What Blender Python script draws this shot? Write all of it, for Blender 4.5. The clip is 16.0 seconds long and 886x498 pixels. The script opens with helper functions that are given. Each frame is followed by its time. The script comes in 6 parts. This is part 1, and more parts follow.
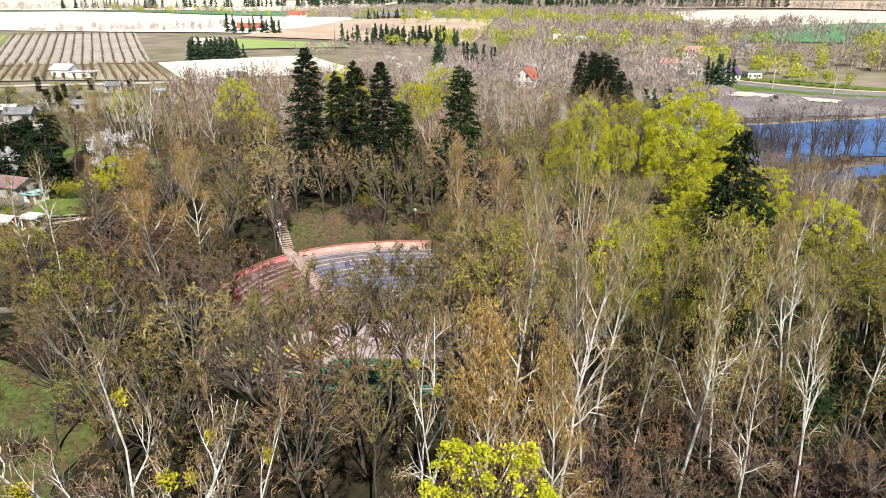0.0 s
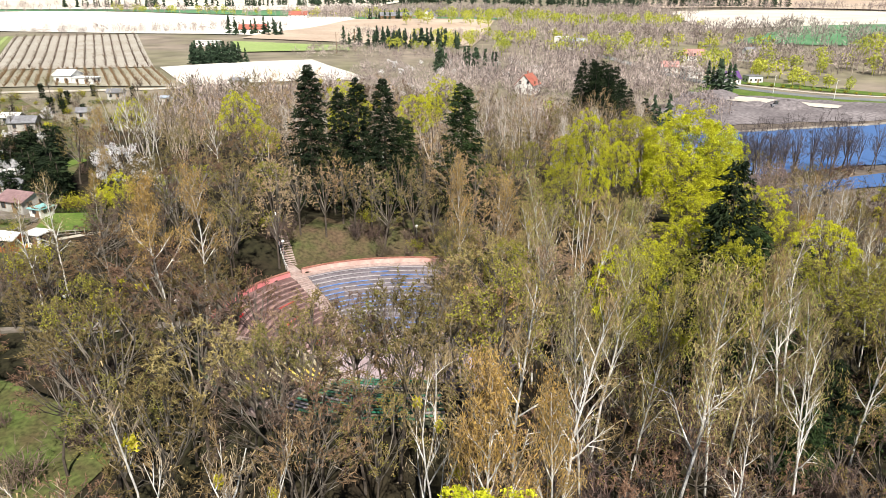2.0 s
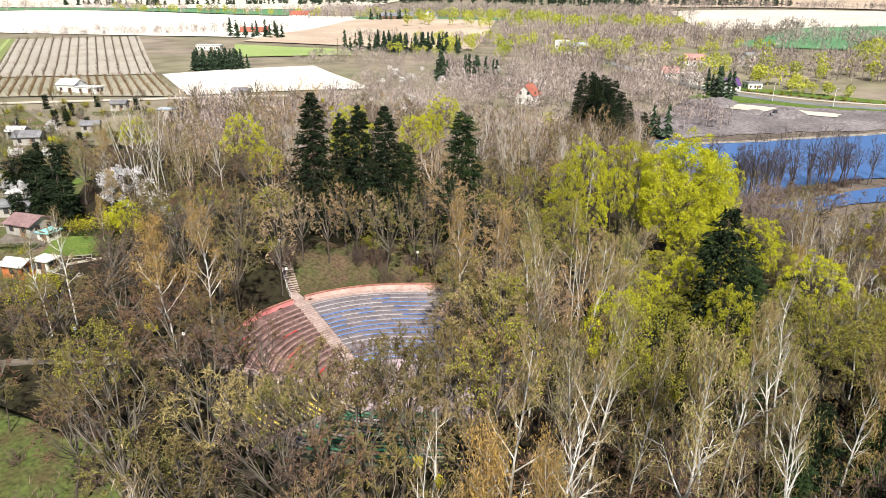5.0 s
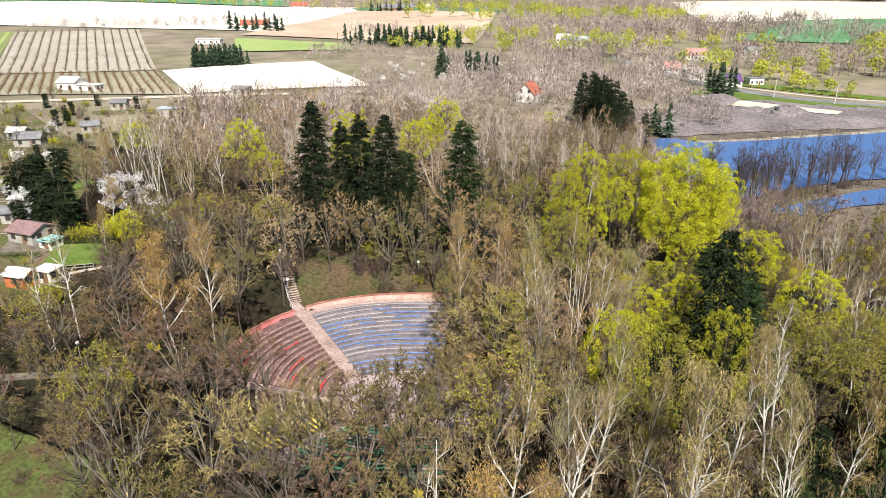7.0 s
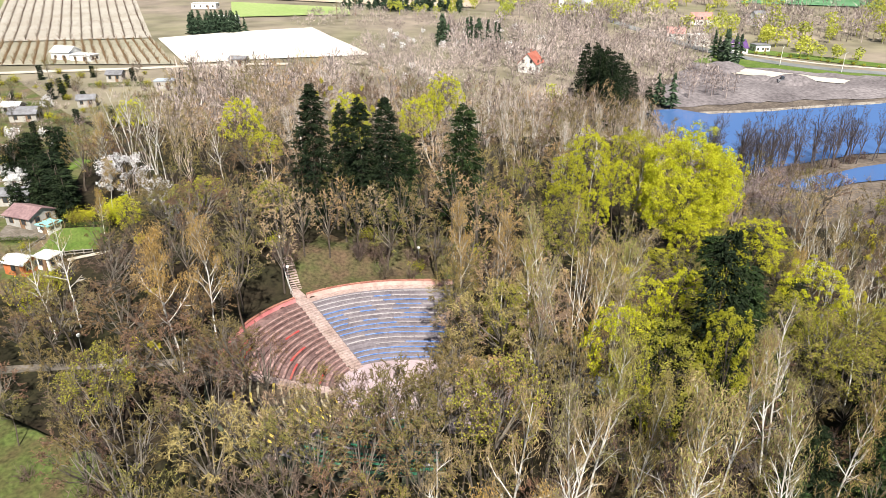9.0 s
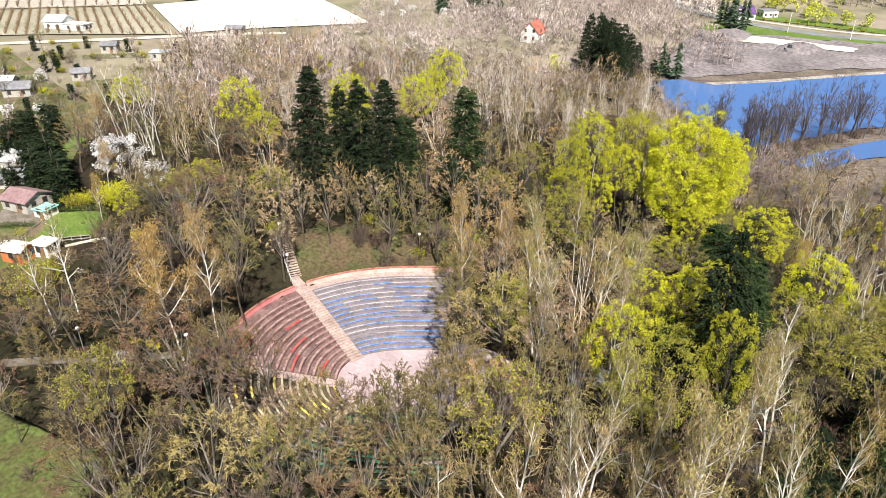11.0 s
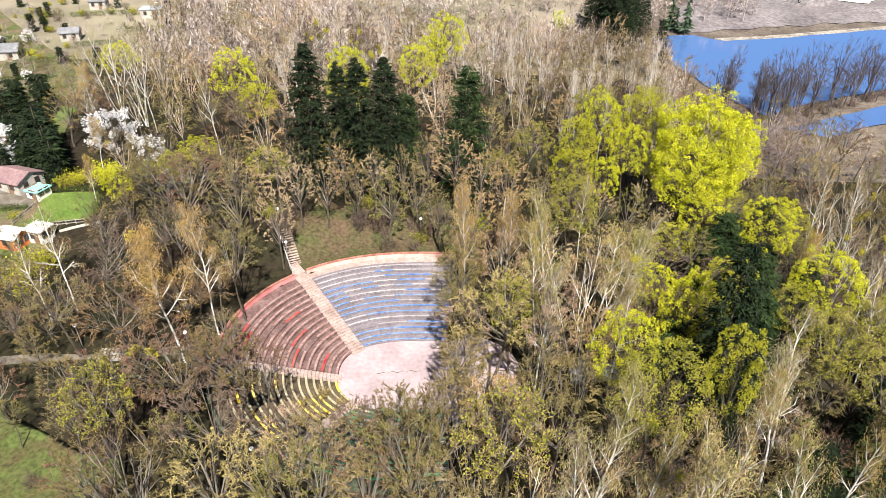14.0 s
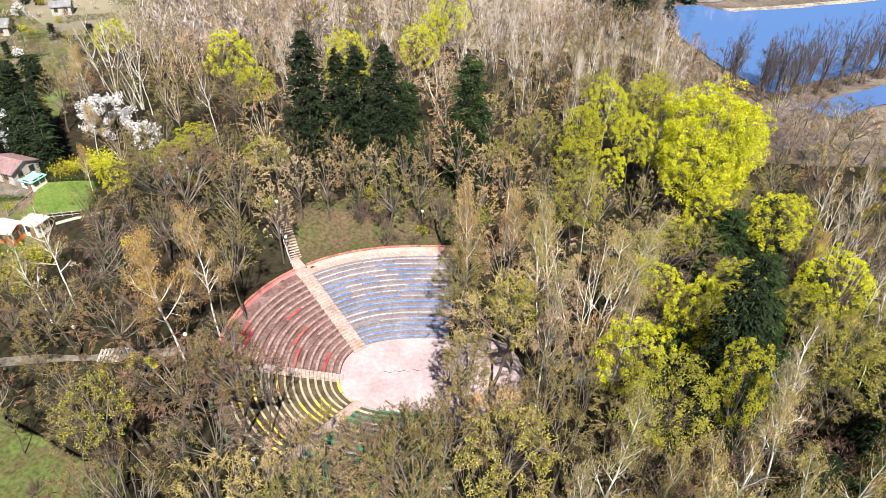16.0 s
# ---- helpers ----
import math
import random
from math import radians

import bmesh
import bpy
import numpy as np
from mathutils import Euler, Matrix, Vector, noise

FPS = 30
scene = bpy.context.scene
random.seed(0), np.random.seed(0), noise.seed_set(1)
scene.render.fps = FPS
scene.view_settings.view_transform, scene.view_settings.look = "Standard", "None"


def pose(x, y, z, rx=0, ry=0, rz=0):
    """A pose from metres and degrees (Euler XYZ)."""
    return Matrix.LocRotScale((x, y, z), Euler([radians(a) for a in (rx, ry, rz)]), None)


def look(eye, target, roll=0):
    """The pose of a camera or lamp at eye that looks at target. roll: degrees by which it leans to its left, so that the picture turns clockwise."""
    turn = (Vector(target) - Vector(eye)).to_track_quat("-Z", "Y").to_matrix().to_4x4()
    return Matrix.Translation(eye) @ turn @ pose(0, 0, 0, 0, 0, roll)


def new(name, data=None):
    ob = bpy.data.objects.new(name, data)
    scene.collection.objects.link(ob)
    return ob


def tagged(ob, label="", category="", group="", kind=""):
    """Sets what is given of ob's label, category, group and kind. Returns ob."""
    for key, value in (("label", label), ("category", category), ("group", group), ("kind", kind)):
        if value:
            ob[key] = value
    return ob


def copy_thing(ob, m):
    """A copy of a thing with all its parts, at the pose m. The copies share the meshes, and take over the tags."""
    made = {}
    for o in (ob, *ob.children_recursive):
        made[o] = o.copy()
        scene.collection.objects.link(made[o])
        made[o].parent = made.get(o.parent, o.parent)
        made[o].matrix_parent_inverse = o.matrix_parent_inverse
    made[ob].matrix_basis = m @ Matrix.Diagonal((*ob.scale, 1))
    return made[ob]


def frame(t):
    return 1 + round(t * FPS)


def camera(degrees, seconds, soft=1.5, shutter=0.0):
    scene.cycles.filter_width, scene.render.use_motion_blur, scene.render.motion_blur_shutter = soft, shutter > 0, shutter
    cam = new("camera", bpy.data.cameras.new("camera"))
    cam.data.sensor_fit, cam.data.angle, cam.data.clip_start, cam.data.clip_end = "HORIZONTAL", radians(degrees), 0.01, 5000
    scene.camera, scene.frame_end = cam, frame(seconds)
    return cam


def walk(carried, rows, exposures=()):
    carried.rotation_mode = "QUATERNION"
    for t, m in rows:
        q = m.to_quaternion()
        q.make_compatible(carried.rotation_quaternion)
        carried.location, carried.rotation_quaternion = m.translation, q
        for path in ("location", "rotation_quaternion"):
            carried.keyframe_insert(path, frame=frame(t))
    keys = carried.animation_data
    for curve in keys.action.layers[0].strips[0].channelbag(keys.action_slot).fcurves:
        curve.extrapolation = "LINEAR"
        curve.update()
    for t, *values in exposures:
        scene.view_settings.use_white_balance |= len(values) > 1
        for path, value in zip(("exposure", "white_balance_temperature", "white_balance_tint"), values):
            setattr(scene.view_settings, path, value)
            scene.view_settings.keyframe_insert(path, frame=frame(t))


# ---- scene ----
cam = camera(66.6, 16.0, soft=0.6)
METRES, EYE, TILT, LEAN, TURN = 32.0, 41.0, -20.5, 0.0, 0.0
ROWS = [
    (0.0, 0.0, 0.0, 0.0, -0.0, 0.0, 0.0),
    (0.5, 0.0002, -0.0076, 0.0192, 0.03, -0.03, -0.01),
    (1.0, -0.0001, -0.0171, 0.0438, 0.05, -0.08, -0.03),
    (1.5, -0.0007, -0.0252, 0.0658, 0.07, -0.12, -0.06),
    (2.0, -0.0016, -0.0352, 0.0921, 0.08, -0.18, -0.09),
    (2.5, -0.0021, -0.0439, 0.1159, 0.09, -0.23, -0.11),
    (3.0, -0.0016, -0.056, 0.1423, 0.1, -0.29, -0.13),
    (3.5, -0.002, -0.0669, 0.1655, 0.11, -0.34, -0.15),
    (4.0, -0.0019, -0.0794, 0.1951, 0.12, -0.41, -0.17),
    (4.5, -0.0012, -0.0893, 0.2198, 0.13, -0.45, -0.19),
    (5.0, -0.0009, -0.0991, 0.2468, 0.13, -0.5, -0.2),
    (7.5, -0.0009, -0.105, 0.3791, 0.19, -2.04, -0.24),
    (8.0, -0.0014, -0.0991, 0.4105, 0.21, -2.92, -0.23),
    (8.5, -0.0011, -0.0924, 0.438, 0.22, -3.67, -0.23),
    (9.0, -0.0006, -0.0836, 0.4683, 0.24, -4.52, -0.21),
    (11.5, -0.0023, -0.021, 0.6173, 0.32, -8.47, -0.19),
    (12.0, -0.0036, -0.005, 0.6528, 0.31, -9.32, -0.19),
    (12.5, -0.0038, 0.0098, 0.6834, 0.34, -10.06, -0.18),
    (13.0, -0.005, 0.0281, 0.7194, 0.35, -10.94, -0.16),
    (13.5, -0.0073, 0.0442, 0.7498, 0.35, -11.68, -0.17),
    (14.0, -0.0089, 0.0624, 0.7836, 0.36, -12.48, -0.17),
    (14.5, -0.0113, 0.0815, 0.8182, 0.36, -13.28, -0.18),
    (15.0, -0.0144, 0.1017, 0.8521, 0.35, -14.09, -0.18),
    (15.5, -0.0152, 0.1224, 0.8865, 0.4, -14.89, -0.18),
    (16.0, -0.0192, 0.1426, 0.9227, 0.38, -15.7, -0.19),
]
walk(cam, [(t, pose(0, 0, EYE, TILT, LEAN, TURN) @ pose(METRES * x, METRES * y, METRES * z, 90 + pitch, roll, yaw)) for t, x, y, z, yaw, pitch, roll in ROWS], exposures=((0.0, 0.58), (1.0, 0.67), (5.0, 0.64), (7.5, 0.70), (8.0, 0.78), (9.0, 0.85), (12.5, 1.02), (16.0, 1.10)))

# ---- world, sun, exposure ----
SUN_EL, SUN_AZ = 52.0, 168.0      # degrees; azimuth clockwise from +y, where the sun stands
world = bpy.data.worlds.new("sky")
scene.world = world
world.use_nodes = True
wn = world.node_tree
sky = wn.nodes.new("ShaderNodeTexSky")
sky.sky_type, sky.sun_disc = "NISHITA", False
sky.sun_elevation, sky.sun_rotation = radians(SUN_EL), radians(SUN_AZ)
sky.air_density, sky.dust_density, sky.ozone_density = 0.5, 0.3, 1.2
bg = next(n for n in wn.nodes if n.type == "BACKGROUND")
bg.inputs["Strength"].default_value = 0.05
wn.links.new(sky.outputs["Color"], bg.inputs["Color"])
sun = new("sun", bpy.data.lights.new("sun", "SUN"))
sun.data.energy, sun.data.angle, sun.data.color = 5.0, radians(0.6), (1.0, 0.95, 0.86)
az, el = radians(SUN_AZ), radians(SUN_EL)
sun.matrix_world = look((0, 0, 120), Vector((0, 0, 120)) - Vector((math.sin(az) * math.cos(el), math.cos(az) * math.cos(el), math.sin(el))))

# ---- materials ----


def mat(name, a, b, scale=1.0, rough=0.9, bump=0.0, fine=0.0, rnd=None, island=0.0, metal=0.0, through_light=0.0, fine_scale=12.0, spec=0.2):
    """a, b: two base colours mixed by noise; rnd: colours picked by the object's random; island: brightness spread from piece to piece."""
    m = bpy.data.materials.new(name)
    m.use_nodes = True
    nt = m.node_tree
    N, L = nt.nodes, nt.links
    p = N["Principled BSDF"]
    p.inputs["Roughness"].default_value, p.inputs["Metallic"].default_value = rough, metal
    p.inputs["Specular IOR Level"].default_value = spec
    geo = N.new("ShaderNodeNewGeometry")
    noi = N.new("ShaderNodeTexNoise")
    noi.inputs["Scale"].default_value, noi.inputs["Detail"].default_value = scale, 5
    L.new(geo.outputs["Position"], noi.inputs["Vector"])
    ramp = N.new("ShaderNodeValToRGB")
    ramp.color_ramp.elements[0].position, ramp.color_ramp.elements[1].position = 0.35, 0.65
    ramp.color_ramp.elements[0].color, ramp.color_ramp.elements[1].color = (*a, 1), (*b, 1)
    L.new(noi.outputs["Fac"], ramp.inputs["Fac"])
    col = ramp.outputs["Color"]
    if rnd:
        oi = N.new("ShaderNodeObjectInfo")
        rr = N.new("ShaderNodeValToRGB")
        rr.color_ramp.interpolation = "CONSTANT" if len(rnd) > 3 else "LINEAR"
        els = rr.color_ramp.elements
        while len(els) < len(rnd):
            els.new(0.5)
        for i, c in enumerate(rnd):
            els[i].position = i / (len(rnd) - (0 if len(rnd) > 3 else 1))
            els[i].color = (*c, 1)
        L.new(oi.outputs["Random"], rr.inputs["Fac"])
        mx = N.new("ShaderNodeMix")
        mx.data_type, mx.inputs["Factor"].default_value = "RGBA", 0.75
        L.new(col, mx.inputs["A"])
        L.new(rr.outputs["Color"], mx.inputs["B"])
        col = mx.outputs["Result"]
    if island or fine:
        hs = N.new("ShaderNodeHueSaturation")
        L.new(col, hs.inputs["Color"])
        mr = N.new("ShaderNodeMapRange")
        amp = island or fine
        mr.inputs["To Min"].default_value, mr.inputs["To Max"].default_value = 1 - amp, 1 + amp
        if island:
            L.new(geo.outputs["Random Per Island"], mr.inputs["Value"])
        else:
            n2 = N.new("ShaderNodeTexNoise")
            n2.inputs["Scale"].default_value, n2.inputs["Detail"].default_value = fine_scale, 4
            L.new(geo.outputs["Position"], n2.inputs["Vector"])
            mr.inputs["From Min"].default_value, mr.inputs["From Max"].default_value = 0.3, 0.7
            L.new(n2.outputs["Fac"], mr.inputs["Value"])
        L.new(mr.outputs["Result"], hs.inputs["Value"])
        col = hs.outputs["Color"]
    L.new(col, p.inputs["Base Color"])
    if bump:
        bn = N.new("ShaderNodeBump")
        bn.inputs["Strength"].default_value, bn.inputs["Distance"].default_value = bump, 0.1
        n3 = N.new("ShaderNodeTexNoise")
        n3.inputs["Scale"].default_value, n3.inputs["Detail"].default_value = fine_scale, 6
        L.new(geo.outputs["Position"], n3.inputs["Vector"])
        L.new(n3.outputs["Fac"], bn.inputs["Height"])
        L.new(bn.outputs["Normal"], p.inputs["Normal"])
    if through_light:
        tr = N.new("ShaderNodeBsdfTranslucent")
        L.new(col, tr.inputs["Color"])
        ms = N.new("ShaderNodeMixShader")
        ms.inputs["Fac"].default_value = through_light
        L.new(p.outputs[0], ms.inputs[1])
        L.new(tr.outputs[0], ms.inputs[2])
        L.new(ms.outputs[0], N["Material Output"].inputs["Surface"])
    return m


# leaf litter, nearly black: the shade beneath the crowns is put into its colour
M_litter = mat("shade_darkened_forest_floor", (0.0262, 0.0181, 0.0118), (0.0237, 0.0237, 0.01), 0.11, bump=0.6, fine=0.45, fine_scale=1.3)
M_moss = mat("mossy_bank", (0.10, 0.068, 0.042), (0.066, 0.072, 0.026), 0.28, bump=0.4, fine=0.4, fine_scale=2.0)
M_grass = mat("grass", (0.085, 0.145, 0.025), (0.136, 0.187, 0.043), 0.25, bump=0.4, fine=0.3, fine_scale=2.5)
M_farland = mat("far_land", (0.27, 0.225, 0.18), (0.19, 0.18, 0.11), 0.02, fine=0.3, fine_scale=0.06)
M_whitefield = mat("dry_pale_soil", (0.70, 0.66, 0.58), (0.78, 0.74, 0.68), 0.05, fine=0.06, fine_scale=0.6)
M_bankearth = mat("brown_bank_earth", (0.10, 0.08, 0.068), (0.17, 0.14, 0.115), 0.12, bump=0.5, fine=0.35, fine_scale=0.8)
M_palefield = mat("pale_field", (0.60, 0.54, 0.45), (0.70, 0.66, 0.58), 0.02, fine=0.08, fine_scale=0.3)
M_pinkfield = mat("ploughed_soil", (0.46, 0.35, 0.27), (0.55, 0.46, 0.36), 0.02, fine=0.1, fine_scale=0.3)
M_greenfield = mat("young_crop", (0.10, 0.24, 0.11), (0.13, 0.28, 0.14), 0.02, fine=0.1, fine_scale=0.3)
M_limefield = mat("meadow", (0.27, 0.37, 0.12), (0.35, 0.42, 0.17), 0.02, fine=0.12, fine_scale=0.4)
M_orchard = mat("orchard_soil", (0.374, 0.335, 0.281), (0.452, 0.421, 0.367), 0.05, fine=0.2, fine_scale=0.8)
M_orchard_dim = mat("grey_green_orchard_soil", (0.27, 0.26, 0.19), (0.36, 0.33, 0.26), 0.05, fine=0.2, fine_scale=0.8)
M_orchgrass = mat("orchard_grass", (0.20, 0.24, 0.09), (0.26, 0.28, 0.12), 0.1, fine=0.25, fine_scale=1.0)
M_garden = mat("garden_soil", (0.156, 0.117, 0.078), (0.0858, 0.109, 0.0312), 0.22, bump=0.4, fine=0.3, fine_scale=1.2)
M_dirt = mat("dark_earth", (0.145, 0.127, 0.132), (0.235, 0.21, 0.215), 0.06, bump=0.7, fine=0.35, fine_scale=0.7)
M_shore = mat("trampled_shore", (0.20, 0.175, 0.155), (0.40, 0.36, 0.31), 0.3, bump=0.5, fine=0.35, fine_scale=1.2)
M_sand = mat("pale_sand", (0.5, 0.45, 0.38), (0.62, 0.57, 0.5), 0.1, bump=0.3, fine=0.15, fine_scale=1.2)
M_asphalt = mat("asphalt", (0.17, 0.18, 0.18), (0.24, 0.25, 0.25), 0.15, rough=0.8, fine=0.12, fine_scale=3)
M_arena = mat("arena_gravel", (0.345, 0.27, 0.285), (0.45, 0.36, 0.38), 0.22, bump=0.3, fine=0.14, fine_scale=1.6)
M_conc_red = mat("mossy_concrete", (0.118, 0.0699, 0.0672), (0.204, 0.134, 0.126), 0.45, bump=0.4, fine=0.35, fine_scale=2.4)
# darker brown and darker green tones of the southern tiers and walls
M_conc_dark = mat("dark_soil_tread", (0.0588, 0.0437, 0.0319), (0.118, 0.0924, 0.0588), 0.5, bump=0.5, fine=0.35, fine_scale=2.4)
M_conc_green = mat("dark_greenish_tread", (0.042, 0.0504, 0.0336), (0.084, 0.0924, 0.0588), 0.5, bump=0.5, fine=0.35, fine_scale=2.4)
M_pinkwall = mat("pink_render", (0.60, 0.36, 0.32), (0.72, 0.50, 0.45), 0.25, bump=0.3, fine=0.18, fine_scale=1.5)
M_redwall = mat("red_painted_wall", (0.68, 0.20, 0.21), (0.76, 0.31, 0.31), 0.25, bump=0.3, fine=0.18, fine_scale=1.5)
M_cap = mat("brick_coping", (0.30, 0.12, 0.09), (0.42, 0.2, 0.15), 0.8, bump=0.3, fine=0.25, fine_scale=3)
M_step = mat("pale_step", (0.33, 0.245, 0.22), (0.43, 0.335, 0.31), 0.5, bump=0.3, fine=0.25, fine_scale=2.5)
# lavender concrete, darkened so the treads carry the seat boards' shadow lines
M_lavender = mat("shade_darkened_lavender_concrete", (0.17, 0.148, 0.165), (0.235, 0.207, 0.228), 0.35, bump=0.3, fine=0.22, fine_scale=3.0)
M_board = mat("bare_board", (0.35, 0.32, 0.335), (0.47, 0.435, 0.45), 1.2, bump=0.3, fine=0.25, fine_scale=4, rnd=[(0.29, 0.265, 0.28), (0.48, 0.445, 0.46)])
M_redboard = mat("red_brown_board", (0.252, 0.143, 0.126), (0.386, 0.26, 0.244), 1.2, bump=0.3, fine=0.3, fine_scale=4)
M_blue = mat("worn_blue_paint", (0.08, 0.19, 0.52), (0.24, 0.32, 0.55), 0.8, rough=0.6, bump=0.2, fine=0.3, fine_scale=4)
M_red = mat("worn_red_paint", (0.5, 0.02, 0.03), (0.42, 0.12, 0.10), 0.5, rough=0.6, bump=0.2, fine=0.2, fine_scale=4)
M_yellow = mat("worn_yellow_paint", (0.72, 0.52, 0.04), (0.62, 0.52, 0.2), 0.7, rough=0.6, bump=0.2, fine=0.2, fine_scale=4)
M_green = mat("worn_green_paint", (0.03, 0.22, 0.12), (0.10, 0.22, 0.15), 0.7, rough=0.6, bump=0.2, fine=0.2, fine_scale=4)
M_cream = mat("flaking_cream_paint", (0.34, 0.29, 0.19), (0.45, 0.40, 0.28), 0.9, rough=0.7, bump=0.2, fine=0.3, fine_scale=4)
M_metal = mat("grey_metal", (0.4, 0.4, 0.4), (0.5, 0.5, 0.5), 1.0, rough=0.45, metal=0.6)
M_whitepaint = mat("white_paint", (0.74, 0.73, 0.70), (0.82, 0.81, 0.79), 0.4, rough=0.6, fine=0.06)
M_globe = mat("white_globe", (0.85, 0.85, 0.83), (0.9, 0.9, 0.88), 1.0, rough=0.3)

BROWNS = [(0.11, 0.0757, 0.0581), (0.189, 0.119, 0.0581), (0.211, 0.136, 0.0748), (0.145, 0.11, 0.037), (0.172, 0.114, 0.088), (0.119, 0.0845, 0.0686), (0.185, 0.136, 0.0475), (0.18, 0.104, 0.0686)]
M_limb = mat("pale_grey_boughs", (0.117, 0.0998, 0.0819), (0.183, 0.16, 0.133), 1.2, island=0.35)
M_purpletwig = mat("purple_brown_twigs", (0.101, 0.0702, 0.0624), (0.156, 0.109, 0.0936), 0.5, rnd=[(0.14, 0.0936, 0.0819), (0.101, 0.078, 0.0702), (0.164, 0.117, 0.0936), (0.125, 0.101, 0.0663)], island=0.5)
M_purplehaze = mat("mauve_grey_twigs", (0.19, 0.145, 0.145), (0.27, 0.215, 0.215), 0.5, island=0.5)
M_tantwig = mat("tan_twigs", (0.30, 0.21, 0.115), (0.39, 0.28, 0.16), 0.35, rnd=[(0.39, 0.265, 0.145), (0.32, 0.22, 0.135), (0.41, 0.265, 0.125), (0.33, 0.27, 0.10), (0.42, 0.32, 0.21), (0.30, 0.25, 0.09), (0.30, 0.205, 0.15)], island=0.42)
M_rusttwig = mat("rusty_brown_twigs", (0.15, 0.09, 0.065), (0.22, 0.135, 0.09), 0.35, rnd=[(0.17, 0.10, 0.07), (0.22, 0.13, 0.085), (0.15, 0.10, 0.085), (0.20, 0.15, 0.06)], island=0.42)
M_bark = mat("grey_brown_bark", (0.0702, 0.0562, 0.0445), (0.117, 0.0959, 0.0772), 1.5, fine=0.3, fine_scale=9)
M_darkbark = mat("dark_alder_bark", (0.075, 0.062, 0.064), (0.125, 0.105, 0.105), 1.5, fine=0.3, fine_scale=9)
M_twig = mat("bare_twigs", (0.0824, 0.0618, 0.0412), (0.13, 0.0994, 0.0652), 0.35, rnd=BROWNS, island=0.42)
M_twig_o = mat("olive_budding_twigs", (0.148, 0.12, 0.0535), (0.206, 0.16, 0.0782), 0.35, rnd=[(0.148, 0.123, 0.0495), (0.223, 0.169, 0.07), (0.181, 0.143, 0.0782), (0.173, 0.157, 0.0511), (0.238, 0.178, 0.0986), (0.165, 0.136, 0.0659)], island=0.42)
M_paletwig = mat("pale_grey_twigs", (0.386, 0.328, 0.269), (0.521, 0.454, 0.386), 0.35, rnd=[(0.454, 0.361, 0.277), (0.554, 0.496, 0.445), (0.37, 0.294, 0.227), (0.487, 0.395, 0.319)], island=0.45)
M_bud = mat("olive_buds", (0.215, 0.205, 0.04), (0.26, 0.22, 0.065), 0.4, rnd=[(0.20, 0.205, 0.035), (0.28, 0.21, 0.07), (0.22, 0.19, 0.07), (0.28, 0.285, 0.04)], island=0.35, through_light=0.3)
M_birchbark = mat("white_birch_bark", (0.554, 0.529, 0.487), (0.722, 0.706, 0.672), 1.2, fine=0.25, fine_scale=6)
M_birchtwig = mat("birch_twigs", (0.281, 0.203, 0.117), (0.343, 0.265, 0.164), 0.5, rnd=[(0.328, 0.218, 0.0936), (0.265, 0.226, 0.0936), (0.312, 0.257, 0.187), (0.328, 0.25, 0.125)], island=0.4)
M_birchleaf = mat("young_birch_leaves", (0.348, 0.372, 0.084), (0.408, 0.348, 0.096), 0.5, rnd=[(0.408, 0.312, 0.084), (0.336, 0.396, 0.096), (0.408, 0.396, 0.132), (0.36, 0.336, 0.072)], island=0.4, through_light=0.35)
M_orangeleaf = mat("copper_catkins", (0.46, 0.29, 0.08), (0.54, 0.37, 0.13), 0.5, island=0.35, through_light=0.3)
M_maple = mat("yellow_green_blossom", (0.44, 0.46, 0.02), (0.58, 0.57, 0.035), 0.35, island=0.4, through_light=0.2)
M_maple2 = mat("fresh_green_leaves", (0.38, 0.39, 0.03), (0.48, 0.46, 0.045), 0.35, island=0.4, through_light=0.35)
M_maple3 = mat("olive_young_leaves", (0.28, 0.28, 0.04), (0.38, 0.36, 0.06), 0.35, island=0.4, through_light=0.35)
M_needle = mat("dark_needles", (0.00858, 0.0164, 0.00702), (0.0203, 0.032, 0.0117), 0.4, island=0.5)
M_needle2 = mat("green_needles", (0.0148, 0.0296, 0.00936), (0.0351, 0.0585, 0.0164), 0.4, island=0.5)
M_white_bloom = mat("white_blossom", (0.78, 0.76, 0.78), (0.85, 0.84, 0.85), 0.6, island=0.12, through_light=0.25)
M_mistle = mat("mistletoe", (0.42, 0.40, 0.04), (0.55, 0.48, 0.05), 0.6, island=0.3, through_light=0.3)
# distant twigs: the bright haze is mixed into this pale colour
M_farwood = mat("haze_paled_bare_wood", (0.25, 0.20, 0.185), (0.44, 0.37, 0.34), 0.04, island=0.6)
M_fargreen = mat("far_budding_wood", (0.325, 0.362, 0.062), (0.500, 0.500, 0.075), 0.02, island=0.4)
M_fardark = mat("far_pine_wood", (0.035, 0.06, 0.035), (0.06, 0.09, 0.05), 0.03, island=0.4)

M_water = bpy.data.materials.new("sky_tinted_pond_water")
M_water.use_nodes = True
wp = M_water.node_tree.nodes["Principled BSDF"]
# the reflected sky is painted in as a blue base; IOR raised above water's
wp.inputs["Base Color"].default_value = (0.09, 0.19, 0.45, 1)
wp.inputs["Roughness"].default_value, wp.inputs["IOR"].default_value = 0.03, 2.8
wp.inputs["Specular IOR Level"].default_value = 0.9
wn2 = M_water.node_tree.nodes.new("ShaderNodeTexNoise")
wn2.inputs["Scale"].default_value, wn2.inputs["Detail"].default_value = 0.5, 3
wb = M_water.node_tree.nodes.new("ShaderNodeBump")
wb.inputs["Strength"].default_value, wb.inputs["Distance"].default_value = 0.06, 0.3
M_water.node_tree.links.new(wn2.outputs["Fac"], wb.inputs["Height"])
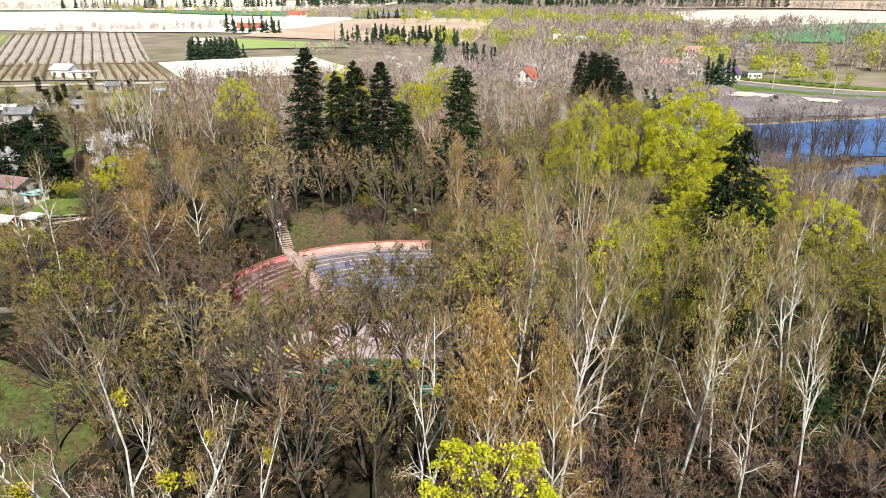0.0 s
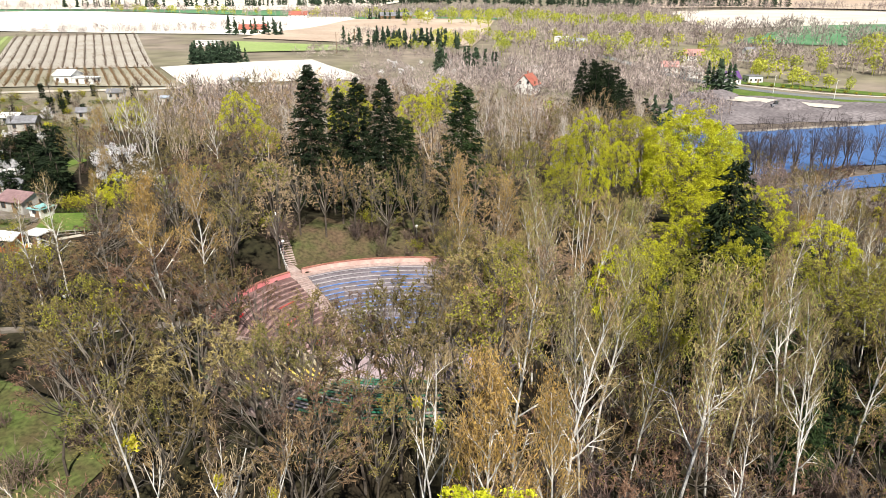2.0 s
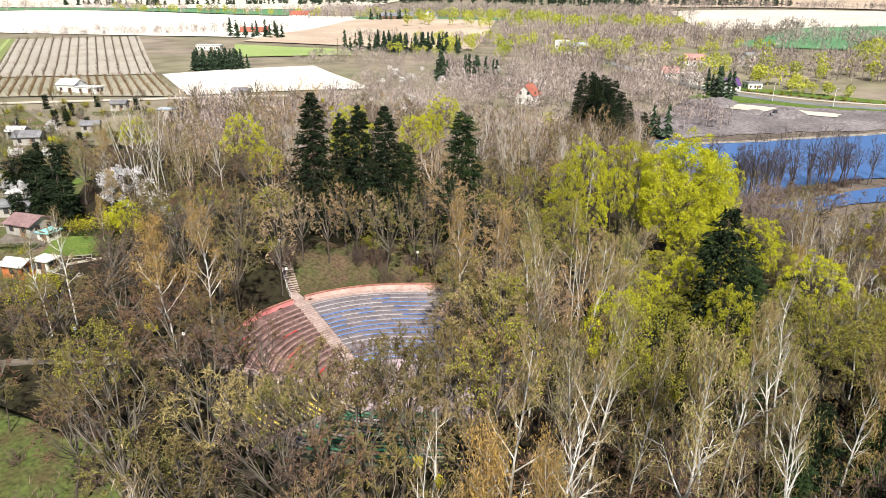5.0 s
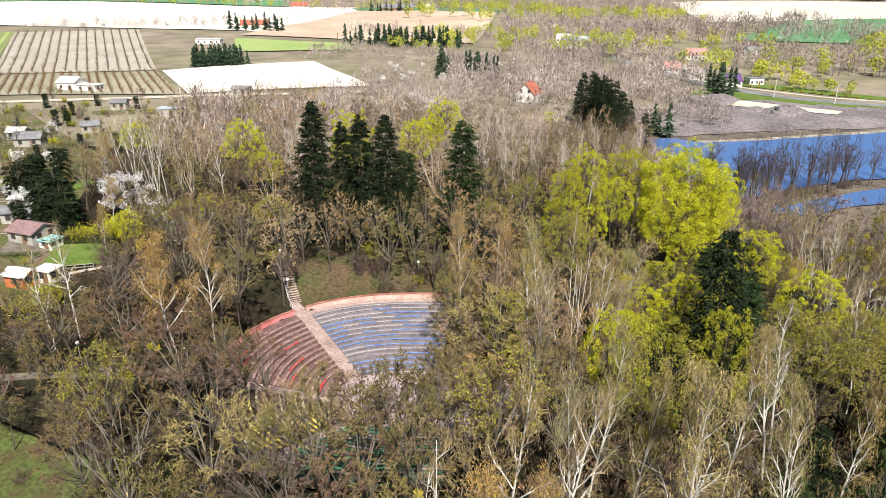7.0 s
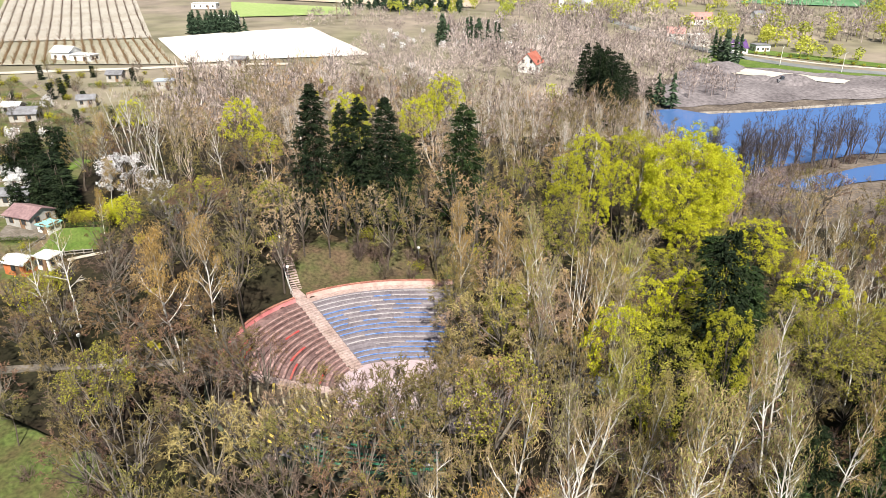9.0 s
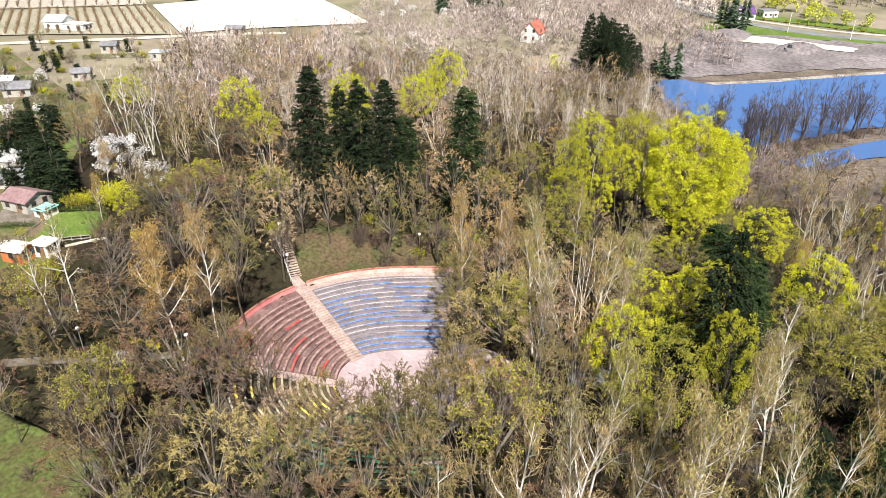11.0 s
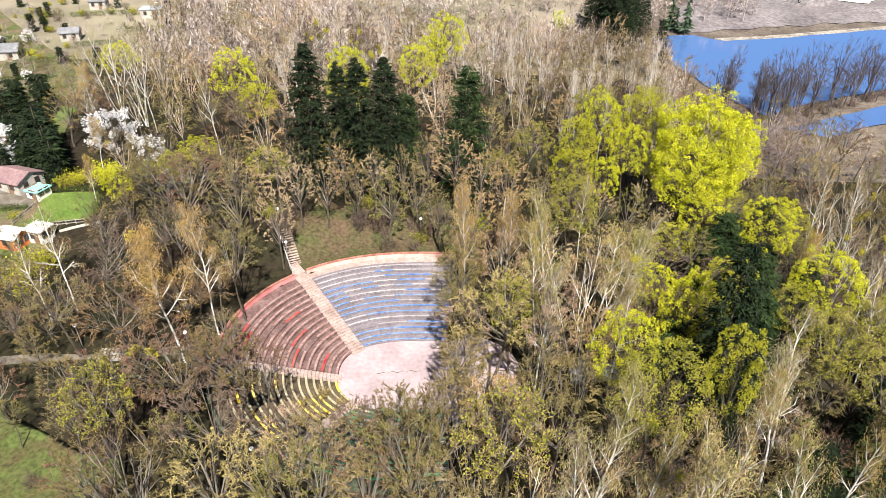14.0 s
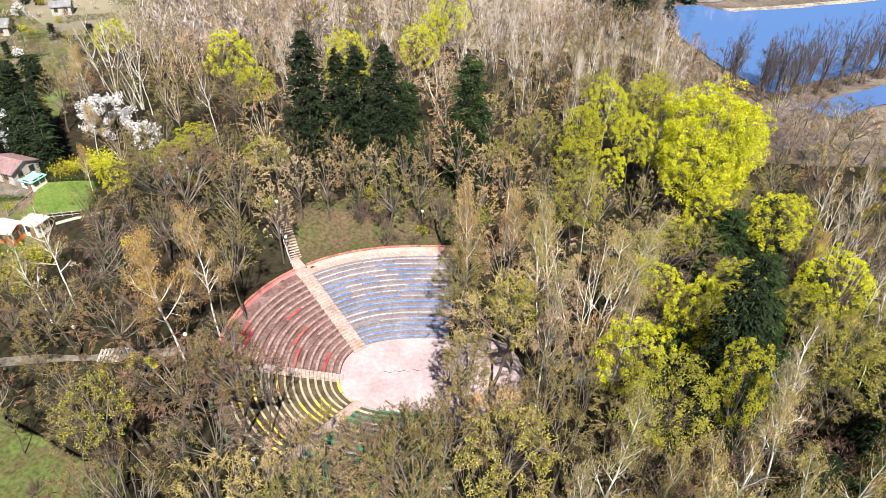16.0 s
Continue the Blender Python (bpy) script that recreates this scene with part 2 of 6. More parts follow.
M_water.node_tree.links.new(wb.outputs["Normal"], wp.inputs["Normal"])

# ---- helpers for building ----


def mesh_of(name, verts, faces, material, smooth=False):
    me = bpy.data.meshes.new(name)
    me.from_pydata([tuple(v) for v in verts], [], [tuple(f) for f in faces])
    for m in (material if isinstance(material, (list, tuple)) else [material]):
        me.materials.append(m)
    if smooth:
        me.polygons.foreach_set("use_smooth", [True] * len(me.polygons))
    me.update()
    return me


def thing(name, loc, label, category, group="", kind=""):
    ob = new(name)
    ob.location = loc
    ob.empty_display_size = 0.2
    return tagged(ob, label, category, group, kind)


def part(name, data, parent, label="", kind=""):
    ob = new(name, data)
    ob.parent = parent
    return tagged(ob, label, kind=kind)


class Buf:
    """Collects vertices and faces of one mesh."""

    def __init__(self):
        self.v, self.f, self.n = [], [], 0

    def add(self, verts, faces):
        verts = np.asarray(verts, float)
        self.v.append(verts)
        self.f.extend([tuple(i + self.n for i in f) for f in faces])
        self.n += len(verts)

    def box(self, cx, cy, cz, sx, sy, sz, rz=0.0, taper=1.0):
        """A box with its base centre at cx, cy, cz."""
        c, s = math.cos(rz), math.sin(rz)
        vs = []
        for k, z in ((1.0, 0), (taper, sz)):
            for x, y in ((-1, -1), (1, -1), (1, 1), (-1, 1)):
                px, py = x * sx / 2 * k, y * sy / 2 * k
                vs.append((cx + c * px - s * py, cy + s * px + c * py, cz + z))
        self.add(vs, [(3, 2, 1, 0), (4, 5, 6, 7), (0, 1, 5, 4), (1, 2, 6, 5), (2, 3, 7, 6), (3, 0, 4, 7)])

    def tube(self, pts, radii, k=5):
        pts = np.asarray(pts, float)
        vs, prev = [], np.array((1.0, 0.13, 0))
        for i, p in enumerate(pts):
            d = pts[min(i + 1, len(pts) - 1)] - pts[max(i - 1, 0)]
            d = d / (np.linalg.norm(d) + 1e-9)
            u = prev - d * prev.dot(d)
            if np.linalg.norm(u) < 1e-3:
                u = np.cross(d, (0, 1, 0.2))
            u = u / np.linalg.norm(u)
            prev, w = u, np.cross(d, u)
            for j in range(k):
                a = 2 * math.pi * j / k
                vs.append(p + radii[i] * (math.cos(a) * u + math.sin(a) * w))
        fs = []
        for i in range(len(pts) - 1):
            for j in range(k):
                fs.append((i * k + j, i * k + (j + 1) % k, (i + 1) * k + (j + 1) % k, (i + 1) * k + j))
        fs.append(tuple(range(k))[::-1])
        fs.append(tuple((len(pts) - 1) * k + j for j in range(k)))
        self.add(vs, fs)

    def spikes(self, p0, p1, r):
        """Many thin three-sided tapering twigs at once."""
        p0, p1 = np.asarray(p0, float), np.asarray(p1, float)
        if len(p0) == 0:
            return
        r = np.broadcast_to(np.asarray(r, float), (len(p0),))[:, None]
        d = p1 - p0
        d = d / (np.linalg.norm(d, axis=1, keepdims=True) + 1e-9)
        u = np.cross(d, np.array((0.31, 0.2, 0.93)))
        u = u / (np.linalg.norm(u, axis=1, keepdims=True) + 1e-9)
        w = np.cross(d, u)
        n = len(p0)
        vs = np.stack([p0 + r * u, p0 + r * (-0.5 * u + 0.866 * w), p0 + r * (-0.5 * u - 0.866 * w), p1], 1).reshape(-1, 3)
        b = np.arange(n) * 4
        f = np.concatenate([np.stack([b, b + 1, b + 3], 1), np.stack([b + 1, b + 2, b + 3], 1), np.stack([b + 2, b, b + 3], 1)]) + self.n
        self.v.append(vs)
        self.f.extend(map(tuple, f.tolist()))
        self.n += len(vs)

    def blades(self, p0, p1, r, rng):
        """The finest twigs: one slim tapering sliver each."""
        p0, p1 = np.asarray(p0, float), np.asarray(p1, float)
        n = len(p0)
        if n == 0:
            return
        r = np.broadcast_to(np.asarray(r, float), (n,))[:, None]
        d = p1 - p0
        u = np.cross(d, rng.normal(size=(n, 3)))
        u /= np.linalg.norm(u, axis=1, keepdims=True) + 1e-9
        vs = np.stack([p0 + r * u, p0 - r * u, p1], 1).reshape(-1, 3)
        f = (np.arange(n * 3) + self.n).reshape(-1, 3)
        self.v.append(vs)
        self.f.extend(map(tuple, f.tolist()))
        self.n += n * 3

    def leaves(self, c, size, rng, fold=0.35):
        """Many small folded diamond leaves, two triangles each."""
        c = np.asarray(c, float)
        n = len(c)
        if n == 0:
            return
        size = np.broadcast_to(np.asarray(size, float), (n,))[:, None]
        a = rng.normal(size=(n, 3))
        a /= np.linalg.norm(a, axis=1, keepdims=True)
        b = np.cross(a, rng.normal(size=(n, 3)))
        b /= np.linalg.norm(b, axis=1, keepdims=True) + 1e-9
        w = np.cross(a, b)
        vs = np.stack([c + size * a, c + size * (0.6 * b + fold * w), c - size * a, c + size * (-0.6 * b + fold * w)], 1).reshape(-1, 3)
        i = np.arange(n) * 4
        f = np.concatenate([np.stack([i, i + 1, i + 2], 1), np.stack([i, i + 2, i + 3], 1)]) + self.n
        self.v.append(vs)
        self.f.extend(map(tuple, f.tolist()))
        self.n += len(vs)

    def mesh(self, name, material, smooth=False):
        return mesh_of(name, np.concatenate(self.v).tolist(), self.f, material, smooth)


# ---- the lie of the land ----
CX, CY = -3.52, 77.78                  # centre of the amphitheatre
AA, AB, AN = 10.79, 6.36, 2.59          # half axes and squareness of the arena
ROWS_N, PITCH, RISE, FRONT = 15, 0.95, 0.27, 0.5
RIM_D = FRONT + ROWS_N * PITCH + 1.3  # the rim wall's distance from the arena's edge
TERRACE_Z = ROWS_N * RISE
HILLS = np.array([
    (0, -150, 1), (0, 30, 1), (-30, 40, 1.5), (-60, 50, 3), (-60, 80, 5), (-42, 78, 4.2), (-50, 108, 7), (-27, 102, 7.6), (-24, 110, 7.8), (-5, 110, 6.6), (20, 105, 4.5), (14, 78, 0.3),
    (-20, 125, 7.5), (5, 125, 6.5), (-80, 125, 8), (-100, 160, 9), (45, 60, 0), (40, 90, 1), (60, 110, -2), (75, 160, -4.9), (100, 180, -5), (95, 215, -5),
    (130, 215, -5), (170, 230, -5), (100, 262, -4.9), (160, 275, -4.8), (130, 320, -3.4), (180, 300, -3.6), (150, 350, -2.9), (200, 319, -2.9)])
HILLS2 = np.array([
    (150, 375, 0.5), (200, 400, 4), (35, 185, 5), (35, 262, 11.5), (-40, 200, 10), (-140, 260, 12), (-100, 340, 13), (-35, 300, 12.3), (-70, 270, 12), (-200, 310, 12.5), (-60, 410, 13.2), (-300, 520, 14), (40, 360, 9), (-300, 400, 14), (-150, 560, 17), (60, 460, 12),
    (200, 480, 9), (300, 520, 13), (450, 720, 20), (0, 800, 20), (-500, 900, 26), (500, 1200, 26), (0, 1500, 34), (-900, 2200, 50), (900, 2200, 46),
    (0, 2600, 48), (-1500, 3800, 75), (1500, 3800, 66), (0, 4200, 82), (300, 100, -3), (500, -300, 0), (-500, 0, 8)])
CTRL = np.concatenate([HILLS, HILLS2])
SOFT = 120 + (0.2 * np.maximum(0, np.hypot(CTRL[:, 0], CTRL[:, 1] - 80) - 30)) ** 2


def bowl_curve(t, d=0.0):
    """A point at angle t on the curve d metres outside the arena's edge, and the outward normal."""
    c, s = math.cos(t), math.sin(t)
    x = AA * math.copysign(abs(c) ** (2 / AN), c)
    y = AB * math.copysign(abs(s) ** (2 / AN), s)
    nx = math.copysign(abs(x / AA) ** (AN - 1) / AA, x)
    ny = math.copysign(abs(y / AB) ** (AN - 1) / AB, y)
    k = math.hypot(nx, ny)
    nx, ny = nx / k, ny / k
    return CX + x + nx * d, CY + y + ny * d, nx, ny


EDGE = np.array([bowl_curve(math.radians(a))[:2] for a in range(0, 360, 3)])


def bowl_d(x, y):
    """Distance outside the arena's edge (negative inside)."""
    if abs(x - CX) > 45 or abs(y - CY) > 45:
        return 99.0
    inside = (abs(x - CX) / AA) ** AN + (abs(y - CY) / AB) ** AN < 1
    d = np.sqrt(((EDGE - (x, y)) ** 2).sum(1).min())
    return -d if inside else d


def land(x, y):
    """Height of the natural ground."""
    d2 = (CTRL[:, 0] - x) ** 2 + (CTRL[:, 1] - y) ** 2
    w = 1 / (d2 + SOFT) ** 1.7
    z = float((w * CTRL[:, 2]).sum() / w.sum())
    return z


POND_ZONE = [(68, 166), (98, 164), (170, 186), (260, 222), (260, 296), (160, 272), (120, 262), (72, 265)]


def pond_dist(x, y):
    """Distance outside the low ground of the pond, 0 within it."""
    inside, best = False, 1e9
    for (ax, ay), (bx, by) in zip(POND_ZONE, POND_ZONE[1:] + POND_ZONE[:1]):
        if (ay > y) != (by > y) and x < ax + (bx - ax) * (y - ay) / (by - ay):
            inside = not inside
        t = max(0.0, min(1.0, ((x - ax) * (bx - ax) + (y - ay) * (by - ay)) / ((bx - ax) ** 2 + (by - ay) ** 2)))
        best = min(best, math.hypot(x - ax - t * (bx - ax), y - ay - t * (by - ay)))
    return 0.0 if inside else best


def bowl_side(x, y):
    """1 where the seating stands, 0 at the open east side."""
    a = math.degrees(math.atan2((y - CY) / AB, (x - CX) / AA)) % 360
    e = min(abs(a), abs(a - 360))
    return min(1.0, max(0.0, (e - 62) / 12))


def ground(x, y):
    """Height of the ground, with the banked rim of the bowl."""
    z = land(x, y)
    if 40 < x < 280 and 130 < y < 330:
        e = pond_dist(x, y)
        k = max(0.0, min(1.0, e / 20))
        k = k * k * (3 - 2 * k)
        z = -5.1 * (1 - k) + max(z, -4.4) * k
    d = bowl_d(x, y)
    if d > 40:
        return z
    side = bowl_side(x, y)
    rim = 0.1 + side * (TERRACE_Z + 0.25)
    if d <= RIM_D:
        k = max(0.0, min(1.0, d / RIM_D))
        return -0.6 + side * k * (TERRACE_Z - 0.6) - 0.3 * side
    if d < RIM_D + 2.2:
        return rim
    k = min(1.0, (d - RIM_D - 2.2) / 7)
    k = k * k * (3 - 2 * k)
    return rim * (1 - k) + z * k


def land_sheet():
    n = 104
    b = 0.0545
    us = [1.5 / b * math.sinh(b * i) for i in range(-n, n + 1)]
    vs, fs = [], []
    w = 2 * n + 1
    for j in range(w):
        for i in range(w):
            x, y = us[i], us[j] + 80
            z = ground(x, y)
            if -55 < x < 75 and 0 < y < 150:
                z += 0.25 * noise.noise((x * 0.2, y * 0.2, 0)) * (1 if bowl_d(x, y) > RIM_D + 3 else 0)
            vs.append((x, y, z))
    for j in range(w - 1):
        for i in range(w - 1):
            fs.append((j * w + i, j * w + i + 1, (j + 1) * w + i + 1, (j + 1) * w + i))
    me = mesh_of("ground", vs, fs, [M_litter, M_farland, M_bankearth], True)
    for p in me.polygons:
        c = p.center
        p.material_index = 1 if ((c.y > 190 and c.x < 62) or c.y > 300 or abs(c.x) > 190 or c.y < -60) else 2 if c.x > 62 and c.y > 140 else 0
    return tagged(new("ground", me), "leaf-littered woodland floor, colour darkened for tree shade, and far farmland", "ground", kind="structure")


land_sheet()


def drape(name, quad, material, label, off=0.12, nu=14, nv=14, category="field", ragged=0.0):
    """A sheet of land cover over four corners (in order round), laid on the ground."""
    q = [Vector((*c, 0)) for c in quad]
    vs, fs = [], []
    for j in range(nv + 1):
        for i in range(nu + 1):
            u, v = i / nu, j / nv
            p = (q[0] * (1 - u) + q[1] * u) * (1 - v) + (q[3] * (1 - u) + q[2] * u) * v
            if ragged and (i in (0, nu) or j in (0, nv)):
                p.x += ragged * noise.noise((p.x * 0.13, p.y * 0.13, 3.1))
                p.y += ragged * noise.noise((p.x * 0.13, p.y * 0.13, 7.7))
            vs.append((p.x, p.y, ground(p.x, p.y) + off))
    for j in range(nv):
        for i in range(nu):
            a = j * (nu + 1) + i
            fs.append((a, a + 1, a + nu + 2, a + nu + 1))
    return tagged(new(name, mesh_of(name, vs, fs, material, True)), label, category, kind="structure")


def ribbon(name, line, width, material, label, off=0.15, category="road", step=6.0, kind="structure"):
    """A strip along a line of points, laid on the ground, with a thin edge."""
    pts = []
    for a, b in zip(line, line[1:]):
        a, b = Vector(a), Vector(b)
        n = max(1, int((b - a).length / step))
        pts += [a + (b - a) * (i / n) for i in range(n)]
    pts.append(Vector(line[-1]))
    for _ in range(3):
        pts = [pts[0]] + [(pts[i - 1] + pts[i] * 2 + pts[i + 1]) / 4 for i in range(1, len(pts) - 1)] + [pts[-1]]
    vs, fs = [], []
    for i, p in enumerate(pts):
        d = (pts[min(i + 1, len(pts) - 1)] - pts[max(i - 1, 0)]).normalized()
        s = Vector((-d.y, d.x))
        z = ground(p.x, p.y) + off
        for k, dz in ((-0.5, -0.3), (-0.5, 0), (0.5, 0), (0.5, -0.3)):
            q = p + s * (k * width)
            vs.append((q.x, q.y, z + dz))
    for i in range(len(pts) - 1):
        for k in range(3):
            a = i * 4 + k
            fs.append((a, a + 1, a + 5, a + 4))
    return tagged(new(name, mesh_of(name, vs, fs, material)), label, category, kind=kind)


def flat_poly(name, poly, z, material, label, category, wobble=0.0):
    pts = []
    for (ax, ay), (bx, by) in zip(poly, poly[1:] + poly[:1]):
        n = max(1, int(math.hypot(bx - ax, by - ay) / 4))
        for i in range(n):
            x, y = ax + (bx - ax) * i / n, ay + (by - ay) * i / n
            pts.append((x + wobble * noise.noise((x * 0.11, y * 0.11, 1)), y + wobble * noise.noise((x * 0.11, y * 0.11, 5)), z))
    return tagged(new(name, mesh_of(name, pts, [tuple(range(len(pts)))], material)), label, category, kind="structure")

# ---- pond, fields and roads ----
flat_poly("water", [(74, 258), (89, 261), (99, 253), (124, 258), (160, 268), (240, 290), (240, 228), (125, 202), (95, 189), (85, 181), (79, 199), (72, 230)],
          -4.72, M_water, "still pond with the sky's reflected blue put into its colour", "pond", 1.5)
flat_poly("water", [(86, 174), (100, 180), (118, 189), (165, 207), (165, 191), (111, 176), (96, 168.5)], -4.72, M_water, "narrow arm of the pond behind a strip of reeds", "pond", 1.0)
drape("earth_lot", [(80, 263), (245, 294), (235, 303), (120, 344)], M_dirt, "bare dark earth of a cleared lot beside the pond", 0.32, 30, 20, "earth", 4.0)
drape("sand_patch", [(128, 322), (172, 300), (180, 306), (136, 336)], M_sand, "pale sandy track across the cleared lot", 0.6, 16, 6, "sand", 3.0)
ribbon("sand_shore", [(96, 255), (110, 256.5), (124, 260), (160, 270), (200, 281), (240, 292)], 4.5, M_shore, "pale trampled stony shore of the pond", 0.25, "sand", 5.0)
ribbon("road", [(100, 470), (128, 405), (139, 376), (159, 350), (181, 332), (212, 319), (300, 300)], 8.0, M_asphalt, "pale grey asphalt road curving round the lot", 0.35)
ribbon("footpath", [(138, 392), (148, 376), (166, 358), (188, 341), (216, 329), (300, 311)], 2.2, M_sand, "pale footpath along the road", 0.4)
drape("verge", [(141, 384), (215, 331), (224, 337), (152, 392)], M_grass, "green mown verge with shrubs along the road", 0.3, 20, 4, "grass")
drape("verge", [(122, 345), (205, 312), (207, 316), (140, 368)], M_grass, "thin grass verge between lot and road", 0.22, 20, 4, "grass", 1.5)
drape("field", [(-99, 263), (-31, 286), (-70, 370), (-134, 327)], M_whitefield, "dry bleached field without crop", 0.5)
drape("orchard_ground", [(-205, 312), (-138, 330), (-250, 575), (-330, 540)], M_orchard, "dry pale soil of an orchard plot", 0.4)
drape("orchard_ground", [(-178, 256), (-102, 262), (-136, 326), (-204, 308)], M_orchard_dim, "dry soil of a young orchard", 0.42)
drape("field", [(-430, 500), (-332, 545), (-208, 314), (-290, 285)], M_orchgrass, "striped green and brown plot", 0.4)
drape("field", [(-430, 640), (-60, 520), (-120, 1000), (-700, 1000)], M_whitefield, "wide bleached field", 0.7)
drape("field", [(-150, 520), (20, 500), (60, 840), (-110, 880)], M_pinkfield, "ploughed pinkish field", 0.8)
drape("field", [(-125, 415), (-58, 430), (-66, 480), (-150, 500)], M_limefield, "bright green meadow strip", 0.7)
drape("field", [(-110, 885), (60, 850), (80, 930), (-130, 980)], M_greenfield, "green crop strip", 0.9)
drape("field", [(-900, 1050), (-200, 1010), (-250, 1300), (-1000, 1350)], M_greenfield, "green crop field", 1.2)
drape("field", [(-1100, 1400), (-150, 1200), (0, 2000), (-1300, 2200)], M_palefield, "distant pale field", 2.0)
drape("field", [(225, 560), (330, 500), (640, 700), (360, 740)], M_greenfield, "deep green crop field on a slope", 0.8)
drape("field", [(270, 745), (640, 705), (1000, 1150), (360, 1150)], M_palefield, "wide bleached field on a slope", 1.0)
drape("field", [(380, 1260), (1100, 1220), (1500, 1900), (450, 1900)], M_pinkfield, "distant ploughed field", 2.0)
ribbon("lane", [(-230, 235), (-150, 244), (-122, 251), (-98, 259), (-60, 264)], 3.0, M_sand, "pale unpaved lane beside the allotments", 0.5)
M_roughgrass = mat("rough_grass", (0.08, 0.105, 0.028), (0.08, 0.066, 0.03), 0.35, bump=0.6, fine=0.4, fine_scale=2.0)
M_dullpath = mat("mossy_old_concrete", (0.109, 0.0924, 0.0714), (0.202, 0.176, 0.151), 0.5, bump=0.4, fine=0.3, fine_scale=2.5)
drape("lawn", [(-69, 104.8), (-59, 107), (-62, 116), (-70.5, 114.5)], M_grass, "small green allotment lawn", 0.3, 14, 14, "lawn", 1.0)
drape("lawn", [(-92, 146), (-84, 143), (-82, 152), (-92, 156)], M_grass, "green allotment lawn between conifers", 0.32, 8, 8, "lawn", 1.2)
drape("lawn", [(-89, 126), (-83, 128), (-84, 133), (-91, 131)], M_grass, "small grass plot beside a hut", 0.32, 8, 8, "lawn", 0.8)
drape("yard", [(-79, 109.5), (-70.5, 110.5), (-72, 115.0), (-80, 115.5)], M_dullpath, "grey paved yard before the hut", 0.3, 8, 8, "yard", 0.3)
ribbon("garden_path", [(-63, 103.4), (-59.5, 105.5), (-57, 106.2)], 0.35, M_sand, "pale edge path below the lawn", 0.36, step=1.5)
ribbon("garden_path", [(-83, 138), (-81, 128), (-79, 122), (-77.5, 119)], 1.2, M_dullpath, "garden path between the conifers", 0.3, step=1.5)
drape("lawn", [(-46, 18), (-27, 24), (-35.5, 60), (-64, 74)], M_roughgrass, "green clearing at the edge of the wood", 0.2, 24, 24, "lawn", 4.0)
drape("allotment_ground", [(-130, 140), (-72, 116), (-90, 175), (-150, 238)], M_garden, "tilled soil of allotment gardens", 0.2, 16, 20, "garden")
drape("allotment_ground", [(-105, 75), (-62, 96), (-72, 117), (-130, 138)], M_garden, "soil and paths of an allotment garden", 0.15, 14, 14, "garden")
drape("yard", [(16.5, 76), (26, 77.5), (26, 82), (16.5, 81)], M_asphalt, "grey paved yard beside the amphitheatre", 0.3, 8, 6, "yard", 1.0)
ribbon("footpath", [(-62, 74), (-50, 76), (-40, 76.7), (-33, 77.5), (-30, 79)], 1.5, M_dullpath, "worn concrete footpath to the amphitheatre", 0.12, step=2.0)


def orchard_rows():
    rng = np.random.default_rng(5)
    for quad, n, m, label in ((((-205, 312), (-138, 330), (-250, 575), (-330, 540)), 15, 40, "rows of bare orchard trees on pale soil"),
                              (((-178, 256), (-102, 262), (-136, 326), (-204, 308)), 20, 26, "rows of young bare fruit trees")):
        q = [np.array(c, float) for c in quad]
        b = Buf()
        for i in range(n):
            for j in range(m):
                u, v = (i + 0.5) / n, (j + rng.uniform(0.2, 0.8)) / m
                p = (q[0] * (1 - u) + q[1] * u) * (1 - v) + (q[3] * (1 - u) + q[2] * u) * v
                z = ground(*p) + 0.4
                k = 7
                p0 = np.repeat([[p[0], p[1], z]], k, 0) + rng.normal(size=(k, 3)) * (0.12, 0.12, 0.0)
                b.spikes(p0, p0 + np.stack([rng.normal(size=k) * 0.8, rng.normal(size=k) * 0.8, rng.uniform(1.4, 2.6, k)], 1), 0.09)
        tagged(new("orchard_trees", b.mesh("orchard_trees", M_twig)), label, "orchard", kind="stuff")
    b = Buf()
    for i in range(11):
        u = (i + 0.5) / 11
        ax, ay = -290 + (-430 + 290) * 0 + u * 82, 285 + u * 29
        bx, by = -430 + u * 98, 500 + u * 45
        for j in range(16):
            x0, y0, x1, y1 = ax + (bx - ax) * j / 16, ay + (by - ay) * j / 16, ax + (bx - ax) * (j + 1) / 16, ay + (by - ay) * (j + 1) / 16
            z0, z1 = ground(x0, y0) + 0.55, ground(x1, y1) + 0.55
            b.add([(x0 - 1.3, y0, z0), (x0 + 1.3, y0, z0), (x1 + 1.3, y1, z1), (x1 - 1.3, y1, z1)], [(0, 1, 2, 3)])
    tagged(new("grass_strips", b.mesh("grass_strips", M_limefield)), "green strips between the rows of a plot", "grass", kind="stuff")


orchard_rows()

# ---- the amphitheatre ----


def arc_strip(b, t0, t1, prof, n):
    """Sweeps a closed profile of (d, z) along the bowl's curve between two angles in degrees."""
    k = len(prof)
    vs = []
    for i in range(n + 1):
        t = math.radians(t0 + (t1 - t0) * i / n)
        for d, z in prof:
            x, y, _, _ = bowl_curve(t, d)
            vs.append((x, y, z))
    fs = []
    for i in range(n):
        for j in range(k):
            a, c = i * k + j, i * k + (j + 1) % k
            fs.append((a, a + k, c + k, c))
    fs.append(tuple(range(k)))
    fs.append(tuple(n * k + j for j in range(k))[::-1])
    b.add(vs, fs)


def edge_t(t, d, side, half):
    """The angle beside the axis of a stairway (angle t) at which the curve at d lies half a stair's width away."""
    x0, y0, nx, ny = bowl_curve(math.radians(t), 0)
    a = t
    for _ in range(400):
        a += side * 0.05
        x, y, _, _ = bowl_curve(math.radians(a), d)
        if abs((x - x0) * ny - (y - y0) * nx) >= half:
            break
    return a


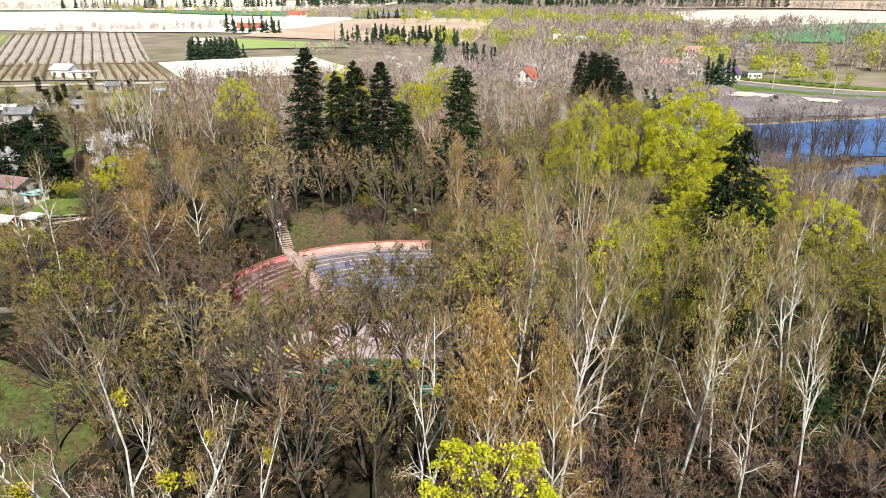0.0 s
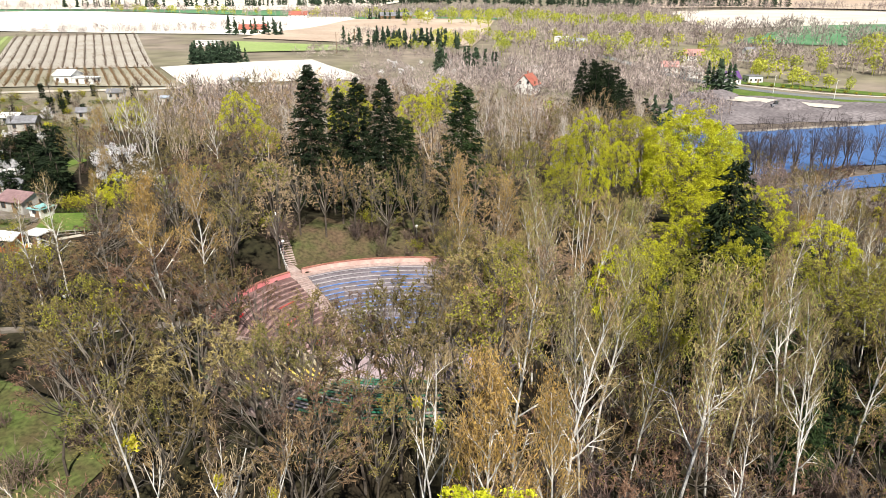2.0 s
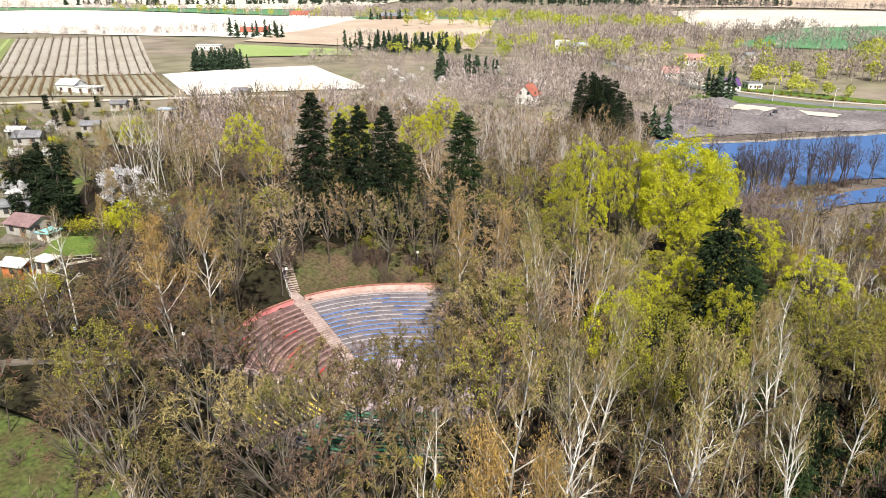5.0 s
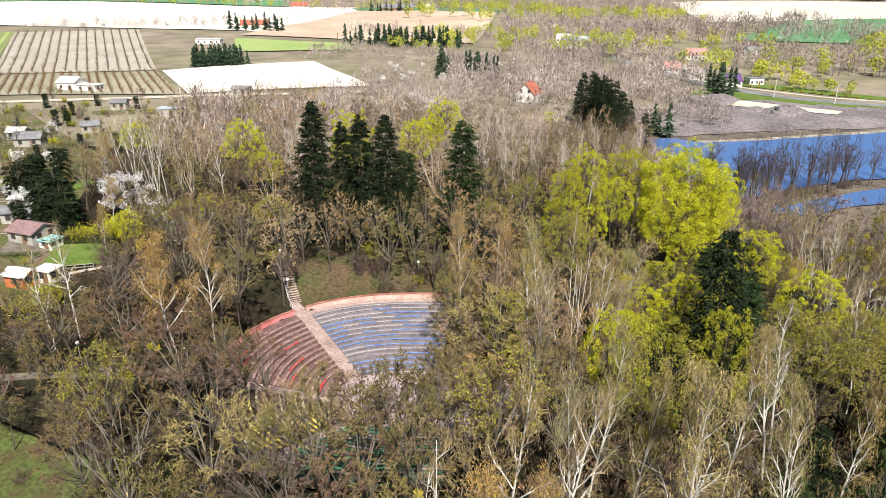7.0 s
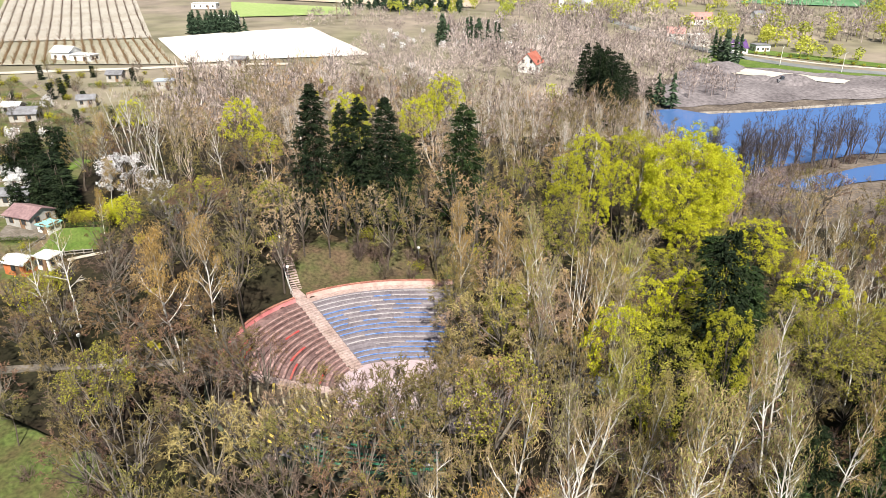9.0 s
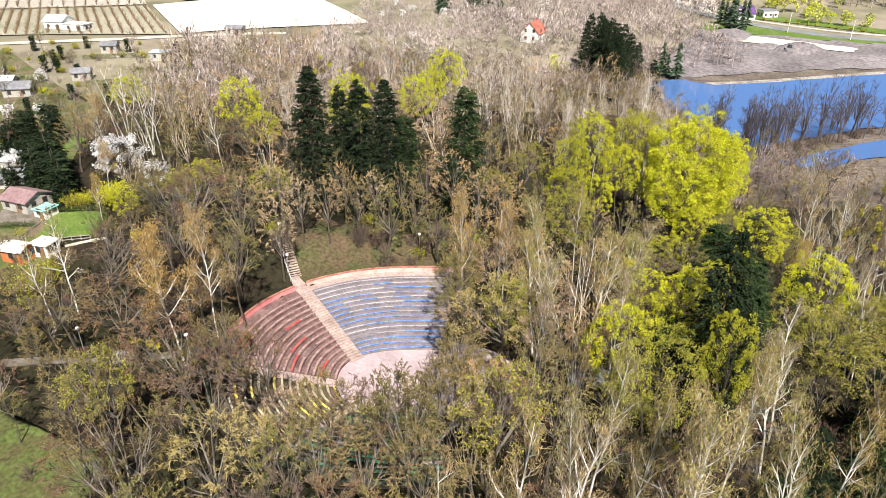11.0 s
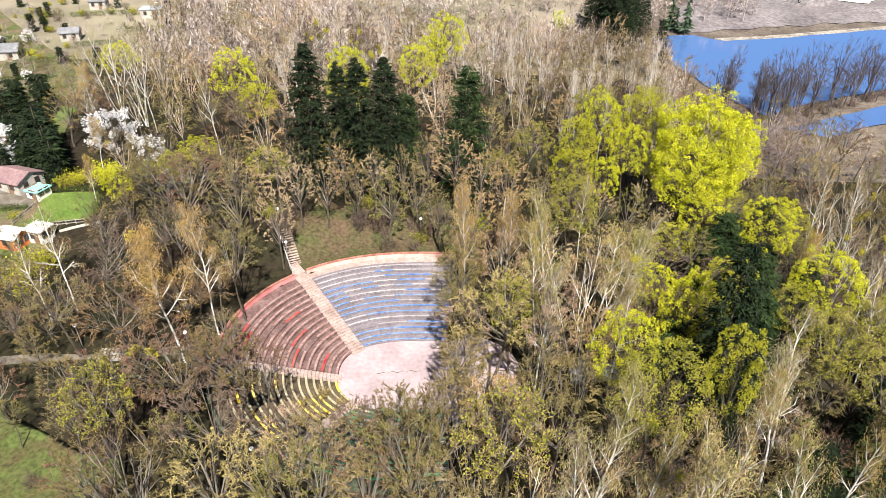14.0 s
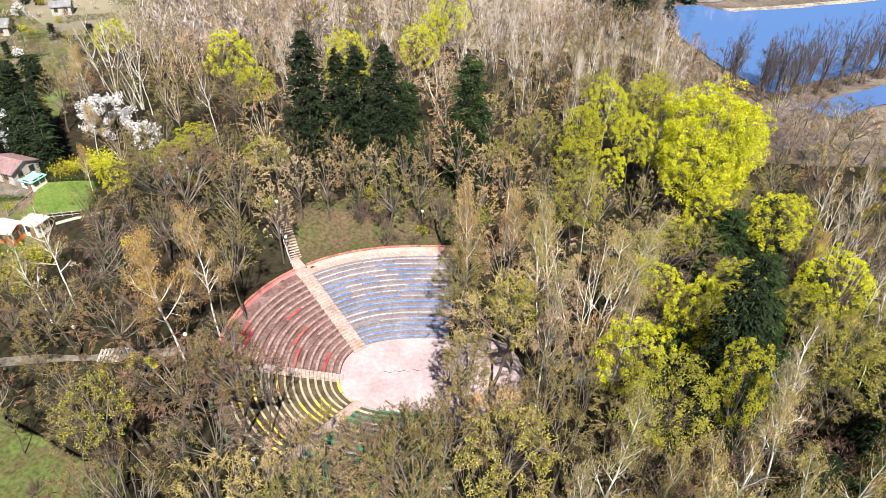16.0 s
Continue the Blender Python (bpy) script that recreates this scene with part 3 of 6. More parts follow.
def curve_len(t0, t1, d):
    pts = [bowl_curve(math.radians(t0 + (t1 - t0) * i / 12), d)[:2] for i in range(13)]
    return sum(math.dist(p, q) for p, q in zip(pts, pts[1:]))


STAIR_NW, STAIR_W, STAIR_SW, STAIR_HALF = 142.0, 185.0, 226.0, {142.0: 1.0, 185.0: 0.7, 226.0: 0.7}
SECTORS = (
    ("blue", 78, STAIR_NW, M_lavender, M_blue, 0.30, "pale concrete tiers of seats with worn blue paint", 7),
    ("red", STAIR_NW, STAIR_W, M_conc_red, M_red, 0.16, "mossy concrete tiers with a few seats painted red", 11),
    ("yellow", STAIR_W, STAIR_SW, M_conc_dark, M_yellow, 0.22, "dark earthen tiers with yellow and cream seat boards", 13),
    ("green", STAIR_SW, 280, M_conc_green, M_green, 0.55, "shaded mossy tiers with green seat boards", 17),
)


def span(t0, t1, d):
    """The angles between which a sector runs at distance d, clear of the stairways."""
    a = edge_t(t0, d, 1, STAIR_HALF[t0] + 0.01) if t0 in STAIR_HALF else t0
    c = edge_t(t1, d, -1, STAIR_HALF[t1] + 0.01) if t1 in STAIR_HALF else t1
    return a, c


def seating(colour, ta, tb, tread_mat, paint, share, label, seed):
    rng = random.Random(seed)
    root = thing("seating_section", (0, 0, 0), label, "seating", "seating sections")
    nseg = max(10, int((tb - ta) / 3))
    for i in range(ROWS_N):
        d0, z = FRONT + i * PITCH, (i + 1) * RISE
        t0, t1 = span(ta, tb, d0 + PITCH * 0.5)
        b = Buf()
        arc_strip(b, t0, t1, [(d0, z - RISE - 0.15), (d0, z - 0.02), (d0 + 0.03, z), (d0 + PITCH + 0.03, z), (d0 + PITCH + 0.03, z - RISE - 0.15)], nseg)
        part("tier", b.mesh("tier", tread_mat), root)
        length = curve_len(t0, t1, d0)
        n = max(2, round(length / rng.uniform(2.6, 4.4)))
        if colour == "blue":
            share_i = (0.9, 0.7, 0.85, 0.35, 0.3, 0.4, 0.5, 0.4, 0.75, 0.6, 0.4, 0.7, 0.25, 0.4, 0.15)[i]
        elif colour == "yellow":
            share_i = 0.45 if i in (4, 5, 6, 7, 11, 12, 13) else 0.2
        else:
            share_i = share
        for j in range(n):
            if rng.random() < (0.04 if colour != "yellow" else 0.1):
                continue
            a, c = t0 + (t1 - t0) * (j + 0.015) / n, t0 + (t1 - t0) * (j + 0.985) / n
            b = Buf()
            dz = rng.uniform(-0.015, 0.015)
            w = rng.uniform(0.20, 0.26) if colour == "blue" else rng.uniform(0.26, 0.33)
            arc_strip(b, a, c, [(d0 + 0.06, z + 0.10 + dz), (d0 + 0.06, z + 0.16 + dz), (d0 + 0.06 + w, z + 0.17 + dz), (d0 + 0.06 + w, z + 0.10 + dz)], 4)
            for e in (0.12, 0.5, 0.88):
                m = a + (c - a) * e
                dm = 14.0 / (AA + d0) * 0.35
                arc_strip(b, m - dm, m + dm, [(d0 + 0.1, z - 0.02), (d0 + 0.1, z + 0.10 + dz), (d0 + 0.3, z + 0.10 + dz), (d0 + 0.3, z - 0.02)], 1)
            r = rng.random()
            if r < share_i:
                material, lab = paint, "board with worn %s paint" % colour
            elif colour == "yellow" or (colour == "green" and r > 0.8):
                material, lab = M_cream, "cream board with flaking paint"
            else:
                material, lab = (M_redboard, "red-brown weathered board") if colour == "red" else (M_board, "grey weathered board")
            part("seat_board", b.mesh("seat_board", material), root, lab)
    return root


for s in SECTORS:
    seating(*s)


def stairway(t, width, label):
    """A straight flight between two seating sections, from the arena to the rim."""
    x0, y0, nx, ny = bowl_curve(math.radians(t), -0.2)
    root = thing("stairway", (0, 0, 0), label, "stairs", "stairways of the amphitheatre")
    n = ROWS_N * 2 + 4
    run = (RIM_D + 0.4) / n
    for i in range(n):
        z = min(TERRACE_Z + 0.05, (i + 1) * (RISE / 2)) + 0.03
        b = Buf()
        d = 0.2 + (i + 0.5) * run
        b.box(x0 + nx * d, y0 + ny * d, z - 0.45, run - 0.02, width, 0.45, math.atan2(ny, nx))
        part("step", b.mesh("step", M_step), root)
    return root


stairway(STAIR_NW, 2.0, "pale worn concrete stairs with low steps")
stairway(STAIR_W, 1.4, "narrow mossy concrete stairs")
stairway(STAIR_SW, 1.4, "narrow concrete stairs beside the seats")


def rim():
    root = thing("rim_wall", (0, 0, 0), "low pink rendered wall round the top of the amphitheatre", "wall")
    for ta, tb in ((78, STAIR_NW), (STAIR_NW, STAIR_W), (STAIR_W, STAIR_SW), (STAIR_SW, 280)):
        t0, t1 = span(ta, tb, RIM_D)
        b = Buf()
        arc_strip(b, t0, t1, [(RIM_D, TERRACE_Z - 0.4), (RIM_D, TERRACE_Z + 0.78), (RIM_D + 0.35, TERRACE_Z + 0.78), (RIM_D + 0.35, TERRACE_Z - 0.4)], 36)
        face, lab, cap, cap_lab, n = {78: (M_pinkwall, "faded pink wall", M_cap, "brick-red coping", 26), STAIR_NW: (M_redwall, "red painted wall", M_cap, "brick-red coping", 22)}.get(
            ta, (M_conc_dark, "dark brown wall", M_conc_green, "dark greenish coping", 18))
        part("wall_face", b.mesh("wall_face", face), root, lab)
        for i in range(n):
            b = Buf()
            a, c = t0 + (t1 - t0) * (i + 0.02) / n, t0 + (t1 - t0) * (i + 0.98) / n
            arc_strip(b, a, c, [(RIM_D - 0.05, TERRACE_Z + 0.78), (RIM_D - 0.05, TERRACE_Z + 0.87), (RIM_D + 0.4, TERRACE_Z + 0.87), (RIM_D + 0.4, TERRACE_Z + 0.78)], 2)
            part("coping", b.mesh("coping", cap), root, cap_lab)
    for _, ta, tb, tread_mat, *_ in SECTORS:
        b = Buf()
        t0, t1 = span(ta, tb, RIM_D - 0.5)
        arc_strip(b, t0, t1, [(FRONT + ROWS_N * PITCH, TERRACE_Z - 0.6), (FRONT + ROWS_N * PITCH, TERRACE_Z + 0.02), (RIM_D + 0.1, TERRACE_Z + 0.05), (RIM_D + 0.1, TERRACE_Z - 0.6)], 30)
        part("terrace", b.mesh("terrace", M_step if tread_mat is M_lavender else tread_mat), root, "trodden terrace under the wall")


rim()


def arena():
    vs = [(CX, CY, 0.03)]
    n = 96
    for i in range(n):
        x, y, _, _ = bowl_curve(2 * math.pi * i / n, FRONT + 0.05)
        vs.append((x, y, 0.0))
    fs = [(0, 1 + i, 1 + (i + 1) % n) for i in range(n)]
    tagged(new("arena_floor", mesh_of("arena_floor", vs, fs, M_arena, True)), "pale pinkish gravel floor of the arena", "arena", kind="structure")
    b = Buf()
    arc_strip(b, -75, 75, [(FRONT, -0.5), (FRONT, 0.0), (2.5, 0.02), (2.5, -0.5)], 20)
    tagged(new("forecourt", b.mesh("forecourt", M_arena)), "trodden gravel edge of the arena under the trees", "forecourt", kind="structure")
    b = Buf()
    for i in range(9):
        b.box(-9.4 + i * 0.62, 77.9 + 0.06 * i + 0.2 * (i % 2), 0.02, 0.5, 0.09, 0.02, 0.08)
    tagged(new("floor_marks", b.mesh("floor_marks", M_conc_dark)), "faded dark marks painted on the arena floor", "marking", kind="structure")


arena()


def bank():
    """The mossy ground behind the rim wall, reaching in under the trees."""
    vs, fs = [], []
    n, m = 60, 10
    for i in range(n + 1):
        t = math.radians(70 + 70 * i / n)
        for j in range(m + 1):
            d = RIM_D + 0.38 + 13.5 * j / m * (1 + 0.12 * math.sin(i * 0.7))
            x, y, _, _ = bowl_curve(t, d)
            vs.append((x, y, ground(x, y) + 0.14))
    for i in range(n):
        for j in range(m):
            a = i * (m + 1) + j
            fs.append((a, a + m + 1, a + m + 2, a + 1))
    tagged(new("bank", mesh_of("bank", vs, fs, M_moss, True)), "mossy bank of brown earth and grass behind the wall", "bank", kind="structure")


bank()



def top_path():
    """The stepped path that climbs from the rim into the wood, with its rail."""
    x0, y0, nx, ny = bowl_curve(math.radians(STAIR_NW), RIM_D + 0.4)
    root = thing("stairway", (0, 0, 0), "stepped path climbing from the rim into the trees", "stairs", "stairways of the amphitheatre")
    dx, dy = -0.42, 0.907
    n = 26
    for i in range(n):
        d = 0.2 + i * 0.42
        x, y = x0 + dx * d, y0 + dy * d
        b = Buf()
        z = max(ground(x, y), TERRACE_Z) + 0.12
        b.box(x, y, z - 0.8, 0.40, 1.9, 0.8, math.atan2(dy, dx))
        part("step", b.mesh("step", M_step), root)
    b = Buf()
    line = []
    for i in range(0, n + 1, 4):
        d = 0.2 + i * 0.42
        x, y = x0 + dx * d - dy * 1.0, y0 + dy * d + dx * 1.0
        z = max(ground(x, y), TERRACE_Z) + 0.1
        b.tube([(x, y, z - 0.5), (x, y, z + 0.95)], (0.03, 0.03), 5)
        line.append((x, y, z + 0.95))
    b.tube(line, [0.04] * len(line), 5)
    part("handrail", b.mesh("handrail", M_whitepaint), root, "pale metal handrail")


top_path()


def park_lamp(x, y, base=None):
    z = ground(x, y) if base is None else base
    root = thing("park_lamp", (x, y, z), "slim park lamp with a white globe", "lamp", "park lamps")
    b = Buf()
    b.tube([(0, 0, -0.3), (0, 0, 0.3), (0, 0, 0.35), (0, 0, 3.6)], (0.09, 0.08, 0.05, 0.04), 7)
    part("pole", b.mesh("pole", M_metal), root)
    bm = bmesh.new()
    bmesh.ops.create_icosphere(bm, subdivisions=2, radius=0.26, matrix=Matrix.Translation((0, 0, 3.85)))
    me = bpy.data.meshes.new("globe")
    bm.to_mesh(me)
    bm.free()
    me.materials.append(M_globe)
    part("globe", me, root, "white glass globe")


for p in ((-24.9, 97.5), (-20.5, 58.0), (-48.0, 77.6), (-4.5, 104.5), (-33.5, 76.5), (-27.0, 103.0)):
    park_lamp(*p)

# ---- trees ----
UP = np.array((0, 0, 1.0))


def unit(v):
    return v / (np.linalg.norm(v) + 1e-9)


def wand(rng, p, d, length, n, wobble, lift):
    """A bending branch line of n steps."""
    pts = [np.array(p, float)]
    d = unit(np.array(d, float))
    for _ in range(n):
        d = unit(d + rng.normal(size=3) * wobble + UP * lift)
        pts.append(pts[-1] + d * (length / n))
    return pts


def on(pts, u):
    f = u * (len(pts) - 1)
    i = min(int(f), len(pts) - 2)
    return pts[i] + (pts[i + 1] - pts[i]) * (f - i), unit(pts[i + 1] - pts[i])


def side_dir(rng, d, spread, lift, out):
    """A side branch: part of the way it came, part outward from the crown's heart, part chance."""
    return unit(d * (1 - spread) + out * 0.45 + unit(rng.normal(size=3)) * spread * 0.85 + UP * lift)


def grow(rng, height, clear, spread, n1, n2, n3, n4, up=0.35, r0=0.16, droop=0.0, twig_len=0.8, twig_r=0.02, crook=0.08, stems=1, round_top=True):
    """Trunk, limbs and twigs of a leafless tree. Returns the trunk, the limbs, the twigs and the twig ends."""
    wood, twig, tips = Buf(), Buf(), []
    limbs = Buf()
    a_all, b_all, r_all, f_all = [], [], [], []
    heart = np.array((0, 0, height * (0.5 * clear + 0.32)))
    for s in range(stems):
        lean = rng.normal(size=3) * (0.05 if stems == 1 else 0.16)
        trunk = wand(rng, (rng.normal() * 0.25 * (stems > 1), rng.normal() * 0.25 * (stems > 1), -0.4), UP + lean * (1, 1, 0), height * 0.93, 8, crook, 0.06)
        (limbs if s else wood).tube(trunk, [r0 / (0.85 + 0.15 * stems) * (1 - 0.93 * (i / 8)) ** 0.8 + 0.012 for i in range(9)], 6)
        for i in range(n1 // stems):
            u = clear + (0.97 - clear) * ((i + rng.uniform(0, 0.8)) / max(1, n1 // stems))
            p, d = on(trunk, u)
            az_ = i * 2.4 + rng.uniform(-0.5, 0.5) + s * 1.3
            k = (u - clear) / (1 - clear)
            prof = (math.sin(math.pi * min(1, 0.22 + 0.78 * k)) ** 0.6 + 0.15) if round_top else (1.05 - 0.75 * k)
            ln = spread * prof * rng.uniform(0.75, 1.2)
            h = np.array((math.cos(az_), math.sin(az_), 0))
            limb = wand(rng, p, h + UP * (up + 0.5 * k + rng.uniform(-0.15, 0.25)), ln, 4, crook * 1.6, 0.10)
            rl = r0 * (1 - u) ** 0.6 * 0.62 + 0.02
            rl *= 0.95
            limbs.tube(limb, [rl * (1 - 0.8 * j / 4) for j in range(5)], 4)
            for j in range(n2):
                v = 0.25 + 0.75 * (j + rng.uniform(0, 1)) / n2
                q, e = on(limb, min(v, 0.999))
                sub = wand(rng, q, side_dir(rng, e, 0.5, 0.2 - droop, unit(q - heart)), ln * rng.uniform(0.28, 0.5), 2, 0.15, 0.06 - droop * 0.5)
                rs = rl * 0.55
                limbs.spikes([sub[0], sub[1]], [sub[1] + (sub[1] - sub[0]) * 0.35, sub[2]], (rs, rs * 0.7))
                for m in range(n3):
                    w = 0.15 + 0.85 * (m + rng.uniform(0, 1)) / n3
                    q2, e2 = on(sub, min(w, 0.999))
                    d2 = side_dir(rng, e2, 0.55, 0.12 - droop * 1.6, unit(q2 - heart))
                    l2 = twig_len * rng.uniform(0.7, 1.4)
                    t2 = q2 + d2 * l2
                    a_all.append(q2)
                    b_all.append(t2)
                    r_all.append(twig_r * 1.3)
                    f_all.append(False)
                    tips.append(t2)
                    for _ in range(n4):
                        q3 = q2 + d2 * l2 * rng.uniform(0.2, 0.95)
                        d3 = side_dir(rng, d2, 0.6, 0.1 - droop * 2.2, unit(q3 - heart))
                        t3 = q3 + d3 * twig_len * rng.uniform(0.45, 0.95)
                        a_all.append(q3)
                        b_all.append(t3)
                        r_all.append(twig_r)
                        f_all.append(True)
                        tips.append(t3)
    a_all, b_all, r_all, f_all = np.array(a_all), np.array(b_all), np.array(r_all), np.array(f_all)
    twig.spikes(a_all[~f_all], b_all[~f_all], r_all[~f_all])
    twig.blades(a_all[f_all], b_all[f_all], r_all[f_all], rng)
    return wood, limbs, twig, np.array(tips)


def tree_root(name, label, category, group, pieces):
    root = thing(name, (0, 0, -500), label, category, group)
    for pname, me, lab in pieces:
        part(pname, me, root, lab, "stuff" if pname in ("crown", "branchwork", "foliage", "blossom", "mistletoe") else "")
    return root


def fan_crown(rng, height, spread, clear, limbs=9, subs=6, twigs=6, fine=6, twig_r=0.040, low=0.5, up=0.5, limb_r=0.10, droop=0.0, open_=0.45, fine_len=0.074, inner=0.6, lift=0.08):
    """Trunk; limbs that fork from it; branches that fan out from each limb to an uneven dome, so that every limb carries
    a lobe of its own; twigs and fine twigs that follow their branch. Returns trunk, bough and twig buffers and the twig ends."""
    wood, bough, twig = Buf(), Buf(), Buf()
    trunk = np.array(wand(rng, (0, 0, -0.4), UP + rng.normal(size=3) * (0.05, 0.05, 0), height * 0.72, 8, 0.06, 0.1))
    wood.tube(trunk, [limb_r * 1.9 * (1 - 0.75 * i / 8) + 0.02 for i in range(9)], 6)
    mid = height * (clear + (1 - clear) * low / (1 + low))
    size = np.array((spread, spread, height - mid))
    heart = np.array((0, 0, mid))
    i = np.arange(limbs)
    cz = 1 - (1 + low) * (i + 0.5) / limbs
    ca = i * 2.39996 + rng.uniform(-0.4, 0.4, limbs)
    cr = np.sqrt(np.maximum(0.03, 1 - cz ** 2))
    way = np.stack([cr * np.cos(ca), cr * np.sin(ca), cz], 1)
    lobe = rng.uniform(0.80, 1.04, limbs)
    end = heart + way * size * (inner * lobe)[:, None]
    hz = np.clip(height * clear * 0.75 + (end[:, 2] - height * clear) * rng.uniform(0.1, 0.45, limbs), height * clear * 0.6, height * 0.6)
    base = np.stack([np.interp(hz, trunk[:, 2], trunk[:, k]) for k in range(3)], 1)
    ctrl = base + (end - base) * (0.6, 0.6, up) + rng.normal(size=(limbs, 3)) * 0.09 * spread * (1, 1, 0.5)

    def bend(a, c, b, u):
        return a * (1 - u) ** 2 + c * 2 * u * (1 - u) + b * u ** 2

    for k in range(limbs):
        pts = [bend(base[k], ctrl[k], end[k], u) for u in (0, 0.3, 0.6, 0.85, 1.0)]
        rl = limb_r * rng.uniform(0.7, 1.1)
        bough.tube(pts, [rl, rl * 0.85, rl * 0.65, rl * 0.45, rl * 0.3], 3)
    # branches
    n = limbs * subs
    li = np.repeat(np.arange(limbs), subs)
    u = rng.uniform(0.35, 1.0, (n, 1))
    sa = bend(base[li], ctrl[li], end[li], u)
    sw = way[li] + rng.normal(size=(n, 3)) * open_
    sw[:, 2] = np.maximum(sw[:, 2], -low)
    sw /= np.linalg.norm(sw, axis=1, keepdims=True)
    sb = heart + sw * size * (lobe[li] * rng.uniform(0.78, 0.98, n))[:, None]
    sc = (sa + sb) / 2 + UP * lift * spread * 0.3 + rng.normal(size=(n, 3)) * 0.06 * spread
    rs = limb_r * rng.uniform(0.32, 0.5, n)
    q = [bend(sa, sc, sb, k / 3) for k in range(4)]
    for k in range(3):
        bough.spikes(q[k], q[k] + (q[k + 1] - q[k]) * (1.5 if k < 2 else 1.0), rs * (1 - 0.27 * k))
    # twigs
    m = n * twigs
    bi = np.repeat(np.arange(n), twigs)
    u = rng.uniform(0.45, 1.0, (m, 1)) ** 0.8
    ta = bend(sa[bi], sc[bi], sb[bi], u)
    td = (sc - sa)[bi] * 2 * (1 - u) + (sb - sc)[bi] * 2 * u
    td /= np.linalg.norm(td, axis=1, keepdims=True) + 1e-9
    td = td * 0.75 + sw[bi] * 0.35 + rng.normal(size=(m, 3)) * 0.55 + UP * (lift - droop)
    td /= np.linalg.norm(td, axis=1, keepdims=True)
    tl = spread * fine_len * 2.2 * rng.uniform(0.6, 1.3, (m, 1))
    tb = ta + td * tl
    twig.blades(ta, tb, twig_r * 1.25, rng)
    # fine twigs
    w = m * fine
    ti = np.repeat(np.arange(m), fine)
    fa = ta[ti] + (td * tl)[ti] * rng.uniform(0.2, 1.0, (w, 1))
    fd = td[ti] * 0.6 + rng.normal(size=(w, 3)) * 0.75 + UP * (0.5 * lift - 1.8 * droop)
    fd /= np.linalg.norm(fd, axis=1, keepdims=True)
    fb = fa + fd * spread * fine_len * rng.uniform(0.6, 1.3, (w, 1))
    twig.blades(fa, fb, twig_r, rng)
    return wood, bough, twig, fb


def make_bare(seed, height, spread, buds, twig_mat, mistletoe=0, limbs=12, subs=5, fine=7, limb_r=0.09, open_=0.27, clear=0.62, bud_mat=None):
    rng = np.random.default_rng(seed)
    wood, bough, twig, tips = fan_crown(rng, height, spread, clear, limbs, subs, 5, fine, limb_r=limb_r, open_=open_)
    pieces = [("trunk", wood.mesh("trunk", M_bark), ""), ("branchwork", bough.mesh("branchwork", M_limb), "thin grey boughs"), ("crown", twig.mesh("crown", twig_mat), "fine bare twigs")]
    if buds:
        b = Buf()
        sel = tips[rng.random(len(tips)) < buds]
        b.leaves(sel, rng.uniform(0.05, 0.09, len(sel)) * (1.7 if bud_mat else 1.0), rng)
        pieces.append(("foliage", b.mesh("foliage", bud_mat or M_bud), "olive opening buds"))
    pieces += mistletoe_balls(rng, tips, mistletoe)
    label = "broadleaf tree in thin yellow-green young leaf" if bud_mat else "leafless broadleaf tree with olive opening buds" if buds else "leafless grey-brown broadleaf tree with dense twigs"
    if mistletoe:
        label = "leafless tree hung with balls of mistletoe"
    return tree_root("tree", label, "tree", "woodland trees", pieces)


def mistletoe_balls(rng, tips, n):
    out = []
    for _ in range(n):
        b = Buf()
        c = tips[rng.integers(len(tips))]
        k = 110
        d = rng.normal(size=(k, 3))
        d /= np.linalg.norm(d, axis=1, keepdims=True)
        b.leaves(c + d * rng.uniform(0.1, 0.5, (k, 1)) * rng.uniform(0.7, 1.2), 0.11, rng)
        out.append(("mistletoe", b.mesh("mistletoe", M_mistle), "yellow-green mistletoe ball"))
    return out


def make_thicket(seed, height, dense=1.0, twig_mat=None):
    """A tall slender bare tree."""
    rng = np.random.default_rng(seed)
    wood, bough, twig, tips = fan_crown(rng, height, height * 0.19, 0.3, 8, 4, int(5 * dense), int(7 * dense), 0.036, low=0.7, up=0.35, limb_r=0.06, fine_len=0.16, inner=0.5, lift=0.25)
    return tree_root("slender_tree", "slender leafless tree with a narrow tan crown" if twig_mat else "slender leafless tree with a narrow brown crown", "tree", "woodland trees",
                     [("trunk", wood.mesh("trunk", M_bark), ""), ("branchwork", bough.mesh("branchwork", M_paletwig if twig_mat else M_limb), "thin boughs"), ("crown", twig.mesh("crown", twig_mat or M_twig), "fine bare twigs")])


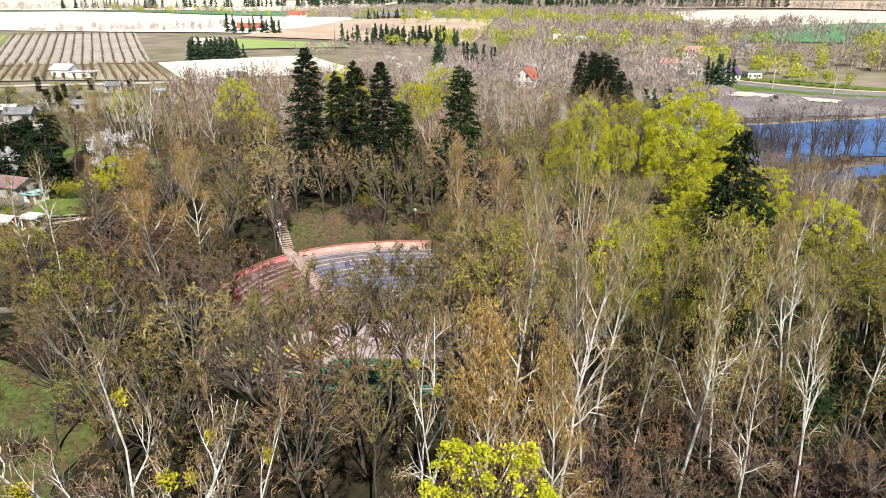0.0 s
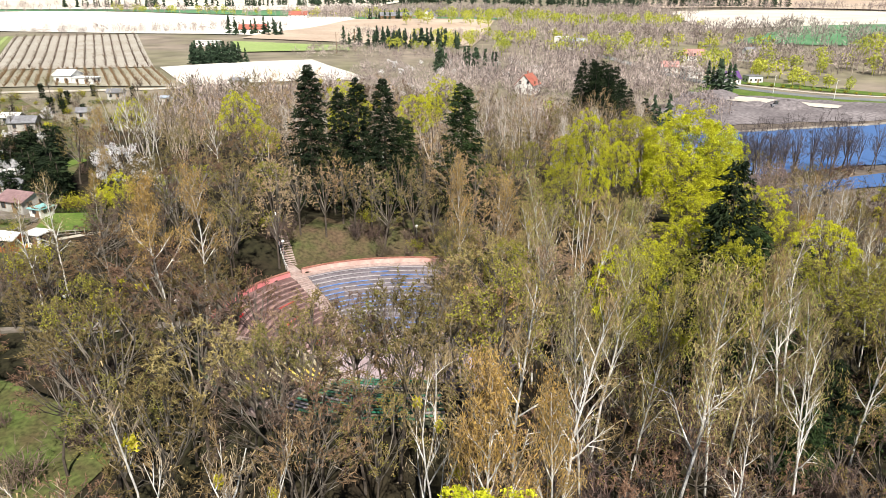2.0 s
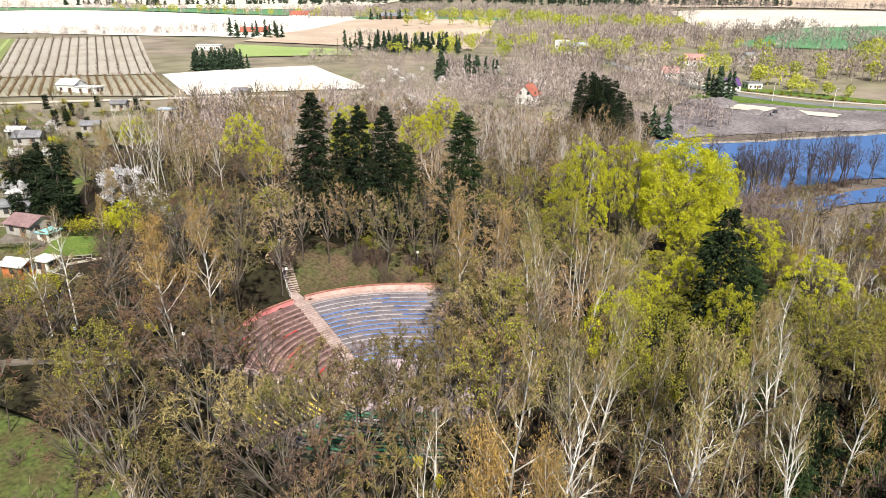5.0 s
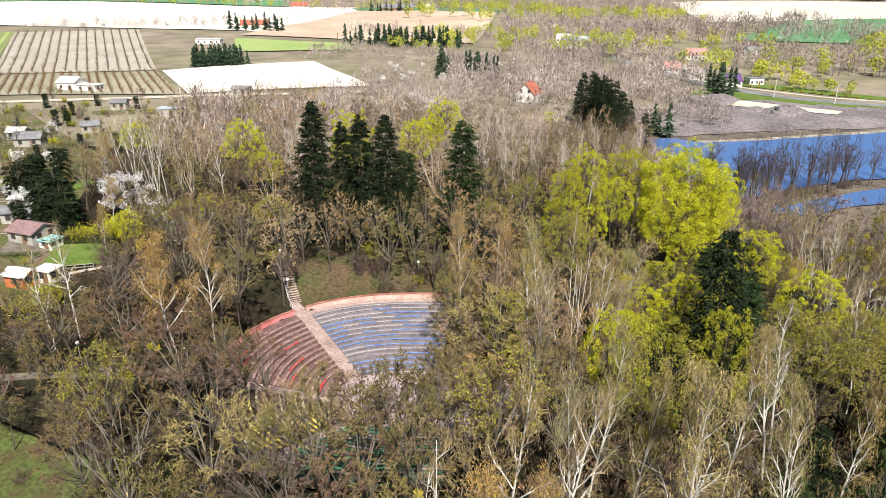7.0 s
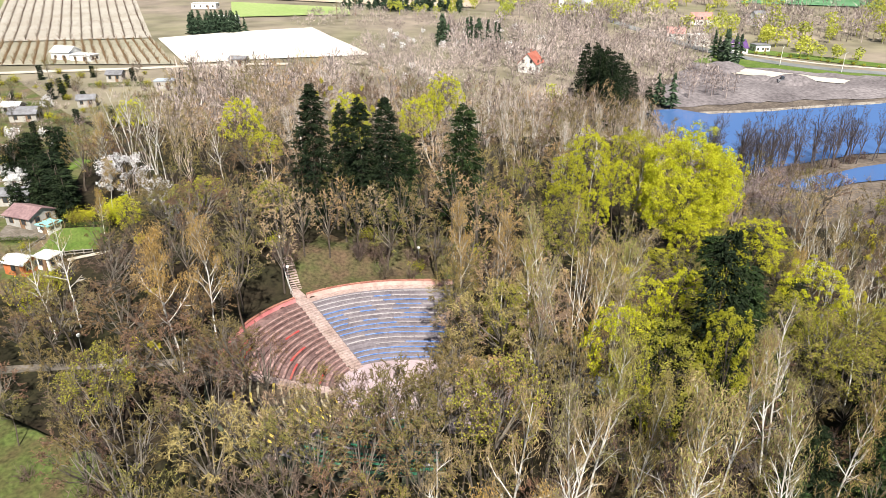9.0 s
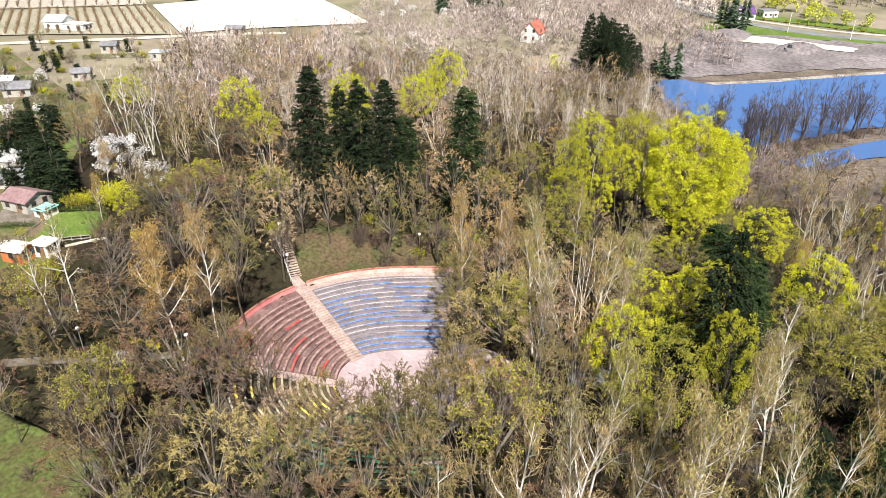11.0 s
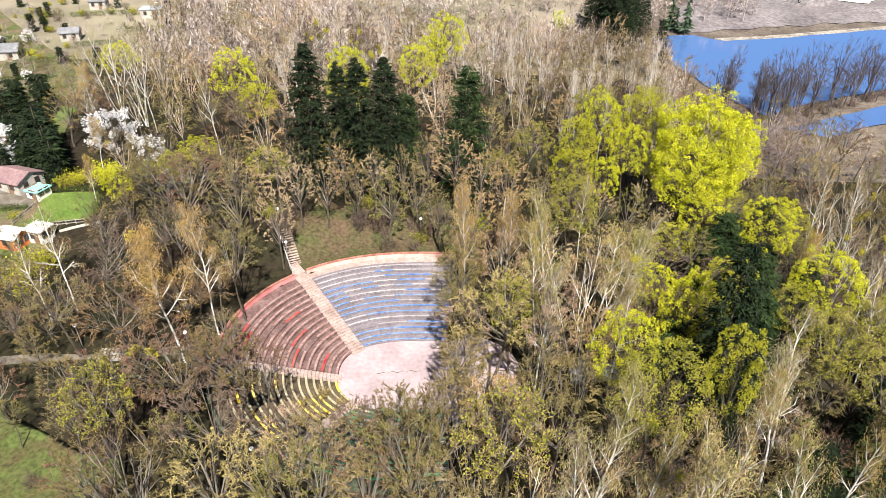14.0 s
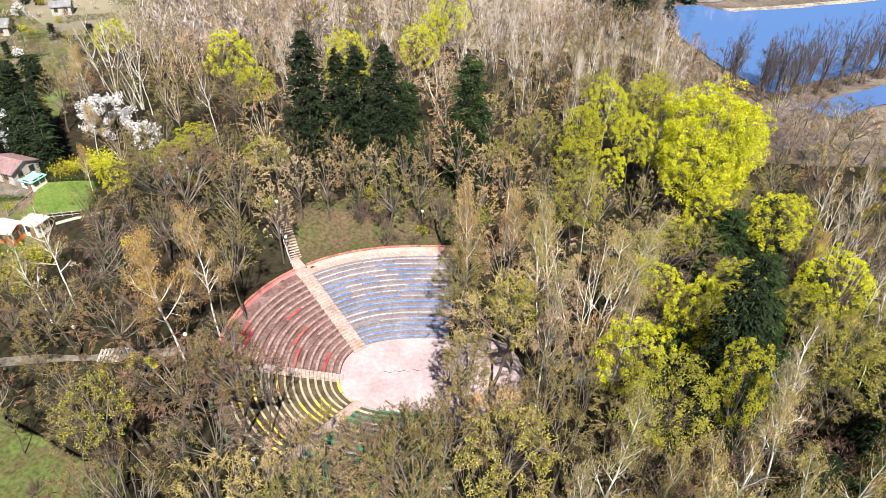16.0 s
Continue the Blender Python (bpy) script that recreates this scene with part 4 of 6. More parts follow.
def make_birch(seed, height, spread, leaf, kind="gold", stems=1, crook=0.05, mistletoe=0, light=1.0):
    rng = np.random.default_rng(seed)
    wood, limbs, twig, tips = grow(rng, height, 0.36, spread, 15, 5, 3, 2, up=1.1, r0=0.115, droop=0.05, twig_len=0.6, twig_r=0.018, crook=crook, stems=stems, round_top=False)
    n = int(2300 * leaf * light)
    sel = tips[rng.integers(len(tips), size=n)] + rng.normal(size=(n, 3)) * (0.3, 0.3, 0.35)
    fall = rng.normal(size=(n, 3)) * 0.35 + np.array((0, 0, -0.55))
    pieces = [("trunk", wood.mesh("trunk", M_birchbark), "white birch bark"), ("branchwork", limbs.mesh("branchwork", M_birchbark), "pale forking limbs")]
    b = Buf()
    half = n // (4 if kind == "copper" else 2)
    twig.blades(sel[:half], sel[:half] + fall[:half] * 0.75, 0.02, rng)
    pieces.append(("crown", twig.mesh("crown", M_paletwig if kind == "pale" else M_birchtwig), "fine drooping twigs"))
    if n > half:
        b.blades(sel[half:], sel[half:] + fall[half:] * 0.28, 0.032, rng)
        pieces.append(("foliage", b.mesh("foliage", {"copper": M_orangeleaf, "gold": M_birchleaf, "bare": M_birchtwig, "pale": M_paletwig}[kind]), "small young leaves"))
    pieces += mistletoe_balls(rng, tips, mistletoe)
    label = {"gold": "tall white-stemmed birch with fresh yellowish leaves", "copper": "white-stemmed birch with copper catkins", "bare": "tall white-stemmed birch, nearly bare", "pale": "slim pale birch with bare whitish twigs"}[kind]
    return tree_root("birch", label, "birch", "birches", pieces)


def make_maple(seed, height, spread, material, puffs, per, label, clear=0.58, puff=0.62, leaf=0.102):
    """A leafing tree: boughs fanning to a lobed dome, leaves gathered in separate rounded puffs at their ends."""
    rng = np.random.default_rng(seed)
    wood, bough, twig, tips = fan_crown(rng, height, spread, clear, 9, 6, 3, 3, 0.025, low=0.5)
    mid = height * (clear + (1 - clear) * 0.5 / 1.5)
    i = np.arange(puffs)
    cz = 1 - 1.75 * (i + 0.5) / puffs
    ca = i * 2.39996 + rng.uniform(-0.5, 0.5, puffs)
    cr = np.sqrt(np.maximum(0.02, 1 - cz ** 2))
    way = np.stack([cr * np.cos(ca), cr * np.sin(ca), cz], 1)
    ph = rng.uniform(0, 6.28, 3)
    reach = (1 + 0.08 * np.sin(2.6 * ca + ph[0] + 3 * cz) + 0.07 * np.sin(5 * cz + ph[1] - 2 * ca)) * rng.uniform(0.74, 0.98, puffs)
    c = np.array((0, 0, mid)) + way * (spread, spread, height - mid) * reach[:, None]
    rad = puff * rng.uniform(0.6, 1.3, puffs)
    d = rng.normal(size=(puffs, per, 3)) + way[:, None] * 0.7 + UP * 0.4
    d /= np.linalg.norm(d, axis=2, keepdims=True)
    pts = (c[:, None] + d * (rad[:, None] * rng.uniform(0.55, 1.05, (puffs, per)))[..., None]).reshape(-1, 3)
    b = Buf()
    b.leaves(pts, leaf * rng.uniform(0.7, 1.35, len(pts)), rng)
    return tree_root("maple", label, "tree", "leafing trees",
                     [("trunk", wood.mesh("trunk", M_bark), ""), ("branchwork", bough.mesh("branchwork", M_bark), "dark boughs"), ("crown", twig.mesh("crown", M_bark), "thin dark twigs"), ("foliage", b.mesh("foliage", material), "")])


def make_spruce(seed, height, spread, material, label="dark green spruce with drooping branches", full=0.0, light=1.0):
    """A conifer: whorls of drooping boughs with gaps between, each a flat mat of short needle sprays."""
    rng = np.random.default_rng(seed)
    wood = Buf()
    wood.tube([(0, 0, -0.3), (0.05, 0, height * 0.5), (0, 0, height)], (0.24, 0.14, 0.02), 6)
    whorls = int(height * 1.5)
    u = np.repeat((np.arange(whorls) + rng.uniform(-0.25, 0.25, whorls)) / whorls, 9)
    u = np.clip(u + rng.normal(size=len(u)) * 0.022, 0, 0.995)
    n = len(u)
    az_ = np.tile(np.arange(9) * 0.698, whorls) + np.repeat(rng.uniform(0, 6.28, whorls), 9) + rng.normal(size=n) * 0.2
    ln = (spread * np.minimum(1, 1.28 * (1 - u)) ** (0.66 - full) + 0.2) * rng.uniform(0.45, 1.1, n)
    h = np.stack([np.cos(az_), np.sin(az_), np.zeros(n)], 1)
    base = np.stack([np.zeros(n), np.zeros(n), height * (0.08 + 0.91 * u)], 1)
    sag = rng.uniform(0.18, 0.55, n)
    per = int(27 * light)
    v = rng.uniform(0.12, 1, (n, per, 1)) ** 0.7
    q = base[:, None] + h[:, None] * (ln[:, None, None] * v) + UP * ((-sag[:, None, None] * v + 0.22 * v * v) * ln[:, None, None])
    side = np.stack([-h[:, 1], h[:, 0], np.zeros(n)], 1)[:, None]
    k = rng.normal(size=(n, per, 1))
    q = q + side * k * 0.12 * (0.3 + ln[:, None, None] * (1.15 - v)) + rng.normal(size=(n, per, 3)) * (0.15, 0.15, 0.13)
    d = h[:, None] * 0.7 + side * np.sign(k) * 0.5 + rng.normal(size=(n, per, 3)) * (0.3, 0.3, 0.2) - UP * 0.3
    e = q + d * (0.32 + 0.06 * ln[:, None, None]) * rng.uniform(0.7, 1.4, (n, per, 1))
    b = Buf()
    b.blades(q.reshape(-1, 3), e.reshape(-1, 3), 0.11, rng)
    return tree_root("spruce", label, "conifer", "conifers", [("trunk", wood.mesh("trunk", M_bark), ""), ("crown", b.mesh("crown", material), "")])


def make_blossom(seed, height, spread):
    rng = np.random.default_rng(seed)
    wood, bough, twig, tips = fan_crown(rng, height, spread, 0.15, 8, 6, 4, 8, 0.02, low=0.5)
    b = Buf()
    sel = tips[rng.random(len(tips)) < 0.8]
    pts = np.repeat(sel, 3, 0)
    b.leaves(pts + rng.normal(size=pts.shape) * 0.13, 0.11, rng)
    return tree_root("cherry_tree", "cherry tree covered in white blossom", "tree", "blossoming trees",
                     [("trunk", wood.mesh("trunk", M_bark), ""), ("branchwork", bough.mesh("branchwork", M_bark), "dark boughs"), ("crown", twig.mesh("crown", M_bark), "thin dark twigs"), ("blossom", b.mesh("blossom", M_white_bloom), "white blossom")])


def make_bush(seed, height, material=None, label="leafless brown shrub", leafy=0.0):
    rng = np.random.default_rng(seed)
    k = 40
    p0 = rng.normal(size=(k, 3)) * (0.4, 0.4, 0.0)
    d = rng.normal(size=(k, 3)) * (0.45, 0.45, 0.15) + UP
    d /= np.linalg.norm(d, axis=1, keepdims=True)
    ln = height * rng.uniform(0.6, 1.05, (k, 1))
    b = Buf()
    b.spikes(p0, p0 + d * ln, 0.022)
    m = 9
    u = rng.uniform(0.3, 0.95, (k, m, 1))
    q = (p0[:, None] + d[:, None] * ln[:, None] * u).reshape(-1, 3)
    d2 = np.repeat(d, m, 0) + rng.normal(size=(k * m, 3)) * 0.7
    d2 /= np.linalg.norm(d2, axis=1, keepdims=True)
    e = q + d2 * height * 0.22
    b.blades(q, e, 0.02, rng)
    pieces = [("crown", b.mesh("crown", M_purpletwig if not leafy else M_twig), "thin upright stems")]
    if leafy:
        c = Buf()
        pts = np.repeat(e, max(1, int(leafy)), 0)
        c.leaves(pts + rng.normal(size=pts.shape) * 0.18, rng.uniform(0.06, 0.13, len(pts)), rng)
        pieces.append(("foliage", c.mesh("foliage", material), ""))
    return tree_root("shrub", label, "shrub", "woodland shrubs", pieces)


class Kind:
    """A tree shape; the first placing moves the original, later ones copy it."""

    def __init__(self, root, height, spread=4.0):
        self.root, self.height, self.spread, self.used = root, height, spread, False

    def put(self, x, y, top=None, scale=None, rot=0.0, wide=1.0, dia=None):
        z = ground(x, y)
        s = scale if scale else max(0.3, (top - z) / self.height)
        w = dia / (2 * self.spread) if dia else s * wide
        m = pose(x, y, z, 0, 0, rot) @ Matrix.Diagonal((w, w, s, 1))
        if not self.used:
            self.used = True
            self.root.matrix_basis = m
            return self.root
        k = self.root.scale
        return copy_thing(self.root, m @ Matrix.Diagonal((1 / k.x, 1 / k.y, 1 / k.z, 1)))


PLACED = []


def plant(kind, x, y, top=None, scale=None, rot=None, wide=1.0, clear=3.0, dia=None):
    rot = random.uniform(0, 360) if rot is None else rot
    PLACED.append((x, y, clear))
    return kind.put(x, y, top, scale, rot, wide, dia)


random.seed(11)
BARE = [Kind(make_bare(100 + i, h, s, b, M_twig_o if i % 2 else M_twig, limbs=l), h, s) for i, (h, s, b, l) in enumerate(((20, 4.4, 0.0, 12), (20, 4.6, 0.35, 11), (20, 4.2, 0.0, 13), (20, 4.6, 0.55, 12), (20, 4.4, 0.05, 11), (20, 4.2, 0.4, 13)))]
UNDER = [Kind(make_bare(126 + i, 10, 3.8, 0.3 * i, M_rusttwig, limbs=10, subs=4, fine=7, clear=0.3), 10, 3.8) for i in range(2)]
OAK = Kind(make_bare(125, 20, 5.2, 0, M_twig, limbs=9, subs=7, fine=6, limb_r=0.14, open_=0.6), 20, 5.2)
TALL = [Kind(make_bare(110 + i, 16, 3.2, b, m, limbs=11, clear=0.34), 16, 3.2) for i, (b, m) in enumerate(((0.1, M_tantwig), (0.25, M_twig_o), (0.1, M_tantwig), (0.45, M_twig_o)))]
TAN = [Kind(make_bare(130 + i, 20, 4.2, 0.08 * i, M_tantwig), 20, 4.2) for i in range(3)]
PURPLE = Kind(make_bare(137, 10, 4.6, 0, M_purplehaze), 10, 4.6)
MISTLE = Kind(make_bare(120, 14, 4.2, 0.0, M_twig, 9, fine=7), 14, 4.2)
THIN_FAR = [Kind(make_thicket(150 + i, 15, 0.8, m), 15) for i, m in enumerate((None, M_tantwig, M_twig_o))]
GOLD = [Kind(make_birch(160 + i, 20, 3.4, 1.4, "gold", mistletoe=i % 2), 19.2) for i in range(3)]
COPPER = [Kind(make_birch(170 + i, 20, 3.6, 2.6, "copper", mistletoe=2 * i), 19.2) for i in range(2)]
WHITE = [Kind(make_birch(180 + i, 20, 3.2, 0.3, "bare", stems=1, crook=0.07), 19.2) for i in range(3)]
FAN = Kind(make_birch(188, 18, 4.2, 0.3, "bare", stems=5, crook=0.05), 17.3)
MANY = Kind(make_birch(186, 16, 3.6, 0.4, "bare", stems=3, crook=0.10, mistletoe=3), 15.4)
STAND = [Kind(make_birch(190 + i, 18, 2.6, 0.8, "pale", stems=2, crook=0.05), 17.3) for i in range(2)]
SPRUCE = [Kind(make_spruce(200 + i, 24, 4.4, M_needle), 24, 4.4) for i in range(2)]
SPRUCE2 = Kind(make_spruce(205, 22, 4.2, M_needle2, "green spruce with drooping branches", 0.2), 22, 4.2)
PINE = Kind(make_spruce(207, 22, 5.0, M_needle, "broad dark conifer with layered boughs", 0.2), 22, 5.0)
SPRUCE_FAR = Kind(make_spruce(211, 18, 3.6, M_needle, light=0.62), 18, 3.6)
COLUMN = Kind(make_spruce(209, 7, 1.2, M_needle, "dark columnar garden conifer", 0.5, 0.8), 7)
MAPLE = [Kind(make_maple(220 + i, 19, 4.6, M_maple, 125, 56, "round maple in bright yellow-green blossom"), 19, 4.6) for i in range(2)]
MAPLE_B = Kind(make_maple(219, 18, 6.2, M_maple, 330, 100, "large round maple in bright yellow-green blossom", 0.45, 0.8), 18, 6.2)
MAPLE_G = [Kind(make_maple(225 + i, 19, 4.3, M_maple2, 125, 58, "broadleaf tree with fresh yellow-green leaves"), 19, 4.3) for i in range(2)]
MAPLE_O = [Kind(make_maple(228 + i, 19, 4.2, M_maple3, 140, 50, "broadleaf tree with thin olive-green young leaves", leaf=0.09), 19, 4.2) for i in range(2)]
LIME = Kind(make_bare(232, 20, 4.6, 0.95, M_twig_o, limbs=12, bud_mat=M_maple3), 20, 4.6)
CHERRY = Kind(make_blossom(240, 8, 3.6), 8)
BUSH = [Kind(make_bush(250 + i, 2.6, label="leafless brown shrub under the trees"), 2.6) for i in range(2)]
BUSH_G = Kind(make_bush(255, 2.4, M_maple2, "shrub with fresh green leaves", 2), 2.4)
BUSH_Y = Kind(make_bush(256, 2.6, M_maple, "shrub covered in yellow blossom", 4), 2.6)

# trees that stand out; the last number is the crown's width
for k, x, y, top, w in (
        (SPRUCE[0], -23.3, 117.5, 33.2, 11.5), (SPRUCE[1], -15.0, 117, 31.2, 10.0), (SPRUCE[0], -10.6, 118.5, 30.8, 10.5), (SPRUCE2, 3.0, 115.3, 30.6, 10.0),
        (SPRUCE[1], -19.0, 122, 29.0, 8.0), (SPRUCE2, -7.4, 121, 24.0, 7.5), (PINE, 29.5, 66.0, 29.0, 9.6), (SPRUCE2, 34.0, 69.0, 21.0, 7.5), (SPRUCE2, 26.0, 71.5, 15.0, 7.0), (SPRUCE2, 40.5, 95.0, 15.5, 9.5), (PINE, 47.5, 99.0, 15.0, 10.0), (SPRUCE2, 41.0, 84.0, 16.0, 9.0), (SPRUCE2, 37.5, 76.5, 16.0, 8.5), (SPRUCE2, 49.0, 86.0, 13.0, 8.0), (SPRUCE[1], 56.0, 72.0, 13.0, 8.0),
        # the last three spruces are added to stand for dark ground shade between trees
        (SPRUCE2, 46.0, 58.0, 15.0, 8.0), (SPRUCE[1], 41.0, 47.0, 13.0, 7.5), (SPRUCE[0], 37.5, 56.0, 12.0, 7.0), (SPRUCE2, 32.5, 51.0, 10.0, 7.0), (SPRUCE[1], 51.0, 65.0, 12.5, 8.0)):
    plant(k, x, y, top, dia=w, clear=4.0)
for k, x, y, top, w in (
        (MAPLE_B, 41.0, 112.0, 26.0, 16.0), (MAPLE[1], 37.5, 105.5, 21.0, 11.0), (MAPLE[1], 48.0, 115.0, 22.0, 9.0), (MAPLE[0], 39.5, 102.5, 15.0, 8.0),
        (MAPLE[0], 25.5, 119.0, 25.0, 7.5), (MAPLE[1], 30.0, 114.0, 21.0, 6.5), (MAPLE_G[1], 33.0, 121.0, 24.5, 8.5), (MAPLE[0], 25.0, 109.0, 17.5, 5.6), (MAPLE_G[0], 21.5, 116.0, 21.5, 7.0), (LIME, 14.0, 117.0, 20.5, 8.0),
        (MAPLE_G[1], 20.5, 112.5, 17.5, 7.0), (MAPLE_O[1], 36.5, 127.0, 23.0, 8.0),
        (MAPLE[0], -42.5, 141.0, 25.5, 9.0), (MAPLE_G[1], -37.5, 137.0, 19.5, 8.0), (MAPLE[1], -6.5, 149.0, 24.0, 8.2), (MAPLE[0], -0.5, 168.0, 25.5, 9.5),
        (MAPLE[1], -18.5, 131.0, 29.0, 8.0), (MAPLE[0], -4.0, 164.0, 22.0, 7.0), (MAPLE[1], 49.3, 82.0, 17.2, 9.0), (MAPLE[0], 19.6, 67.5, 18.8, 8.0),
        (MAPLE_O[0], 21.0, 59.0, 22.0, 9.0), (MAPLE[1], 27.5, 72.0, 21.0, 7.0), (MAPLE_G[0], 29.0, 61.5, 22.0, 5.6), (MAPLE[1], 46.0, 94.0, 18.6, 8.2), (MAPLE_G[1], 35.5, 80.0, 17.5, 6.5),
        (MAPLE[0], 2.2, 27.0, 20.6, 9.0), (MAPLE[1], -52.5, 105.5, 17.6, 4.6), (MAPLE_G[0], 34.0, 98.0, 11.5, 7.0), (MAPLE[1], 27.5, 84.0, 14.0, 6.0),
        (LIME, 4.6, 50.8, 24.0, 9.8), (LIME, -35.0, 57.8, 19.6, 8.0), (LIME, 44.5, 70.0, 17.0, 9.5), (LIME, 50.5, 73.5, 15.5, 8.5), (LIME, 48.0, 64.0, 14.5, 9.0), (MAPLE_O[1], 8.0, 78.0, 16.0, 7.0),
        (MAPLE_O[0], 30.0, 74.0, 16.0, 8.0), (MAPLE_O[1], -45.0, 112.0, 17.0, 8.0), (MAPLE_O[0], -30.0, 112.0, 17.5, 7.0), (MAPLE_G[0], -46.0, 124.0, 14.0, 7.0),
        (MAPLE_O[1], 18.5, 98.5, 19.5, 7.5), (MAPLE_O[0], 53.0, 76.0, 13.5, 8.0), (MAPLE_O[1], 44.0, 71.0, 14.0, 8.0), (MAPLE[0], -74.0, 160.0, 21.0, 8.0),
        (PURPLE, 68.0, 146.0, 7.5, 11.0), (PURPLE, 75.0, 150.0, 8.0, 11.0), (PURPLE, 62.0, 136.0, 9.0, 10.0), (PURPLE, 82.0, 158.0, 7.0, 10.0), (PURPLE, 70.0, 134.0, 8.0, 10.0),
        (MISTLE, 62.0, 93.0, 14.5, 9.0), (MISTLE, 66.0, 99.0, 14.5, 9.0), (MISTLE, 57.5, 88.0, 14.5, 8.0), (MISTLE, 71.0, 105.0, 14.5, 9.0), (MISTLE, -34.0, 62.5, 18.0, 9.0), (MISTLE, -18.5, 158.0, 26.0, 9.0), (MISTLE, -30.0, 160.0, 27.0, 9.0)):
    plant(k, x, y, top, dia=w, clear=4.0)
for k, x, y, top, w in (
        (WHITE[0], 9.0, 42.2, 26.5, 0.85), (WHITE[1], 5.4, 41.5, 27.5, 0.9), (GOLD[0], 19.0, 45.5, 28.0, 1.0), (MANY, -0.6, 38.8, 22.2, 0.75),
        (COPPER[0], 2.7, 33.2, 25.5, 0.95), (GOLD[1], 13.5, 51.6, 24.5, 0.9), (GOLD[0], 10.7, 71.5, 22.3, 0.85), (FAN, 16.8, 76.5, 22.8, 0.7),
        (COPPER[0], 2.0, 89.0, 23.2, 0.8), (GOLD[0], 14.8, 90.3, 22.4, 1.0), (GOLD[1], 34.5, 59.2, 21.5, 1.0), (WHITE[0], 36.8, 63.0, 21.5, 1.0),
        (COPPER[1], -33.8, 75.2, 24.5, 1.25), (COPPER[0], -31.0, 80.6, 24.3, 1.0), (WHITE[1], -52.0, 85.0, 23.0, 1.1), (WHITE[2], -54.0, 82.0, 20.5, 1.1),
        (WHITE[0], -44.5, 131.0, 26.5, 0.8), (FAN, -70.0, 147.0, 26.5, 1.1), (FAN, -64.0, 145.0, 26.0, 1.0), (WHITE[0], -61.0, 142.0, 24.5, 1.0), (GOLD[0], -75.5, 148.0, 22.0, 1.1), (GOLD[1], -73.5, 139.0, 19.0, 1.2), (GOLD[2], -76.0, 155.0, 21.0, 1.2), (COPPER[1], -64.8, 124.6, 17.5, 1.3),
        (COPPER[0], -72.5, 141.0, 22.0, 1.1), (COPPER[1], -60.5, 112.0, 16.0, 1.0), (WHITE[2], 29.0, 131.0, 25.5, 0.7), (MANY, -17.2, 29.5, 25.0, 0.9),
        (MANY, -12.8, 31.5, 22.5, 0.6), (GOLD[2], 11.5, 45.5, 25.0, 0.7), (GOLD[1], 16.0, 48.0, 24.0, 0.7), (GOLD[0], 24.0, 50.0, 23.0, 0.8),
        (GOLD[2], 27.0, 53.0, 24.0, 0.8), (WHITE[1], 20.0, 98.0, 21.0, 0.7), (WHITE[0], 29.0, 45.0, 21.0, 0.8), (GOLD[1], 31.0, 48.0, 22.0, 0.8),
        (WHITE[2], 21.5, 39.5, 20.0, 0.9), (GOLD[0], 38.0, 52.0, 20.0, 0.9), (COPPER[0], 7.0, 36.0, 22.0, 0.8), (GOLD[2], 35.0, 120.0, 24.0, 0.8),
        (WHITE[0], 52.0, 74.0, 19.0, 0.9), (WHITE[1], 55.0, 82.0, 18.0, 1.0), (WHITE[2], 58.0, 90.0, 17.0, 1.0), (COPPER[1], 50.0, 88.0, 16.0, 1.0), (WHITE[0], 61.0, 96.0, 16.0, 1.0), (GOLD[1], 19.0, 80.0, 20.5, 1.25), (GOLD[2], 22.5, 85.5, 19.5, 1.3), (COPPER[0], 9.0, 93.5, 19.5, 1.1), (GOLD[0], 25.5, 89.5, 18.5, 1.3), (GOLD[1], 12.5, 84.5, 18.5, 1.2), (GOLD[2], 21.0, 75.5, 19.5, 1.1), (FAN, 58.5, 102.0, 16.0, 0.75), (WHITE[1], 63.0, 103.0, 16.5, 1.1), (FAN, 66.5, 106.0, 14.5, 0.75), (WHITE[2], 61.5, 109.0, 17.0, 1.0), (FAN, 70.0, 112.0, 14.0, 0.75), (WHITE[0], 56.0, 95.0, 17.0, 1.0), (FAN, 53.5, 86.5, 17.0, 0.7), (WHITE[1], 68.0, 98.0, 15.0, 1.1), (FAN, 64.0, 90.0, 13.5, 0.75)):
    plant(k, x, y, top, wide=w, clear=2.6)
# pale birch stand beyond the spruces
rs = random.Random(21)
for i in range(46):
    x, y = rs.uniform(2, 55), rs.uniform(140, 186)
    plant(rs.choice(STAND * 3 + THIN_FAR), x, y, ground(x, y) + rs.uniform(12.5, 17.5), rot=rs.uniform(0, 360), wide=0.8, clear=2.0)
for i in range(9):
    x, y = rs.uniform(-40, -10), rs.uniform(150, 178)
    plant(rs.choice(STAND), x, y, ground(x, y) + rs.uniform(14, 18), rot=rs.uniform(0, 360), wide=0.8, clear=2.0)
for i in range(16):
    x, y = rs.uniform(57, 68), rs.uniform(165, 245)
    plant(rs.choice(THIN_FAR), x, y, ground(x, y) + rs.uniform(11, 15), rot=rs.uniform(0, 360), clear=3)
for i in range(44):
    x, y = rs.uniform(-82, -35), rs.uniform(164, 236)
    plant(rs.choice(THIN_FAR), x, y, ground(x, y) + rs.uniform(10, 14), rot=rs.uniform(0, 360), clear=3)
for i in range(18):
    x, y = 42 + rs.uniform(0, 22), 200 + rs.uniform(0, 38)
    plant(SPRUCE_FAR, x, y, ground(x, y) + rs.uniform(16, 23), rot=rs.uniform(0, 360), wide=1.0)
